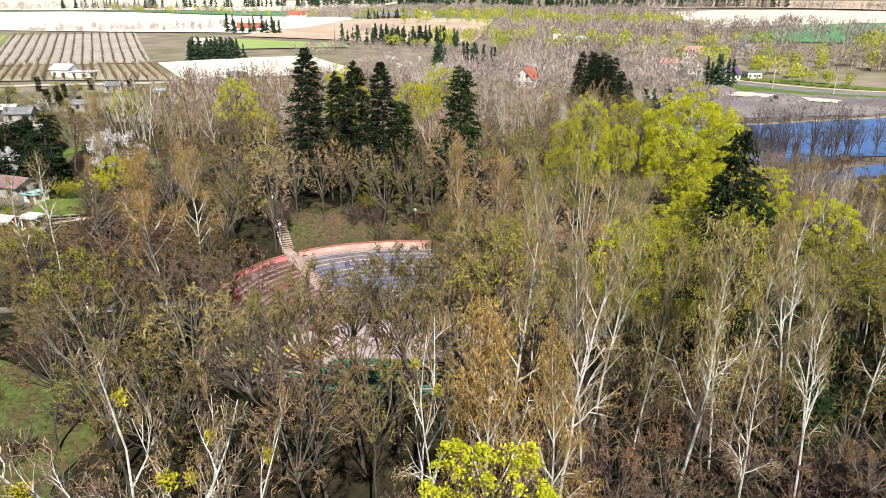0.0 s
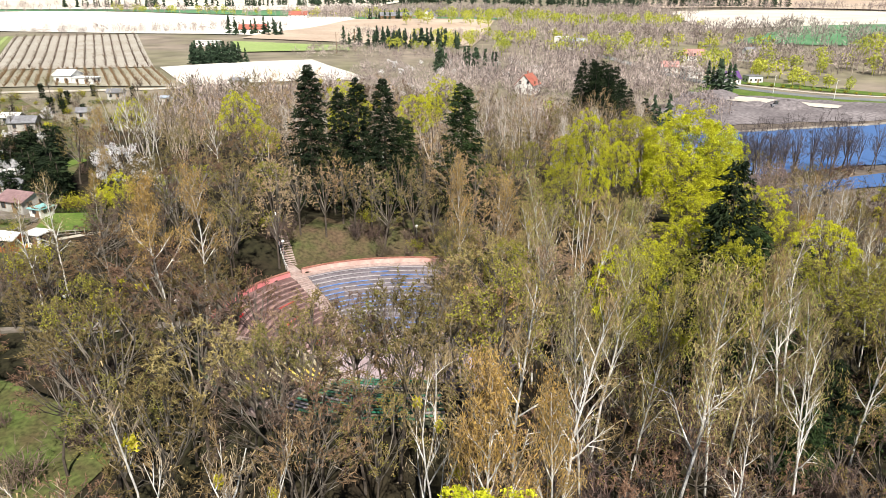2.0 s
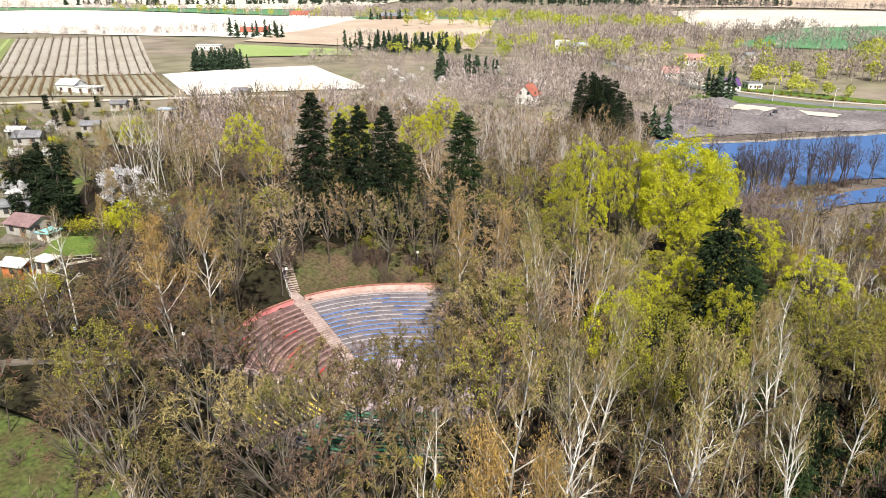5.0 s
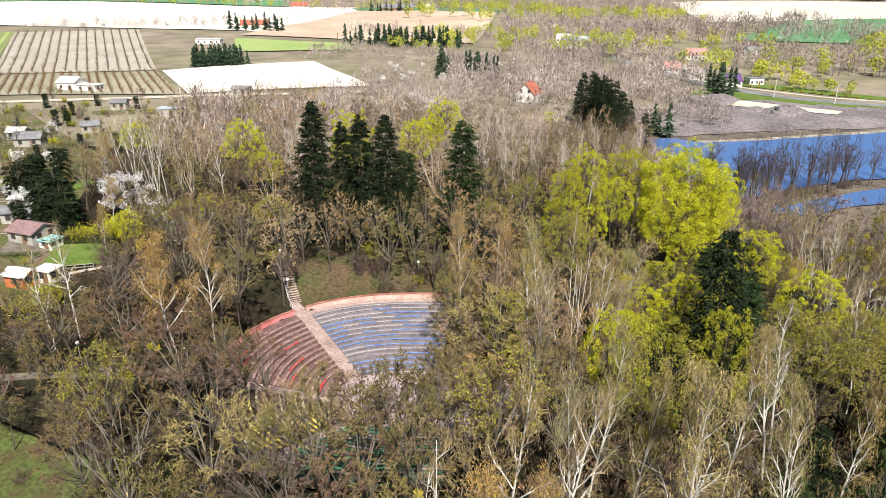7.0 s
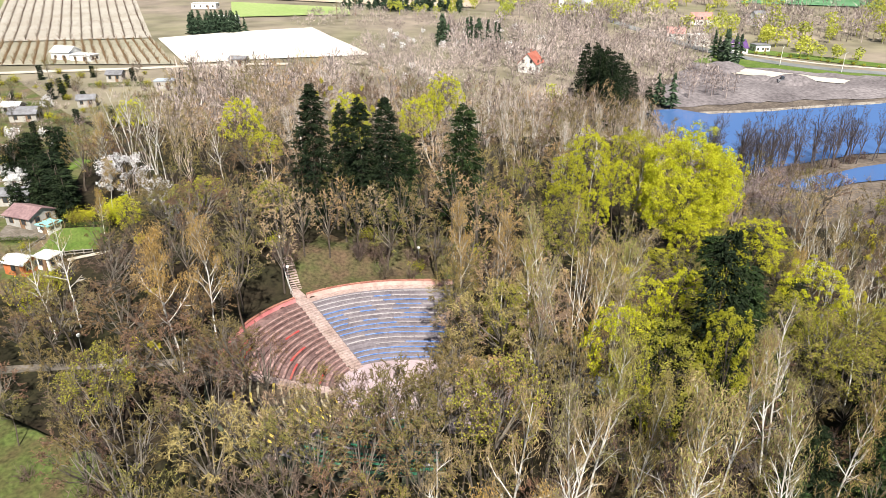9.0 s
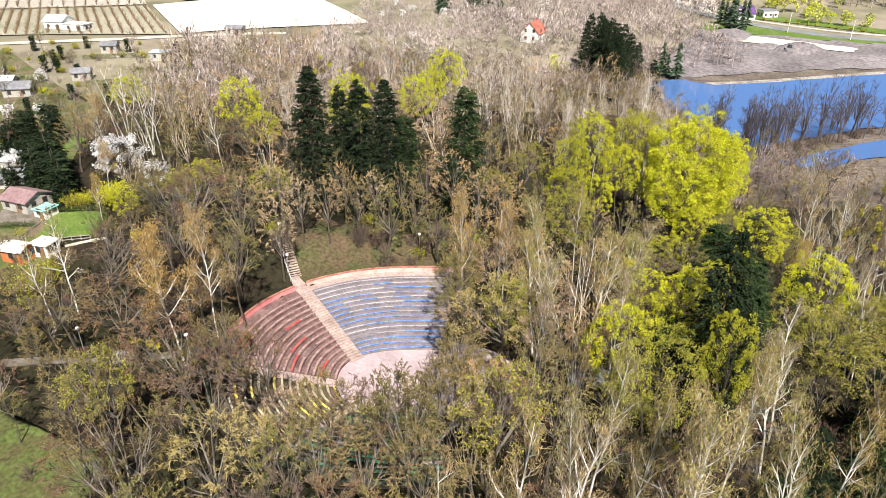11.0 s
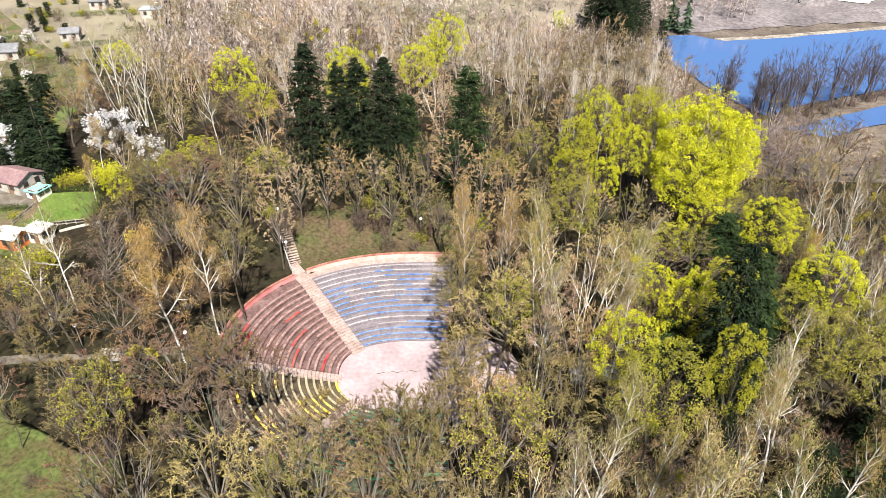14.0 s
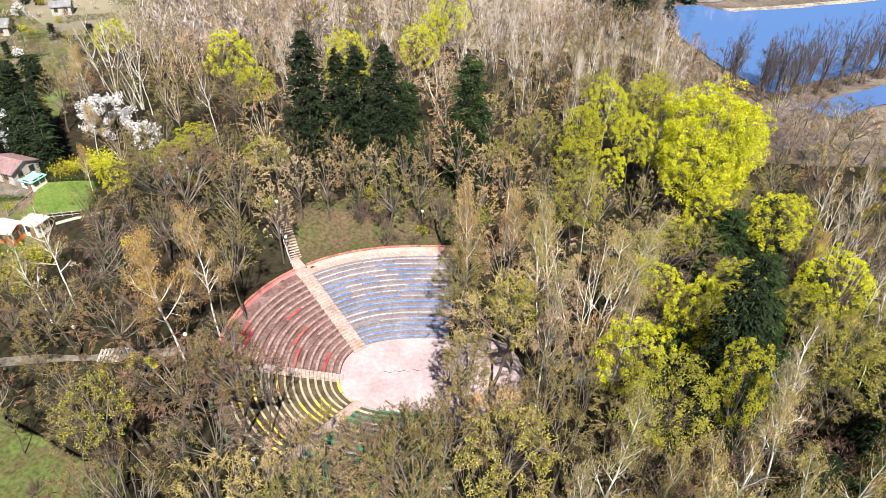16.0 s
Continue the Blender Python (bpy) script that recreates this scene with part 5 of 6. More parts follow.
for x, y, h in ((-64.8, 131, 17.5), (-57, 129, 12.5), (-48, 116, 12.5), (-86, 132, 13.5), (-97, 140, 13.0)):
    plant(CHERRY, x, y, h, wide=1.0 if h > 18 else 1.2)
for x, y, h in ((-76, 122, 13.5), (-73.5, 124, 15), (-78, 126, 14.5), (-75, 128.5, 13), (-80.5, 121, 13), (-84, 134, 12.5), (-82, 137, 14), (-93, 150, 14), (-96, 154, 13), (-70, 119, 14.5), (-72, 121, 15.5), (-78, 130, 16), (-75.5, 126, 16), (-77.5, 123.5, 15), (-89, 152, 15), (-87, 150, 14), (-91.5, 142, 15), (-93.5, 141, 14), (-86.5, 136, 13), (-79, 134, 14), (-81.5, 131, 13)):
    plant(COLUMN, x, y, ground(x, y) + (h - 7.5) * 1.2, wide=1.3)

# the rest of the wood


def free(x, y, r):
    return all((x - a) ** 2 + (y - b) ** 2 > (0.5 * (r + c)) ** 2 for a, b, c in PLACED)


def in_wood(x, y):
    d = bowl_d(x, y)
    if d < RIM_D + 1.5 and bowl_side(x, y) > 0.02:
        return False
    if d < 2.5 and x < 4.0:
        return False
    if x < -56 and y > 92 and not (x > -78 and 128 < y < 172):
        return False
    if (x < -0.69 * y and y < 66) or (-7 < x < 10 and y < 31):
        return False
    if -28 < x < -4 and 96 < y < 103:
        return False
    if pond_dist(x, y) < 5 or x > 90:
        return False
    return True


NEAR_TREES = (
    (2, -4.6, 53.2, 22.0, 7.5), (4, -8.0, 52.5, 21.4, 7.5), (3, -11.5, 53.8, 20.4, 7.5), (0, 0.5, 56.0, 20.5, 8.0), (8, 4.0, 57.0, 20.0, 7.5), (7, -14.8, 54.0, 18.6, 7.0), (4, -3.0, 58.0, 17.5, 7.0),
    (8, 1.9, 76.0, 14.5, 8.0), (1, 1.5, 81.5, 14.0, 7.5), (5, 1.8, 70.0, 14.5, 7.5), (3, 2.0, 87.5, 15.0, 7.0), (0, -25.5, 66.5, 15.5, 7.0), (1, -27.5, 73.5, 14.0, 6.5), (2, -30.5, 82.5, 14.0, 6.5),
    (0, -37.5, 70.5, 20.2, 10.5), (0, -29.0, 61.0, 22.0, 9.5), (2, -23.8, 62.0, 21.0, 10.0), (4, -20.8, 64.5, 18.5, 7.5), (0, -23.8, 55.8, 20.0, 8.5), (6, -28.2, 47.5, 22.2, 11.0),
    (7, -20.5, 49.2, 20.3, 9.0), (8, -17.5, 50.5, 18.5, 7.0), (3, -13.4, 47.8, 20.6, 7.5), (1, -10.6, 48.8, 22.0, 8.5), (2, -14.0, 41.5, 20.8, 8.5), (2, -19.0, 37.2, 22.0, 8.5),
    (4, -7.0, 48.6, 20.0, 7.5), (5, -4.0, 49.5, 23.2, 9.0), (3, -2.0, 46.5, 20.8, 7.0), (1, 1.0, 49.5, 21.0, 8.0), (2, -0.6, 52.2, 23.4, 7.5), (2, -8.0, 53.0, 18.5, 8.0),
    (5, -32.0, 97.0, 23.0, 9.5), (0, -43.8, 99.5, 22.2, 11.0), (2, -38.0, 99.5, 22.6, 10.5), (7, -25.4, 96.2, 20.5, 6.0), (3, -28.2, 84.0, 20.2, 8.0), (4, -36.0, 89.0, 21.0, 9.5), (6, -41.8, 83.5, 18.5, 10.5),
    (1, -47.5, 76.0, 17.0, 9.5), (0, -47.0, 90.0, 18.0, 9.5), (5, -39.5, 108.0, 20.0, 10.0), (3, -47.5, 108.0, 17.5, 9.0), (1, -30.5, 90.5, 18.5, 7.0), (4, -32.0, 104.5, 19.5, 7.5),
    (7, -19.4, 104.6, 20.2, 5.8), (1, -15.0, 105.8, 19.3, 5.6), (5, -9.6, 103.6, 18.3, 7.0), (2, 1.0, 110.5, 22.0, 8.5), (4, 5.4, 107.0, 21.0, 6.5), (8, -23.5, 104.0, 20.0, 5.6), (3, -4.8, 105.8, 18.6, 6.5),
    (4, -12.2, 108.0, 19.5, 5.8), (1, -1.3, 101.5, 17.3, 6.5), (9, 4.0, 100.0, 17.5, 7.0), (2, -17.3, 109.5, 20.0, 6.0), (3, -7.0, 110.0, 20.0, 6.5), (0, -28.0, 108.5, 20.0, 7.5), (7, 9.5, 106.0, 20.0, 7.0),
    (3, 1.0, 86.2, 14.8, 7.0), (1, 2.0, 92.0, 15.5, 7.0), (8, 4.8, 74.2, 18.0, 11.0), (7, 7.0, 87.5, 17.3, 8.5), (9, 11.6, 69.5, 19.0, 6.5), (3, 10.0, 62.5, 18.5, 7.5), (1, 13.2, 63.5, 17.3, 6.5), (9, 16.2, 69.0, 19.2, 5.5),
    (5, 1.6, 69.5, 13.0, 6.5), (1, 2.4, 65.5, 14.0, 7.0), (0, 5.0, 61.5, 15.5, 8.5), (3, 1.3, 80.5, 12.5, 6.5), (8, 8.5, 80.0, 16.5, 8.5), (7, 13.0, 80.5, 15.0, 9.0), (9, 14.5, 73.0, 13.5, 8.0), (8, 18.5, 85.0, 15.0, 9.0), (7, 12.0, 94.5, 17.0, 8.0), (9, 21.5, 91.0, 15.0, 8.5),
    (5, -33.5, 66.0, 13.5, 8.0), (2, -29.0, 70.5, 13.0, 7.5), (0, -34.5, 79.0, 14.5, 8.5), (4, -29.3, 76.5, 12.0, 6.0), (1, -27.5, 55.5, 15.5, 7.5), (2, -18.0, 57.0, 15.0, 7.0), (3, -4.5, 55.8, 17.0, 7.0), (0, 6.0, 55.5, 18.0, 8.0), (5, 10.5, 56.5, 16.5, 8.0),
    (1, 25.5, 96.0, 14.5, 8.5), (7, 16.0, 99.0, 16.5, 8.0), (0, 30.0, 89.0, 13.0, 9.0), (2, 38.0, 88.0, 12.0, 8.0), (0, 24.0, 79.0, 14.0, 8.5), (3, 30.5, 80.0, 13.0, 8.0), (4, -9.0, 43.0, 18.5, 8.5), (1, -24.0, 42.0, 19.5, 8.5), (4, -8.5, 36.5, 20.0, 8.0), (3, -5.0, 42.0, 18.0, 7.5), (5, 3.0, 45.5, 18.0, 7.0))


def fill_wood():
    rng = random.Random(4)
    # the trees round the bowl, then the rest of the wood at random
    kinds = BARE + [OAK] + TAN
    for i, x, y, top, w in NEAR_TREES:
        kind = kinds[i] if y < 94 or x < -34 else TALL[0 if i in (0, 2, 4) else 2 if i > 6 else 1 + 2 * (i % 2)]
        plant(kind, x, y, top, rot=rng.uniform(0, 360), dia=w * 1.05, clear=5.5 if w < 9 else 7.0)
    count = 0
    for _ in range(20000):
        y = rng.uniform(20, 196)
        x = rng.uniform(-85, 90)
        if abs(x) > 0.72 * y + 9 or not in_wood(x, y):
            continue
        r = (6.0 if y < 62 and x > 8 else 4.6) if y < 118 else 5.6
        if not free(x, y, r):
            continue
        z = ground(x, y)
        wide = rng.uniform(0.95, 1.2)
        if y > 140:
            k = rng.choice(THIN_FAR)
            h = rng.uniform(12.5, 16.5)
        elif y > 118 or (x < -40 and y > 112):
            k = rng.choice(THIN_FAR + BARE[:2] + [TALL[1], TALL[2], TALL[3]] + ([LIME] if x > -10 else []))
            h = rng.uniform(11, 15)
        elif y < 62 and x > 8:
            k = rng.choice(BARE[0::2] + [SPRUCE2])
            h = rng.uniform(6, 9)
            wide = 1.3
        elif y > 94 and x < 34:
            k = rng.choice(TALL + ([LIME, LIME, TALL[3], TAN[0]] if x > 5 else [TALL[1]]))
            h = rng.uniform(11, 14.5)
            wide = 1.05
        elif x > 30:
            k = rng.choice(BARE + MAPLE_O + [SPRUCE2])
            h = rng.uniform(9, 13)
        elif x > 0:
            k = rng.choice(TAN + TAN + BARE)
            h = rng.uniform(9, 14)
        else:
            k = rng.choice(BARE)
            h = rng.uniform(8.5, 13.5)
        if x < -43 and y < 112:
            h = rng.uniform(7, 11)
        wide *= 1.25
        plant(k, x, y, z + h, rot=rng.uniform(0, 360), wide=wide, clear=r)
        count += 1
        if count > 430:
            break
    # low trees and saplings that close the gaps under the crowns
    n = 0
    for _ in range(9000):
        y = rng.uniform(22, 92)
        x = rng.uniform(-60, 60)
        if abs(x) > 0.72 * y + 6 or not in_wood(x, y) or not free(x, y, 1.2):
            continue
        plant(rng.choice(UNDER), x, y, ground(x, y) + rng.uniform(5.5, 10.0), rot=rng.uniform(0, 360), wide=rng.uniform(0.9, 1.2), clear=3.4)
        n += 1
        if n > 85:
            break
    n = 0
    for _ in range(6000):
        y = rng.uniform(20, 120)
        x = rng.uniform(-60, 70)
        if abs(x) > 0.72 * y + 6 or not in_wood(x, y) or not free(x, y, 0.6):
            continue
        plant(rng.choice(BUSH + BUSH + [BUSH_G]), x, y, scale=rng.uniform(0.7, 1.5), rot=rng.uniform(0, 360), clear=0.6)
        n += 1
        if n > 45:
            break
    # scrub at the western edge of the wood, round the clearing
    for _ in range(150):
        x, y = rng.uniform(-66, -26), rng.uniform(36, 96)
        if x > -0.60 * y or x < -0.74 * y - 4 or not free(x, y, 2.0):
            continue
        if y > 56 and rng.random() < 0.5:
            plant(rng.choice(BARE + MAPLE_O[:1]), x, y, ground(x, y) + rng.uniform(6, 9), rot=rng.uniform(0, 360), wide=1.25, clear=4.5)
        else:
            plant(rng.choice(BUSH + [BUSH_G, BUSH_G]), x, y, scale=rng.uniform(0.8, 1.9), rot=rng.uniform(0, 360), clear=2.0)
    # thicket of purple-brown stems below the birches
    for _ in range(150):
        x, y = rng.uniform(6, 56), rng.uniform(20, 62)
        if in_wood(x, y) and free(x, y, 0.4):
            plant(rng.choice(BUSH), x, y, scale=rng.uniform(1.5, 2.9), rot=rng.uniform(0, 360), clear=1.2)
    # shrubs along the top of the bank behind the rim and west of it
    for _ in range(40):
        x, y = rng.uniform(-30, 6), rng.uniform(101.5, 108)
        if -25 < x < -15:
            continue
        plant(rng.choice(BUSH * 4 + [BUSH_G]), x, y, scale=rng.uniform(0.7, 1.4), rot=rng.uniform(0, 360), clear=0.8)


fill_wood()


def snag():
    x, y = 8.3, 99.3
    z = ground(x, y)
    root = thing("dead_trunk", (x, y, z), "bleached dead trunk standing among the trees", "tree")
    b = Buf()
    b.tube([(0, 0, -0.3), (0.1, 0, 4), (0, 0.1, 8), (0.15, 0, 15.4 - z)], (0.17, 0.15, 0.12, 0.07), 7)
    b.tube([(0.08, 0, 8.2), (0.5, 0.2, 8.9), (0.6, 0.2, 9.5)], (0.07, 0.05, 0.02), 5)
    part("trunk", b.mesh("trunk", M_birchbark), root)


snag()

# ---- far woods ----


def far_woods(name, spots, material, label, seed, dark=False):
    """Many small far trees as one piece of stuff: tufts of upright spikes."""
    rng = np.random.default_rng(seed)
    b = Buf()
    for cx, cy, sx, sy, rot, n, h in spots:
        c, s = math.cos(math.radians(rot)), math.sin(math.radians(rot))
        for _ in range(n):
            u, v = rng.uniform(-1, 1, 2)
            x, y = cx + c * u * sx - s * v * sy, cy + s * u * sx + c * v * sy
            z = ground(x, y)
            hh = h * rng.uniform(0.7, 1.15)
            if dark:
                m = 70
                u = rng.uniform(0.06, 0.97, m)
                a = rng.uniform(0, 6.283, m)
                w = hh * 0.33 * (1 - u) ** 0.7 * rng.uniform(0.6, 1.1, m)
                p0 = np.stack([np.full(m, x), np.full(m, y), z + hh * (u + 0.04)], 1)
                b.blades(p0, p0 + np.stack([np.cos(a) * w, np.sin(a) * w, -hh * rng.uniform(0.02, 0.09, m)], 1), hh * 0.06, rng)
                b.spikes([[x, y, z]], [[x, y, z + hh]], hh * 0.03)
            elif name in ("budding_woods", "blossoming_shrubs"):
                k = 120
                d = rng.normal(size=(k, 3))
                d /= np.linalg.norm(d, axis=1, keepdims=True)
                pts = np.array((x, y, z + hh * 0.56)) + d * rng.uniform(0.55, 1, (k, 1)) * (hh * 0.36, hh * 0.36, hh * 0.34) * (1 + 0.2 * np.sin(5 * d[:, :1] + hh))
                b.leaves(pts, hh * rng.uniform(0.045, 0.075, k), rng)
                b.spikes([[x, y, z - 0.3]], [[x, y, z + hh * 0.8]], hh * 0.03)
            else:
                k = 46
                d = rng.normal(size=(k, 3))
                d /= np.linalg.norm(d, axis=1, keepdims=True)
                wd = hh * rng.uniform(0.26, 0.4)
                p0 = np.array((x, y, z + hh * 0.55)) + d * rng.uniform(0.25, 1, (k, 1)) * (wd, wd, hh * 0.42)
                b.blades(p0, p0 + (d * 0.6 + UP * 0.5 + rng.normal(size=(k, 3)) * 0.4) * hh * 0.16, hh * 0.021, rng)
                if h > 8:
                    b.spikes([[x, y, z - 0.3]], [[x, y, z + hh]], hh * 0.02)
    return tagged(new(name, b.mesh(name, material)), label, "woods", kind="stuff")


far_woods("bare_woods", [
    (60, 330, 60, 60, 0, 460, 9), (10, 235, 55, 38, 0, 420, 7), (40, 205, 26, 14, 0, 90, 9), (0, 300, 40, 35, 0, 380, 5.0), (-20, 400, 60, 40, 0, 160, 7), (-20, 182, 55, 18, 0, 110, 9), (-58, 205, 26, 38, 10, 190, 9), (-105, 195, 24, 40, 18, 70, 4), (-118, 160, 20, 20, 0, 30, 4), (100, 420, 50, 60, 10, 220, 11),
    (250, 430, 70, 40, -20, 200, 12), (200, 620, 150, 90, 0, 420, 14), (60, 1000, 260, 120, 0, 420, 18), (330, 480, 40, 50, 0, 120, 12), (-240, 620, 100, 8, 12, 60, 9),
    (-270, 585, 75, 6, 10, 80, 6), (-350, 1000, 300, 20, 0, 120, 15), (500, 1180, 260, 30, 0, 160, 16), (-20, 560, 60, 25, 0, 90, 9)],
    M_farwood, "leafless brown woods in the distance, paled in colour for haze", 31)
far_woods("budding_woods", [
    (215, 420, 70, 25, -15, 26, 12), (100, 520, 130, 60, 0, 55, 12), (0, 480, 40, 50, 0, 18, 10), (330, 470, 60, 30, 0, 34, 14), (120, 800, 160, 90, 0, 90, 15),
    (-60, 950, 140, 30, 0, 40, 14), (-300, 1010, 160, 20, 0, 30, 14), (200, 352, 30, 10, -35, 10, 9), (152, 400, 10, 8, 0, 5, 12), (185, 383, 14, 6, -30, 7, 12), (95, 470, 30, 30, 0, 14, 11),
    (30, 225, 10, 10, 0, 4, 6)], M_fargreen, "scattered trees in fresh yellow-green leaf", 32)
far_woods("blossoming_shrubs", [(5, 330, 34, 40, 0, 22, 4.5), (-15, 250, 20, 15, 0, 5, 4), (30, 380, 30, 30, 0, 14, 4.5), (-105, 160, 14, 14, 0, 5, 4)], M_white_bloom, "scattered shrubs in white blossom", 34)
far_woods("pine_woods", [
    (-112, 345, 14, 3, 18, 46, 10), (84, 268, 3, 6, 0, 3, 12), (10, 330, 14, 10, 0, 14, 13), (-30, 480, 40, 15, 0, 60, 12), (200, 1500, 500, 120, 0, 260, 24), (-400, 1500, 380, 40, 0, 110, 22),
    (-150, 560, 22, 8, 0, 12, 13), (-60, 860, 30, 12, 0, 14, 12), (140, 345, 5, 12, 0, 8, 15), (-900, 2300, 600, 80, 0, 150, 30), (800, 2400, 700, 100, 0, 160, 30)],
    M_fardark, "dark pine plantation and conifer hedges", 33, True)


def alders():
    """Bare waterside trees on the strip between the two waters."""
    rng = random.Random(9)
    k = Kind(make_waterside(300), 12)
    k2 = Kind(make_waterside(301), 12)
    line = [(84, 178), (96, 184.5), (110, 191), (130, 199), (160, 211)]
    for i in range(28):
        t = rng.uniform(0, 1) * (len(line) - 1)
        a, b = line[int(t)], line[min(int(t) + 1, len(line) - 1)]
        f = t - int(t)
        x, y = a[0] + (b[0] - a[0]) * f + rng.uniform(-2, 2), a[1] + (b[1] - a[1]) * f + rng.uniform(-1.5, 1.5)
        plant(rng.choice((k, k2)), x, y, scale=rng.uniform(1.1, 1.6), rot=rng.uniform(0, 360))
    for i in range(26):
        t = rng.uniform(0, 1) * (len(line) - 1)
        a, b = line[int(t)], line[min(int(t) + 1, len(line) - 1)]
        f = t - int(t)
        plant(BUSH[i % 2], a[0] + (b[0] - a[0]) * f + rng.uniform(-2.5, 2.5), a[1] + (b[1] - a[1]) * f + rng.uniform(-2, 2), scale=rng.uniform(0.8, 1.5), rot=rng.uniform(0, 360))
    for i in range(12):
        x, y = rng.uniform(74, 92), rng.uniform(190, 202)
        plant(rng.choice((k, k2)), x - 4, y - 8, scale=rng.uniform(1.1, 1.5), rot=rng.uniform(0, 360))
    for i in range(18):
        x = rng.uniform(79, 108)
        plant(rng.choice((k, k2)), x, 176.5 + (x - 79) * 0.5 + rng.uniform(-2.0, 2.0), scale=rng.uniform(1.2, 1.7), rot=rng.uniform(0, 360))


def make_waterside(seed):
    rng = np.random.default_rng(seed)
    wood, bough, twig, tips = fan_crown(rng, 12, 1.7, 0.28, 7, 4, 4, 4, 0.02, low=0.8, up=0.3, limb_r=0.06, fine_len=0.25, inner=0.5, lift=0.4)
    return tree_root("alder", "bare slender alder beside the pond", "tree", "waterside trees", [("trunk", wood.mesh("trunk", M_darkbark), ""), ("branchwork", bough.mesh("branchwork", M_darkbark), "thin boughs"), ("crown", twig.mesh("crown", M_darkbark), "fine bare twigs")])


alders()

# ---- buildings ----
M_wallwhite = mat("white_render", (0.72, 0.71, 0.68), (0.8, 0.79, 0.76), 0.3, fine=0.06, fine_scale=1.0)
M_roofred = mat("red_tiles", (0.33, 0.10, 0.07), (0.40, 0.15, 0.11), 0.6, fine=0.15, fine_scale=2.0)
M_rooffaded = mat("faded_red_tiles", (0.40, 0.2, 0.18), (0.48, 0.28, 0.25), 0.6, fine=0.15, fine_scale=2.0)
M_roofpurple = mat("violet_tiles", (0.09, 0.04, 0.16), (0.13, 0.07, 0.2), 0.6, fine=0.15, fine_scale=2.0)
M_roofgrey = mat("grey_felt", (0.16, 0.16, 0.17), (0.24, 0.24, 0.26), 0.5, fine=0.15, fine_scale=2.0)
M_roofbrown = mat("mauve_brown_sheet", (0.23, 0.145, 0.15), (0.29, 0.19, 0.19), 0.5, fine=0.2, fine_scale=2.0)
M_roofblue = mat("blue_grey_sheet", (0.36, 0.42, 0.52), (0.44, 0.5, 0.6), 0.5, fine=0.1, fine_scale=2.0)
M_teal = mat("teal_tarpaulin", (0.22, 0.5, 0.5), (0.32, 0.6, 0.6), 0.6, fine=0.1, fine_scale=2.0)
M_orange = mat("orange_boards", (0.5, 0.14, 0.05), (0.56, 0.2, 0.08), 0.6, fine=0.15, fine_scale=3.0)
M_glass = mat("dark_window_glass", (0.03, 0.035, 0.04), (0.05, 0.055, 0.06), 1.0, rough=0.08, spec=0.6)
M_wood = mat("brown_timber", (0.2, 0.12, 0.07), (0.28, 0.18, 0.11), 0.8, fine=0.2, fine_scale=4)


def house(x, y, rz, w, d, h, rise, wall, roof, label, name="house", flat=False, windows=(3, 1), chimney=False, category="house"):
    """w along the ridge, d across it."""
    z = ground(x, y)
    root = thing(name, (x, y, z), label, category, "buildings")
    root.rotation_euler = (0, 0, radians(rz))
    b = Buf()
    hw, hd = w / 2, d / 2
    if flat:
        b.box(0, 0, -0.8, w, d, h + 0.8)
    else:
        b.add([(-hw, -hd, -0.8), (hw, -hd, -0.8), (hw, hd, -0.8), (-hw, hd, -0.8), (-hw, -hd, h), (hw, -hd, h), (hw, hd, h), (-hw, hd, h), (-hw, 0, h + rise), (hw, 0, h + rise)],
              [(3, 2, 1, 0), (0, 1, 5, 4), (2, 3, 7, 6), (1, 2, 6, 9, 5), (3, 0, 4, 8, 7)])
    part("wall", b.mesh("wall", wall), root)
    b = Buf()
    o, th = 0.35, 0.16
    if flat:
        b.box(0, 0, h, w + 0.5, d + 0.5, 0.18)
    else:
        e = rise * o / hd
        for s in (-1, 1):
            b.add([(-hw - o, s * (hd + o), h - e), (hw + o, s * (hd + o), h - e), (hw + o, 0, h + rise), (-hw - o, 0, h + rise),
                   (-hw - o, s * (hd + o), h - e + th), (hw + o, s * (hd + o), h - e + th), (hw + o, 0, h + rise + th), (-hw - o, 0, h + rise + th)],
                  [(0, 1, 2, 3), (7, 6, 5, 4), (0, 4, 5, 1), (1, 5, 6, 2), (3, 2, 6, 7), (0, 3, 7, 4)])
    part("roof", b.mesh("roof", roof), root)
    if chimney:
        b = Buf()
        b.box(w * 0.2, d * 0.12, h + rise * 0.6, 0.5, 0.5, rise * 0.4 + 0.9)
        part("chimney", b.mesh("chimney", M_cap), root)
    nw, floors = windows
    for f in range(floors):
        zc = 0.9 + f * 2.7
        for s in (-1, 1):
            for i in range(nw):
                wx = -hw + w * (i + 0.5) / nw
                b = Buf()
                b.box(wx, s * (hd + 0.03), zc, 1.0, 0.1, 1.2)
                win = part("window", b.mesh("window", M_wood), root)
                b = Buf()
                b.box(wx, s * (hd + 0.09), zc + 0.08, 0.84, 0.06, 1.04)
                part("pane", b.mesh("pane", M_glass), win)
        for s in (-1, 1):
            for i in (-0.22, 0.22):
                b = Buf()
                b.box(s * (hw + 0.03), i * d, zc, 0.1, 1.0, 1.2)
                win = part("window", b.mesh("window", M_wood), root)
                b = Buf()
                b.box(s * (hw + 0.09), i * d, zc + 0.08, 0.06, 0.84, 1.04)
                part("pane", b.mesh("pane", M_glass), win)
    b = Buf()
    b.box(0.18 * w, -hd - 0.05, 0, 0.95, 0.12, 2.05)
    part("door", b.mesh("door", M_wood), root)
    return root


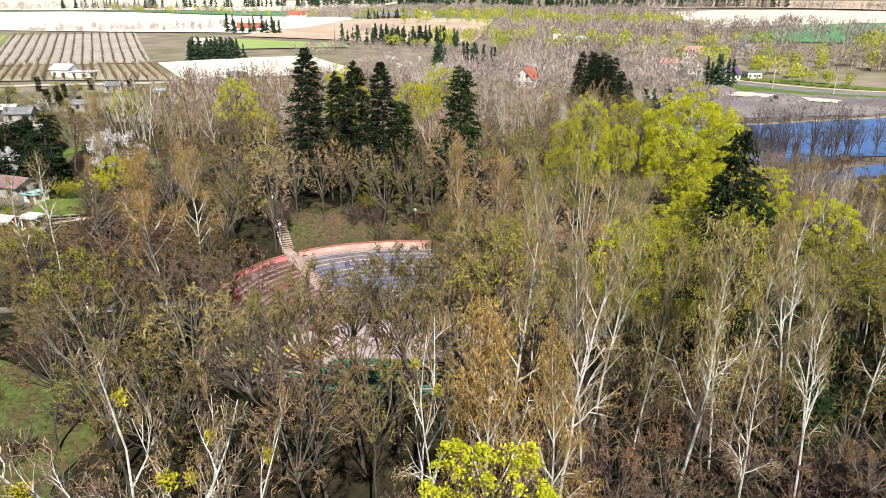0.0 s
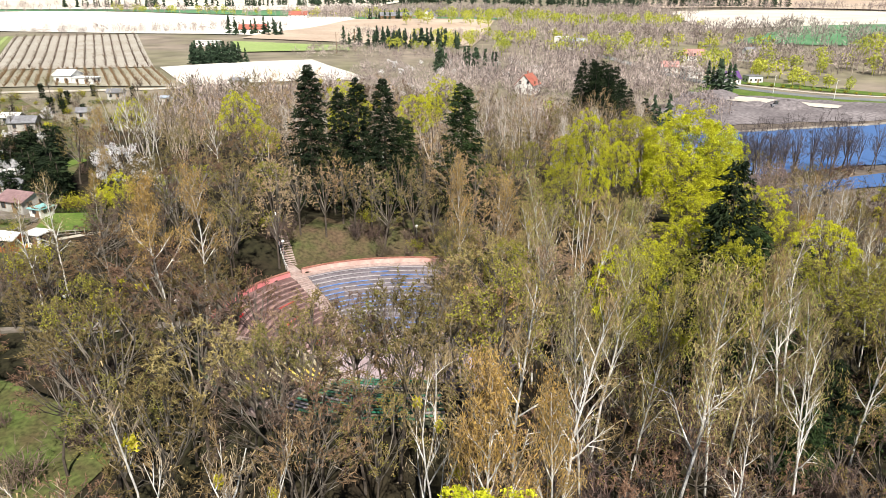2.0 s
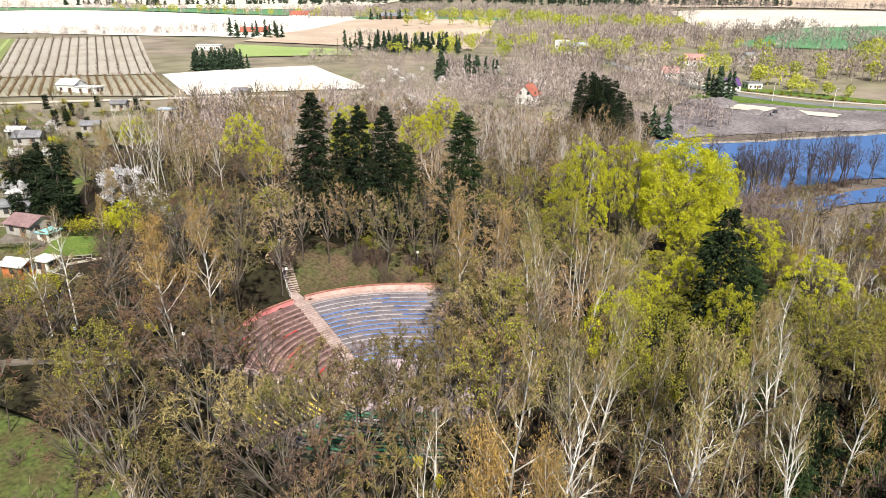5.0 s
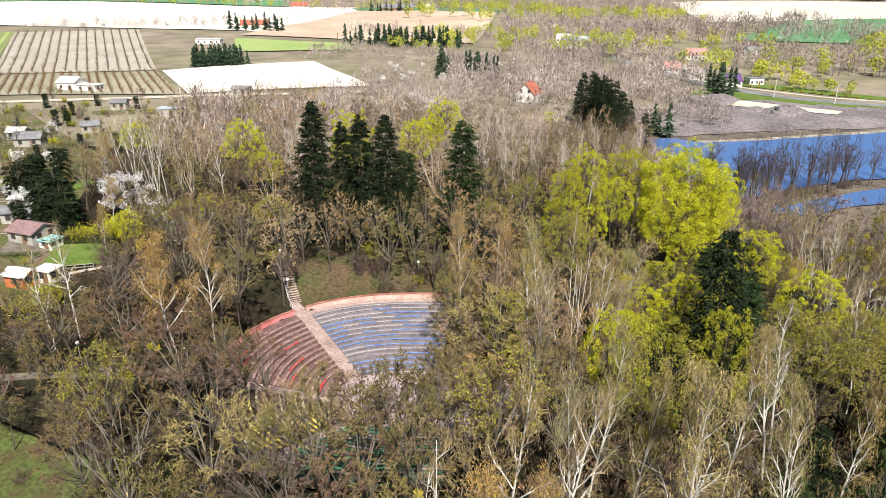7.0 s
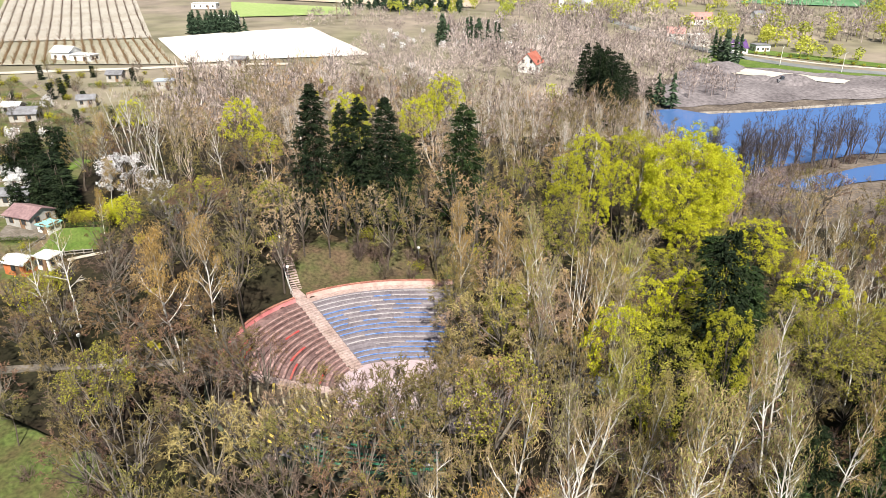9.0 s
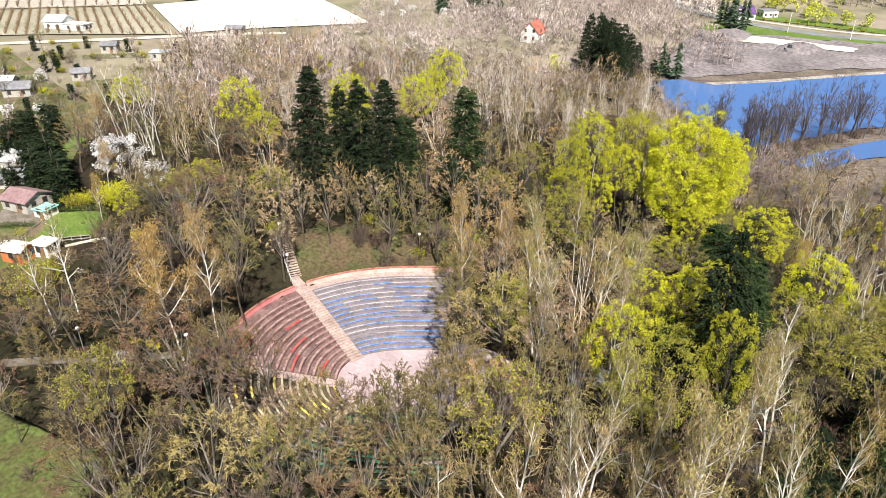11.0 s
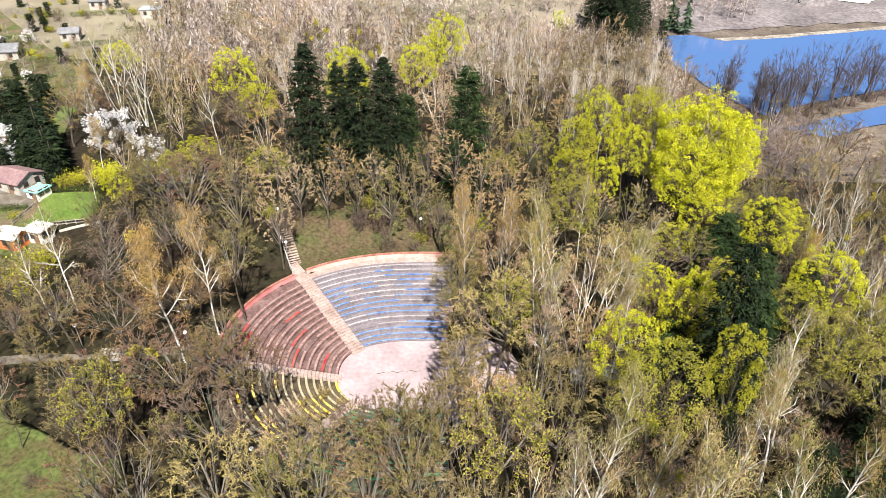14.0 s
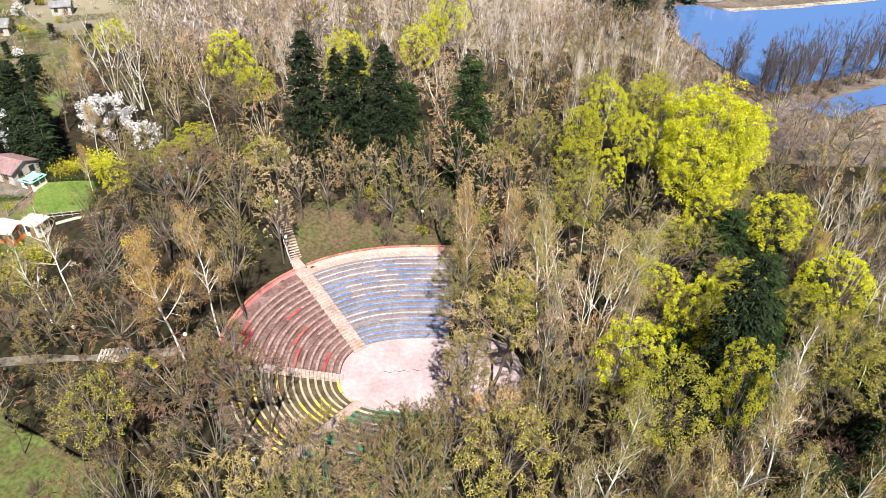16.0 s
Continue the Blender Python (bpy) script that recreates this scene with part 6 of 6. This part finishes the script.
# allotment huts
M_hutwall = mat("weathered_pale_boards", (0.36, 0.34, 0.31), (0.48, 0.46, 0.42), 0.4, fine=0.12, fine_scale=2.0)
house(-76.3, 117.2, -20, 6.0, 5.4, 2.3, 1.1, M_hutwall, M_roofbrown, "allotment hut with a mauve-brown sheet roof", "hut", windows=(2, 1), category="hut")
house(-71.3, 114.0, -20, 2.6, 2.8, 1.7, 0, M_wallwhite, M_teal, "small lean-to roofed with teal tarpaulin", "lean_to", flat=True, windows=(1, 1), category="shed")
house(-68.5, 100.0, -15, 4.0, 3.0, 2.3, 0.7, M_orange, M_wallwhite, "orange wooden shed with a pale roof", "shed", windows=(1, 1), category="shed")
house(-65.0, 101.5, -15, 3.0, 2.6, 2.2, 0, M_wallwhite, M_whitepaint, "small shed with a flat white roof", "shed", flat=True, windows=(1, 1), category="shed")
house(-64.5, 77.5, 10, 3.2, 2.6, 2.2, 0.6, M_wallwhite, M_roofred, "small shed with a red roof beside the path", "shed", windows=(1, 1), category="shed")
house(-84.0, 126.5, 8, 5.5, 4.0, 2.4, 0.9, M_hutwall, M_roofgrey, "white allotment hut with a grey roof", "hut", windows=(2, 1), category="hut")
house(-88.5, 135.0, 5, 4.0, 3.2, 2.3, 0, M_hutwall, M_whitepaint, "white allotment hut with a flat roof", "hut", flat=True, windows=(1, 1), category="hut")
house(-117, 188, 10, 7.0, 5.0, 2.5, 1.4, M_hutwall, M_roofgrey, "pale hut with a dark gabled roof", "hut", windows=(2, 1), category="hut")
house(-125, 196, 0, 5.0, 4.0, 2.4, 1.0, M_hutwall, M_wallwhite, "pale allotment hut with a gabled roof", "hut", windows=(2, 1), category="hut")
house(-108, 205, 15, 5.0, 4.0, 2.4, 1.0, M_hutwall, M_roofgrey, "allotment hut with a grey roof", "hut", windows=(2, 1), category="hut")
house(-93, 228, 5, 6.0, 4.5, 2.5, 0, M_hutwall, M_roofblue, "hut with a flat bluish roof", "hut", flat=True, windows=(2, 1), category="hut")
house(-113, 236, 5, 5.0, 4.0, 2.5, 1.0, M_hutwall, M_roofgrey, "hut beside the lane", "hut", windows=(2, 1), category="hut")
house(-78, 262, -5, 6.0, 5.0, 2.6, 0.8, M_hutwall, M_roofgrey, "hut with a grey roof beside the lane", "hut", windows=(2, 1), category="hut")
# houses
house(-148, 272, -12, 8.0, 7.0, 3.2, 1.8, M_wallwhite, M_wallwhite, "white farm building among the orchard rows", "outbuilding", windows=(2, 1), category="outbuilding")
house(-139, 268, -12, 9.0, 5.0, 2.6, 0, M_wallwhite, M_wallwhite, "low white annexe with a flat roof", "outbuilding", flat=True, windows=(2, 1), category="outbuilding")
house(32, 264, 62, 8.0, 7.0, 3.4, 3.6, M_wallwhite, M_roofred, "white gabled house with a red tiled roof", windows=(2, 2), chimney=True)
house(152, 372, 12, 12.0, 8.0, 3.0, 3.6, M_wallwhite, M_roofpurple, "white bungalow with a violet tiled roof", windows=(4, 1), chimney=True)
house(168, 377, 5, 8.0, 7.0, 3.4, 0, M_wallwhite, M_roofgrey, "low white house with a flat roof", flat=True, windows=(3, 1))
house(140, 392, 20, 10.0, 8.0, 5.6, 0, M_wallwhite, M_whitepaint, "white two-storey house behind trees", flat=True, windows=(3, 2))
house(198, 455, 30, 10.0, 8.0, 4.0, 4.4, M_wallwhite, M_roofgrey, "white gabled house with a grey roof", windows=(3, 2), chimney=True)
house(163, 458, -10, 13.0, 9.0, 3.4, 3.6, M_wallwhite, M_rooffaded, "house with a faded red roof", windows=(3, 2), chimney=True)
house(133, 412, -10, 10.0, 8.0, 3.0, 3.0, M_wallwhite, M_rooffaded, "house with a faded red roof among trees", windows=(3, 1), chimney=True)
house(92, 500, -20, 18.0, 10.0, 5.0, 2.4, M_wallwhite, M_roofblue, "large white house with a blue-grey roof", windows=(5, 2))
house(84, 505, -20, 9.0, 8.0, 8.0, 0, M_wallwhite, M_whitepaint, "white block with a flat roof", flat=True, windows=(3, 2))
house(-155, 575, 5, 22.0, 10.0, 3.5, 3.5, M_wallwhite, M_roofred, "long house with a bright red roof", windows=(6, 1), chimney=True)
house(-158, 470, 0, 16.0, 8.0, 3.2, 0, M_wallwhite, M_whitepaint, "long white farm shed beside a field", "outbuilding", flat=True, windows=(4, 1), category="outbuilding")
house(-120, 385, 0, 14.0, 8.0, 4.0, 0, M_wallwhite, M_whitepaint, "white farm building behind a conifer hedge", "outbuilding", flat=True, windows=(4, 1), category="outbuilding")
house(-18, 860, 70, 16.0, 12.0, 4.0, 6.0, M_wallwhite, M_roofgrey, "white gabled house with a dark roof", windows=(3, 2))
house(-60, 880, 0, 40.0, 12.0, 4.0, 4.0, M_wood, M_roofgrey, "long dark timber barn beside a field", "barn", windows=(5, 1), category="barn")
house(-190, 930, 0, 24.0, 14.0, 5.0, 5.0, M_wallwhite, M_roofred, "farmhouse with a red roof", windows=(4, 2))
house(262, 395, 10, 12.0, 9.0, 5.6, 3.0, M_wallwhite, M_roofgrey, "grey house behind the trees", windows=(3, 2))


def street_lamp(x, y, rz):
    z = ground(x, y)
    root = thing("street_lamp", (x, y, z), "tall pale concrete street lamp by the road", "lamp", "street lamps")
    root.rotation_euler = (0, 0, radians(rz))
    b = Buf()
    b.tube([(0, 0, -0.3), (0, 0, 4), (0, 0, 8.4), (0.5, 0, 8.9), (1.6, 0, 9.0)], (0.16, 0.13, 0.09, 0.07, 0.06), 6)
    part("pole", b.mesh("pole", M_whitepaint), root)
    b = Buf()
    b.box(1.9, 0, 8.92, 0.8, 0.3, 0.16, 0, 0.8)
    part("lamp_head", b.mesh("lamp_head", M_metal), root)


for p in ((147, 360, 60), (163, 340.5, 50), (185, 325, 30), (216, 314.5, 20)):
    street_lamp(*p)


def power_pole(x, y, h):
    z = ground(x, y)
    root = thing("power_pole", (x, y, z), "wooden power pole with crossarm", "pole", "power poles")
    b = Buf()
    b.tube([(0, 0, -0.3), (0, 0, h)], (0.2, 0.14), 6)
    part("pole", b.mesh("pole", M_wood), root)
    b = Buf()
    b.box(0, 0, h - 1.0, 2.4, 0.16, 0.16)
    part("crossarm", b.mesh("crossarm", M_wood), root)


for p in ((-63, 410, 12), (-55, 432, 12), (-20, 560, 13), (60, 640, 15)):
    power_pole(*p)


def mound(x, y, r, h, material, label):
    z = ground(x, y) + 0.1
    vs, fs = [], []
    n, m = 22, 9
    for j in range(m + 1):
        for i in range(n):
            a, k = 2 * math.pi * i / n, j / m
            rr = r * (1 - k) * (1 + 0.25 * noise.noise((x + math.cos(a) * 1.5, y + math.sin(a) * 1.5, k)))
            vs.append((x + math.cos(a) * rr * 1.5, y + math.sin(a) * rr, z + h * (1 - (1 - k) ** 2) ** 0.9 * (1 + 0.2 * noise.noise((a, k * 3, x))) - (0.4 if j == 0 else 0)))
    for j in range(m):
        for i in range(n):
            fs.append((j * n + i, j * n + (i + 1) % n, (j + 1) * n + (i + 1) % n, (j + 1) * n + i))
    tagged(new("earth_mound", mesh_of("earth_mound", vs, fs, material, True)), label, "mound", "earth mounds")


for x, y, r, h in ((126, 326, 8, 3.5), (133, 333, 7, 3.0), (152, 303, 7.5, 3.6), (118, 312, 7, 2.0), (141, 310, 5, 1.6)):
    mound(x, y, r, h, M_dirt, "heap of dark excavated earth")


def vehicle(name, x, y, rz, body, label, category):
    z = ground(x, y) + 0.4
    root = thing(name, (x, y, z), label, category)
    root.rotation_euler = (0, 0, radians(rz))
    b = Buf()
    b.box(0, 0, 0.35, 4.3, 1.75, 0.55, 0, 0.97)
    part("body", b.mesh("body", body), root)
    b = Buf()
    b.box(-0.15, 0, 0.9, 2.4, 1.6, 0.55, 0, 0.8)
    part("cabin", b.mesh("cabin", M_glass), root)
    for wx in (-1.35, 1.35):
        for wy in (-0.82, 0.82):
            b = Buf()
            b.tube([(wx, wy - 0.1, 0.33), (wx, wy + 0.1, 0.33)], (0.33, 0.33), 12)
            part("wheel", b.mesh("wheel", M_glass), root)


vehicle("car", 147.5, 366.0, -50, M_roofgrey, "dark parked car beside the road", "car")


def loader(x, y):
    z = ground(x, y) + 0.3
    root = thing("wheel_loader", (x, y, z), "small dark wheel loader on the earth lot", "loader")
    b = Buf()
    b.box(-0.8, 0, 0.8, 3.0, 1.9, 1.1, 0, 0.9)
    part("body", b.mesh("body", M_roofgrey), root)
    b = Buf()
    b.box(-0.2, 0, 1.9, 1.3, 1.5, 1.3, 0, 0.9)
    part("cab", b.mesh("cab", M_glass), root)
    b = Buf()
    b.tube([(0.7, 0, 1.5), (2.0, 0, 1.6), (2.9, 0, 0.7)], (0.16, 0.14, 0.12), 6)
    part("arm", b.mesh("arm", M_wood), root)
    b = Buf()
    b.box(3.2, 0, 0.15, 0.8, 2.2, 0.8, 0, 1.15)
    part("bucket", b.mesh("bucket", M_roofgrey), root)
    for wx in (-1.6, 0.9):
        for wy in (-0.95, 0.95):
            b = Buf()
            b.tube([(wx, wy - 0.2, 0.6), (wx, wy + 0.2, 0.6)], (0.6, 0.6), 12)
            part("wheel", b.mesh("wheel", M_glass), root)


loader(146, 300)

# shrubs of the verge and the gardens
rv = random.Random(17)
for i in range(16):
    t = i / 15
    plant(BUSH_G, 150 + 62 * t + rv.uniform(-1.5, 1.5), 377 - 45 * t + rv.uniform(-1, 1), scale=rv.uniform(0.5, 0.9), rot=rv.uniform(0, 360))
for x, y, k, s in ((-61.8, 119.0, BUSH_Y, 1.6), (-68.0, 117.2, BUSH_G, 1.3), (-66.8, 118.8, BUSH_Y, 0.9), (-70, 101.5, BUSH_Y, 0.7), (-72, 107, BUSH_G, 0.6), (-83, 129.5, BUSH_G, 0.8),
                   (-100, 150, BUSH_G, 0.9), (-112, 190, BUSH_Y, 0.7), (-90, 145, BUSH[0], 0.9)):
    plant(k, x, y, scale=s)


# clipped hedges of the gardens, each a thicket of small leaves along a line
M_hedge = mat("dark_hedge_leaves", (0.05, 0.08, 0.02), (0.10, 0.13, 0.03), 0.6, island=0.45, through_light=0.2)


def hedge(a, b, h, w, seed):
    rng = np.random.default_rng(seed)
    ln = math.dist(a, b)
    z = min(ground(*a), ground(*b))
    root = thing("hedge", (a[0], a[1], z), "dark green clipped garden hedge", "hedge", "garden hedges")
    n = int(ln * 90)
    p = np.stack([rng.uniform(0, ln, n), rng.normal(size=n) * w * 0.4, h * rng.uniform(0.05, 1, n) ** 0.6], 1)
    c, s = (b[0] - a[0]) / ln, (b[1] - a[1]) / ln
    q = np.stack([c * p[:, 0] - s * p[:, 1], s * p[:, 0] + c * p[:, 1], p[:, 2]], 1)
    f = Buf()
    f.leaves(q, rng.uniform(0.07, 0.15, n), rng)
    part("foliage", f.mesh("foliage", M_hedge), root, "", "stuff")
    f = Buf()
    k = int(ln * 2)
    t = np.linspace(0, ln, k)
    base = np.stack([c * t, s * t, np.full(k, -0.2)], 1)
    f.spikes(base, base + UP * h * 0.8, 0.03)
    part("stem_row", f.mesh("stem_row", M_bark), root, "", "stuff")


for i, (a, b, h, w) in enumerate((((-70.5, 115.4), (-62.3, 116.8), 1.1, 0.9), ((-59, 107.5), (-61.8, 116), 1.0, 0.7), ((-87.5, 131.5), (-85.8, 136), 1.4, 1.2), ((-80, 109), (-71, 109.8), 1.2, 0.9),
                                  ((-92, 130), (-84, 133.5), 1.3, 1.0), ((-95, 139), (-84, 141), 1.2, 1.0), ((-100, 160), (-88, 157), 1.4, 1.0), ((-81.5, 119), (-83.5, 125), 1.3, 1.0))):
    hedge(a, b, h, w, 700 + i)


def pallet_stack():
    """Grey slatted timber decks lying on the path west of the bowl."""
    x, y = -43.2, 76.4
    z = ground(x, y) + 0.1
    root = thing("slatted_platform", (x, y, z), "weathered grey slatted timber platform beside the footpath", "platform")
    root.rotation_euler = (0, 0, radians(8))
    for i in range(9):
        b = Buf()
        b.box(-1.9 + i * 0.47, 0, 0.28, 0.30, 2.3, 0.06)
        part("slat", b.mesh("slat", M_greywood), root)
    for sy in (-0.95, 0, 0.95):
        b = Buf()
        b.box(0, sy, -0.15, 4.2, 0.12, 0.43)
        part("beam", b.mesh("beam", M_greywood), root)


M_greywood = mat("weathered_grey_timber", (0.30, 0.27, 0.24), (0.42, 0.39, 0.35), 0.9, fine=0.2, fine_scale=5)
pallet_stack()


def picket_fence(a, b, n):
    z = ground(*a)
    root = thing("garden_fence", (a[0], a[1], z), "low wooden fence between the gardens", "fence", "garden fences")
    ang = math.atan2(b[1] - a[1], b[0] - a[0])
    ln = math.dist(a, b)
    for i in range(n + 1):
        t = ln * i / n
        f = Buf()
        f.box(t * math.cos(ang), t * math.sin(ang), -0.2, 0.1, 0.1, 1.35, ang)
        part("post", f.mesh("post", M_greywood), root)
    for h in (0.35, 0.85):
        f = Buf()
        f.box(ln / 2 * math.cos(ang), ln / 2 * math.sin(ang), h, ln, 0.05, 0.12, ang)
        part("rail", f.mesh("rail", M_greywood), root)


picket_fence((-71.5, 105.2), (-70.6, 114.8), 6)
picket_fence((-68.5, 104.2), (-60, 106.2), 6)
picket_fence((-81, 118.5), (-86.5, 119.2), 4)
picket_fence((-84, 139.5), (-96, 137.5), 7)


# garden clutter round the huts
rg = random.Random(41)
for _ in range(150):
    x, y = rg.uniform(-150, -78), rg.uniform(118, 246)
    if x < -0.72 * y - 8 or x > -70 - 0.1 * (y - 118) or (-95 < x < -80 and 143 < y < 156):
        continue
    r = rg.random()
    if r < 0.55:
        plant(rg.choice(BUSH + [BUSH_G, BUSH_G]), x, y, scale=rg.uniform(0.5, 1.1), rot=rg.uniform(0, 360))
    elif r < 0.75:
        plant(COLUMN, x, y, scale=rg.uniform(0.5, 0.9), rot=rg.uniform(0, 360))
    elif r < 0.95:
        plant(rg.choice(BARE[:2]), x, y, scale=rg.uniform(0.3, 0.5), rot=rg.uniform(0, 360))
    else:
        plant(CHERRY, x, y, scale=rg.uniform(0.45, 0.7), rot=rg.uniform(0, 360))
for i, (a, b) in enumerate((((-112, 182), (-98, 186)), ((-128, 190), (-118, 205)), ((-104, 198), (-92, 201)), ((-118, 226), (-100, 230)), ((-98, 212), (-84, 214)), ((-110, 168), (-96, 172)))):
    hedge(a, b, 1.5, 1.1, 760 + i)
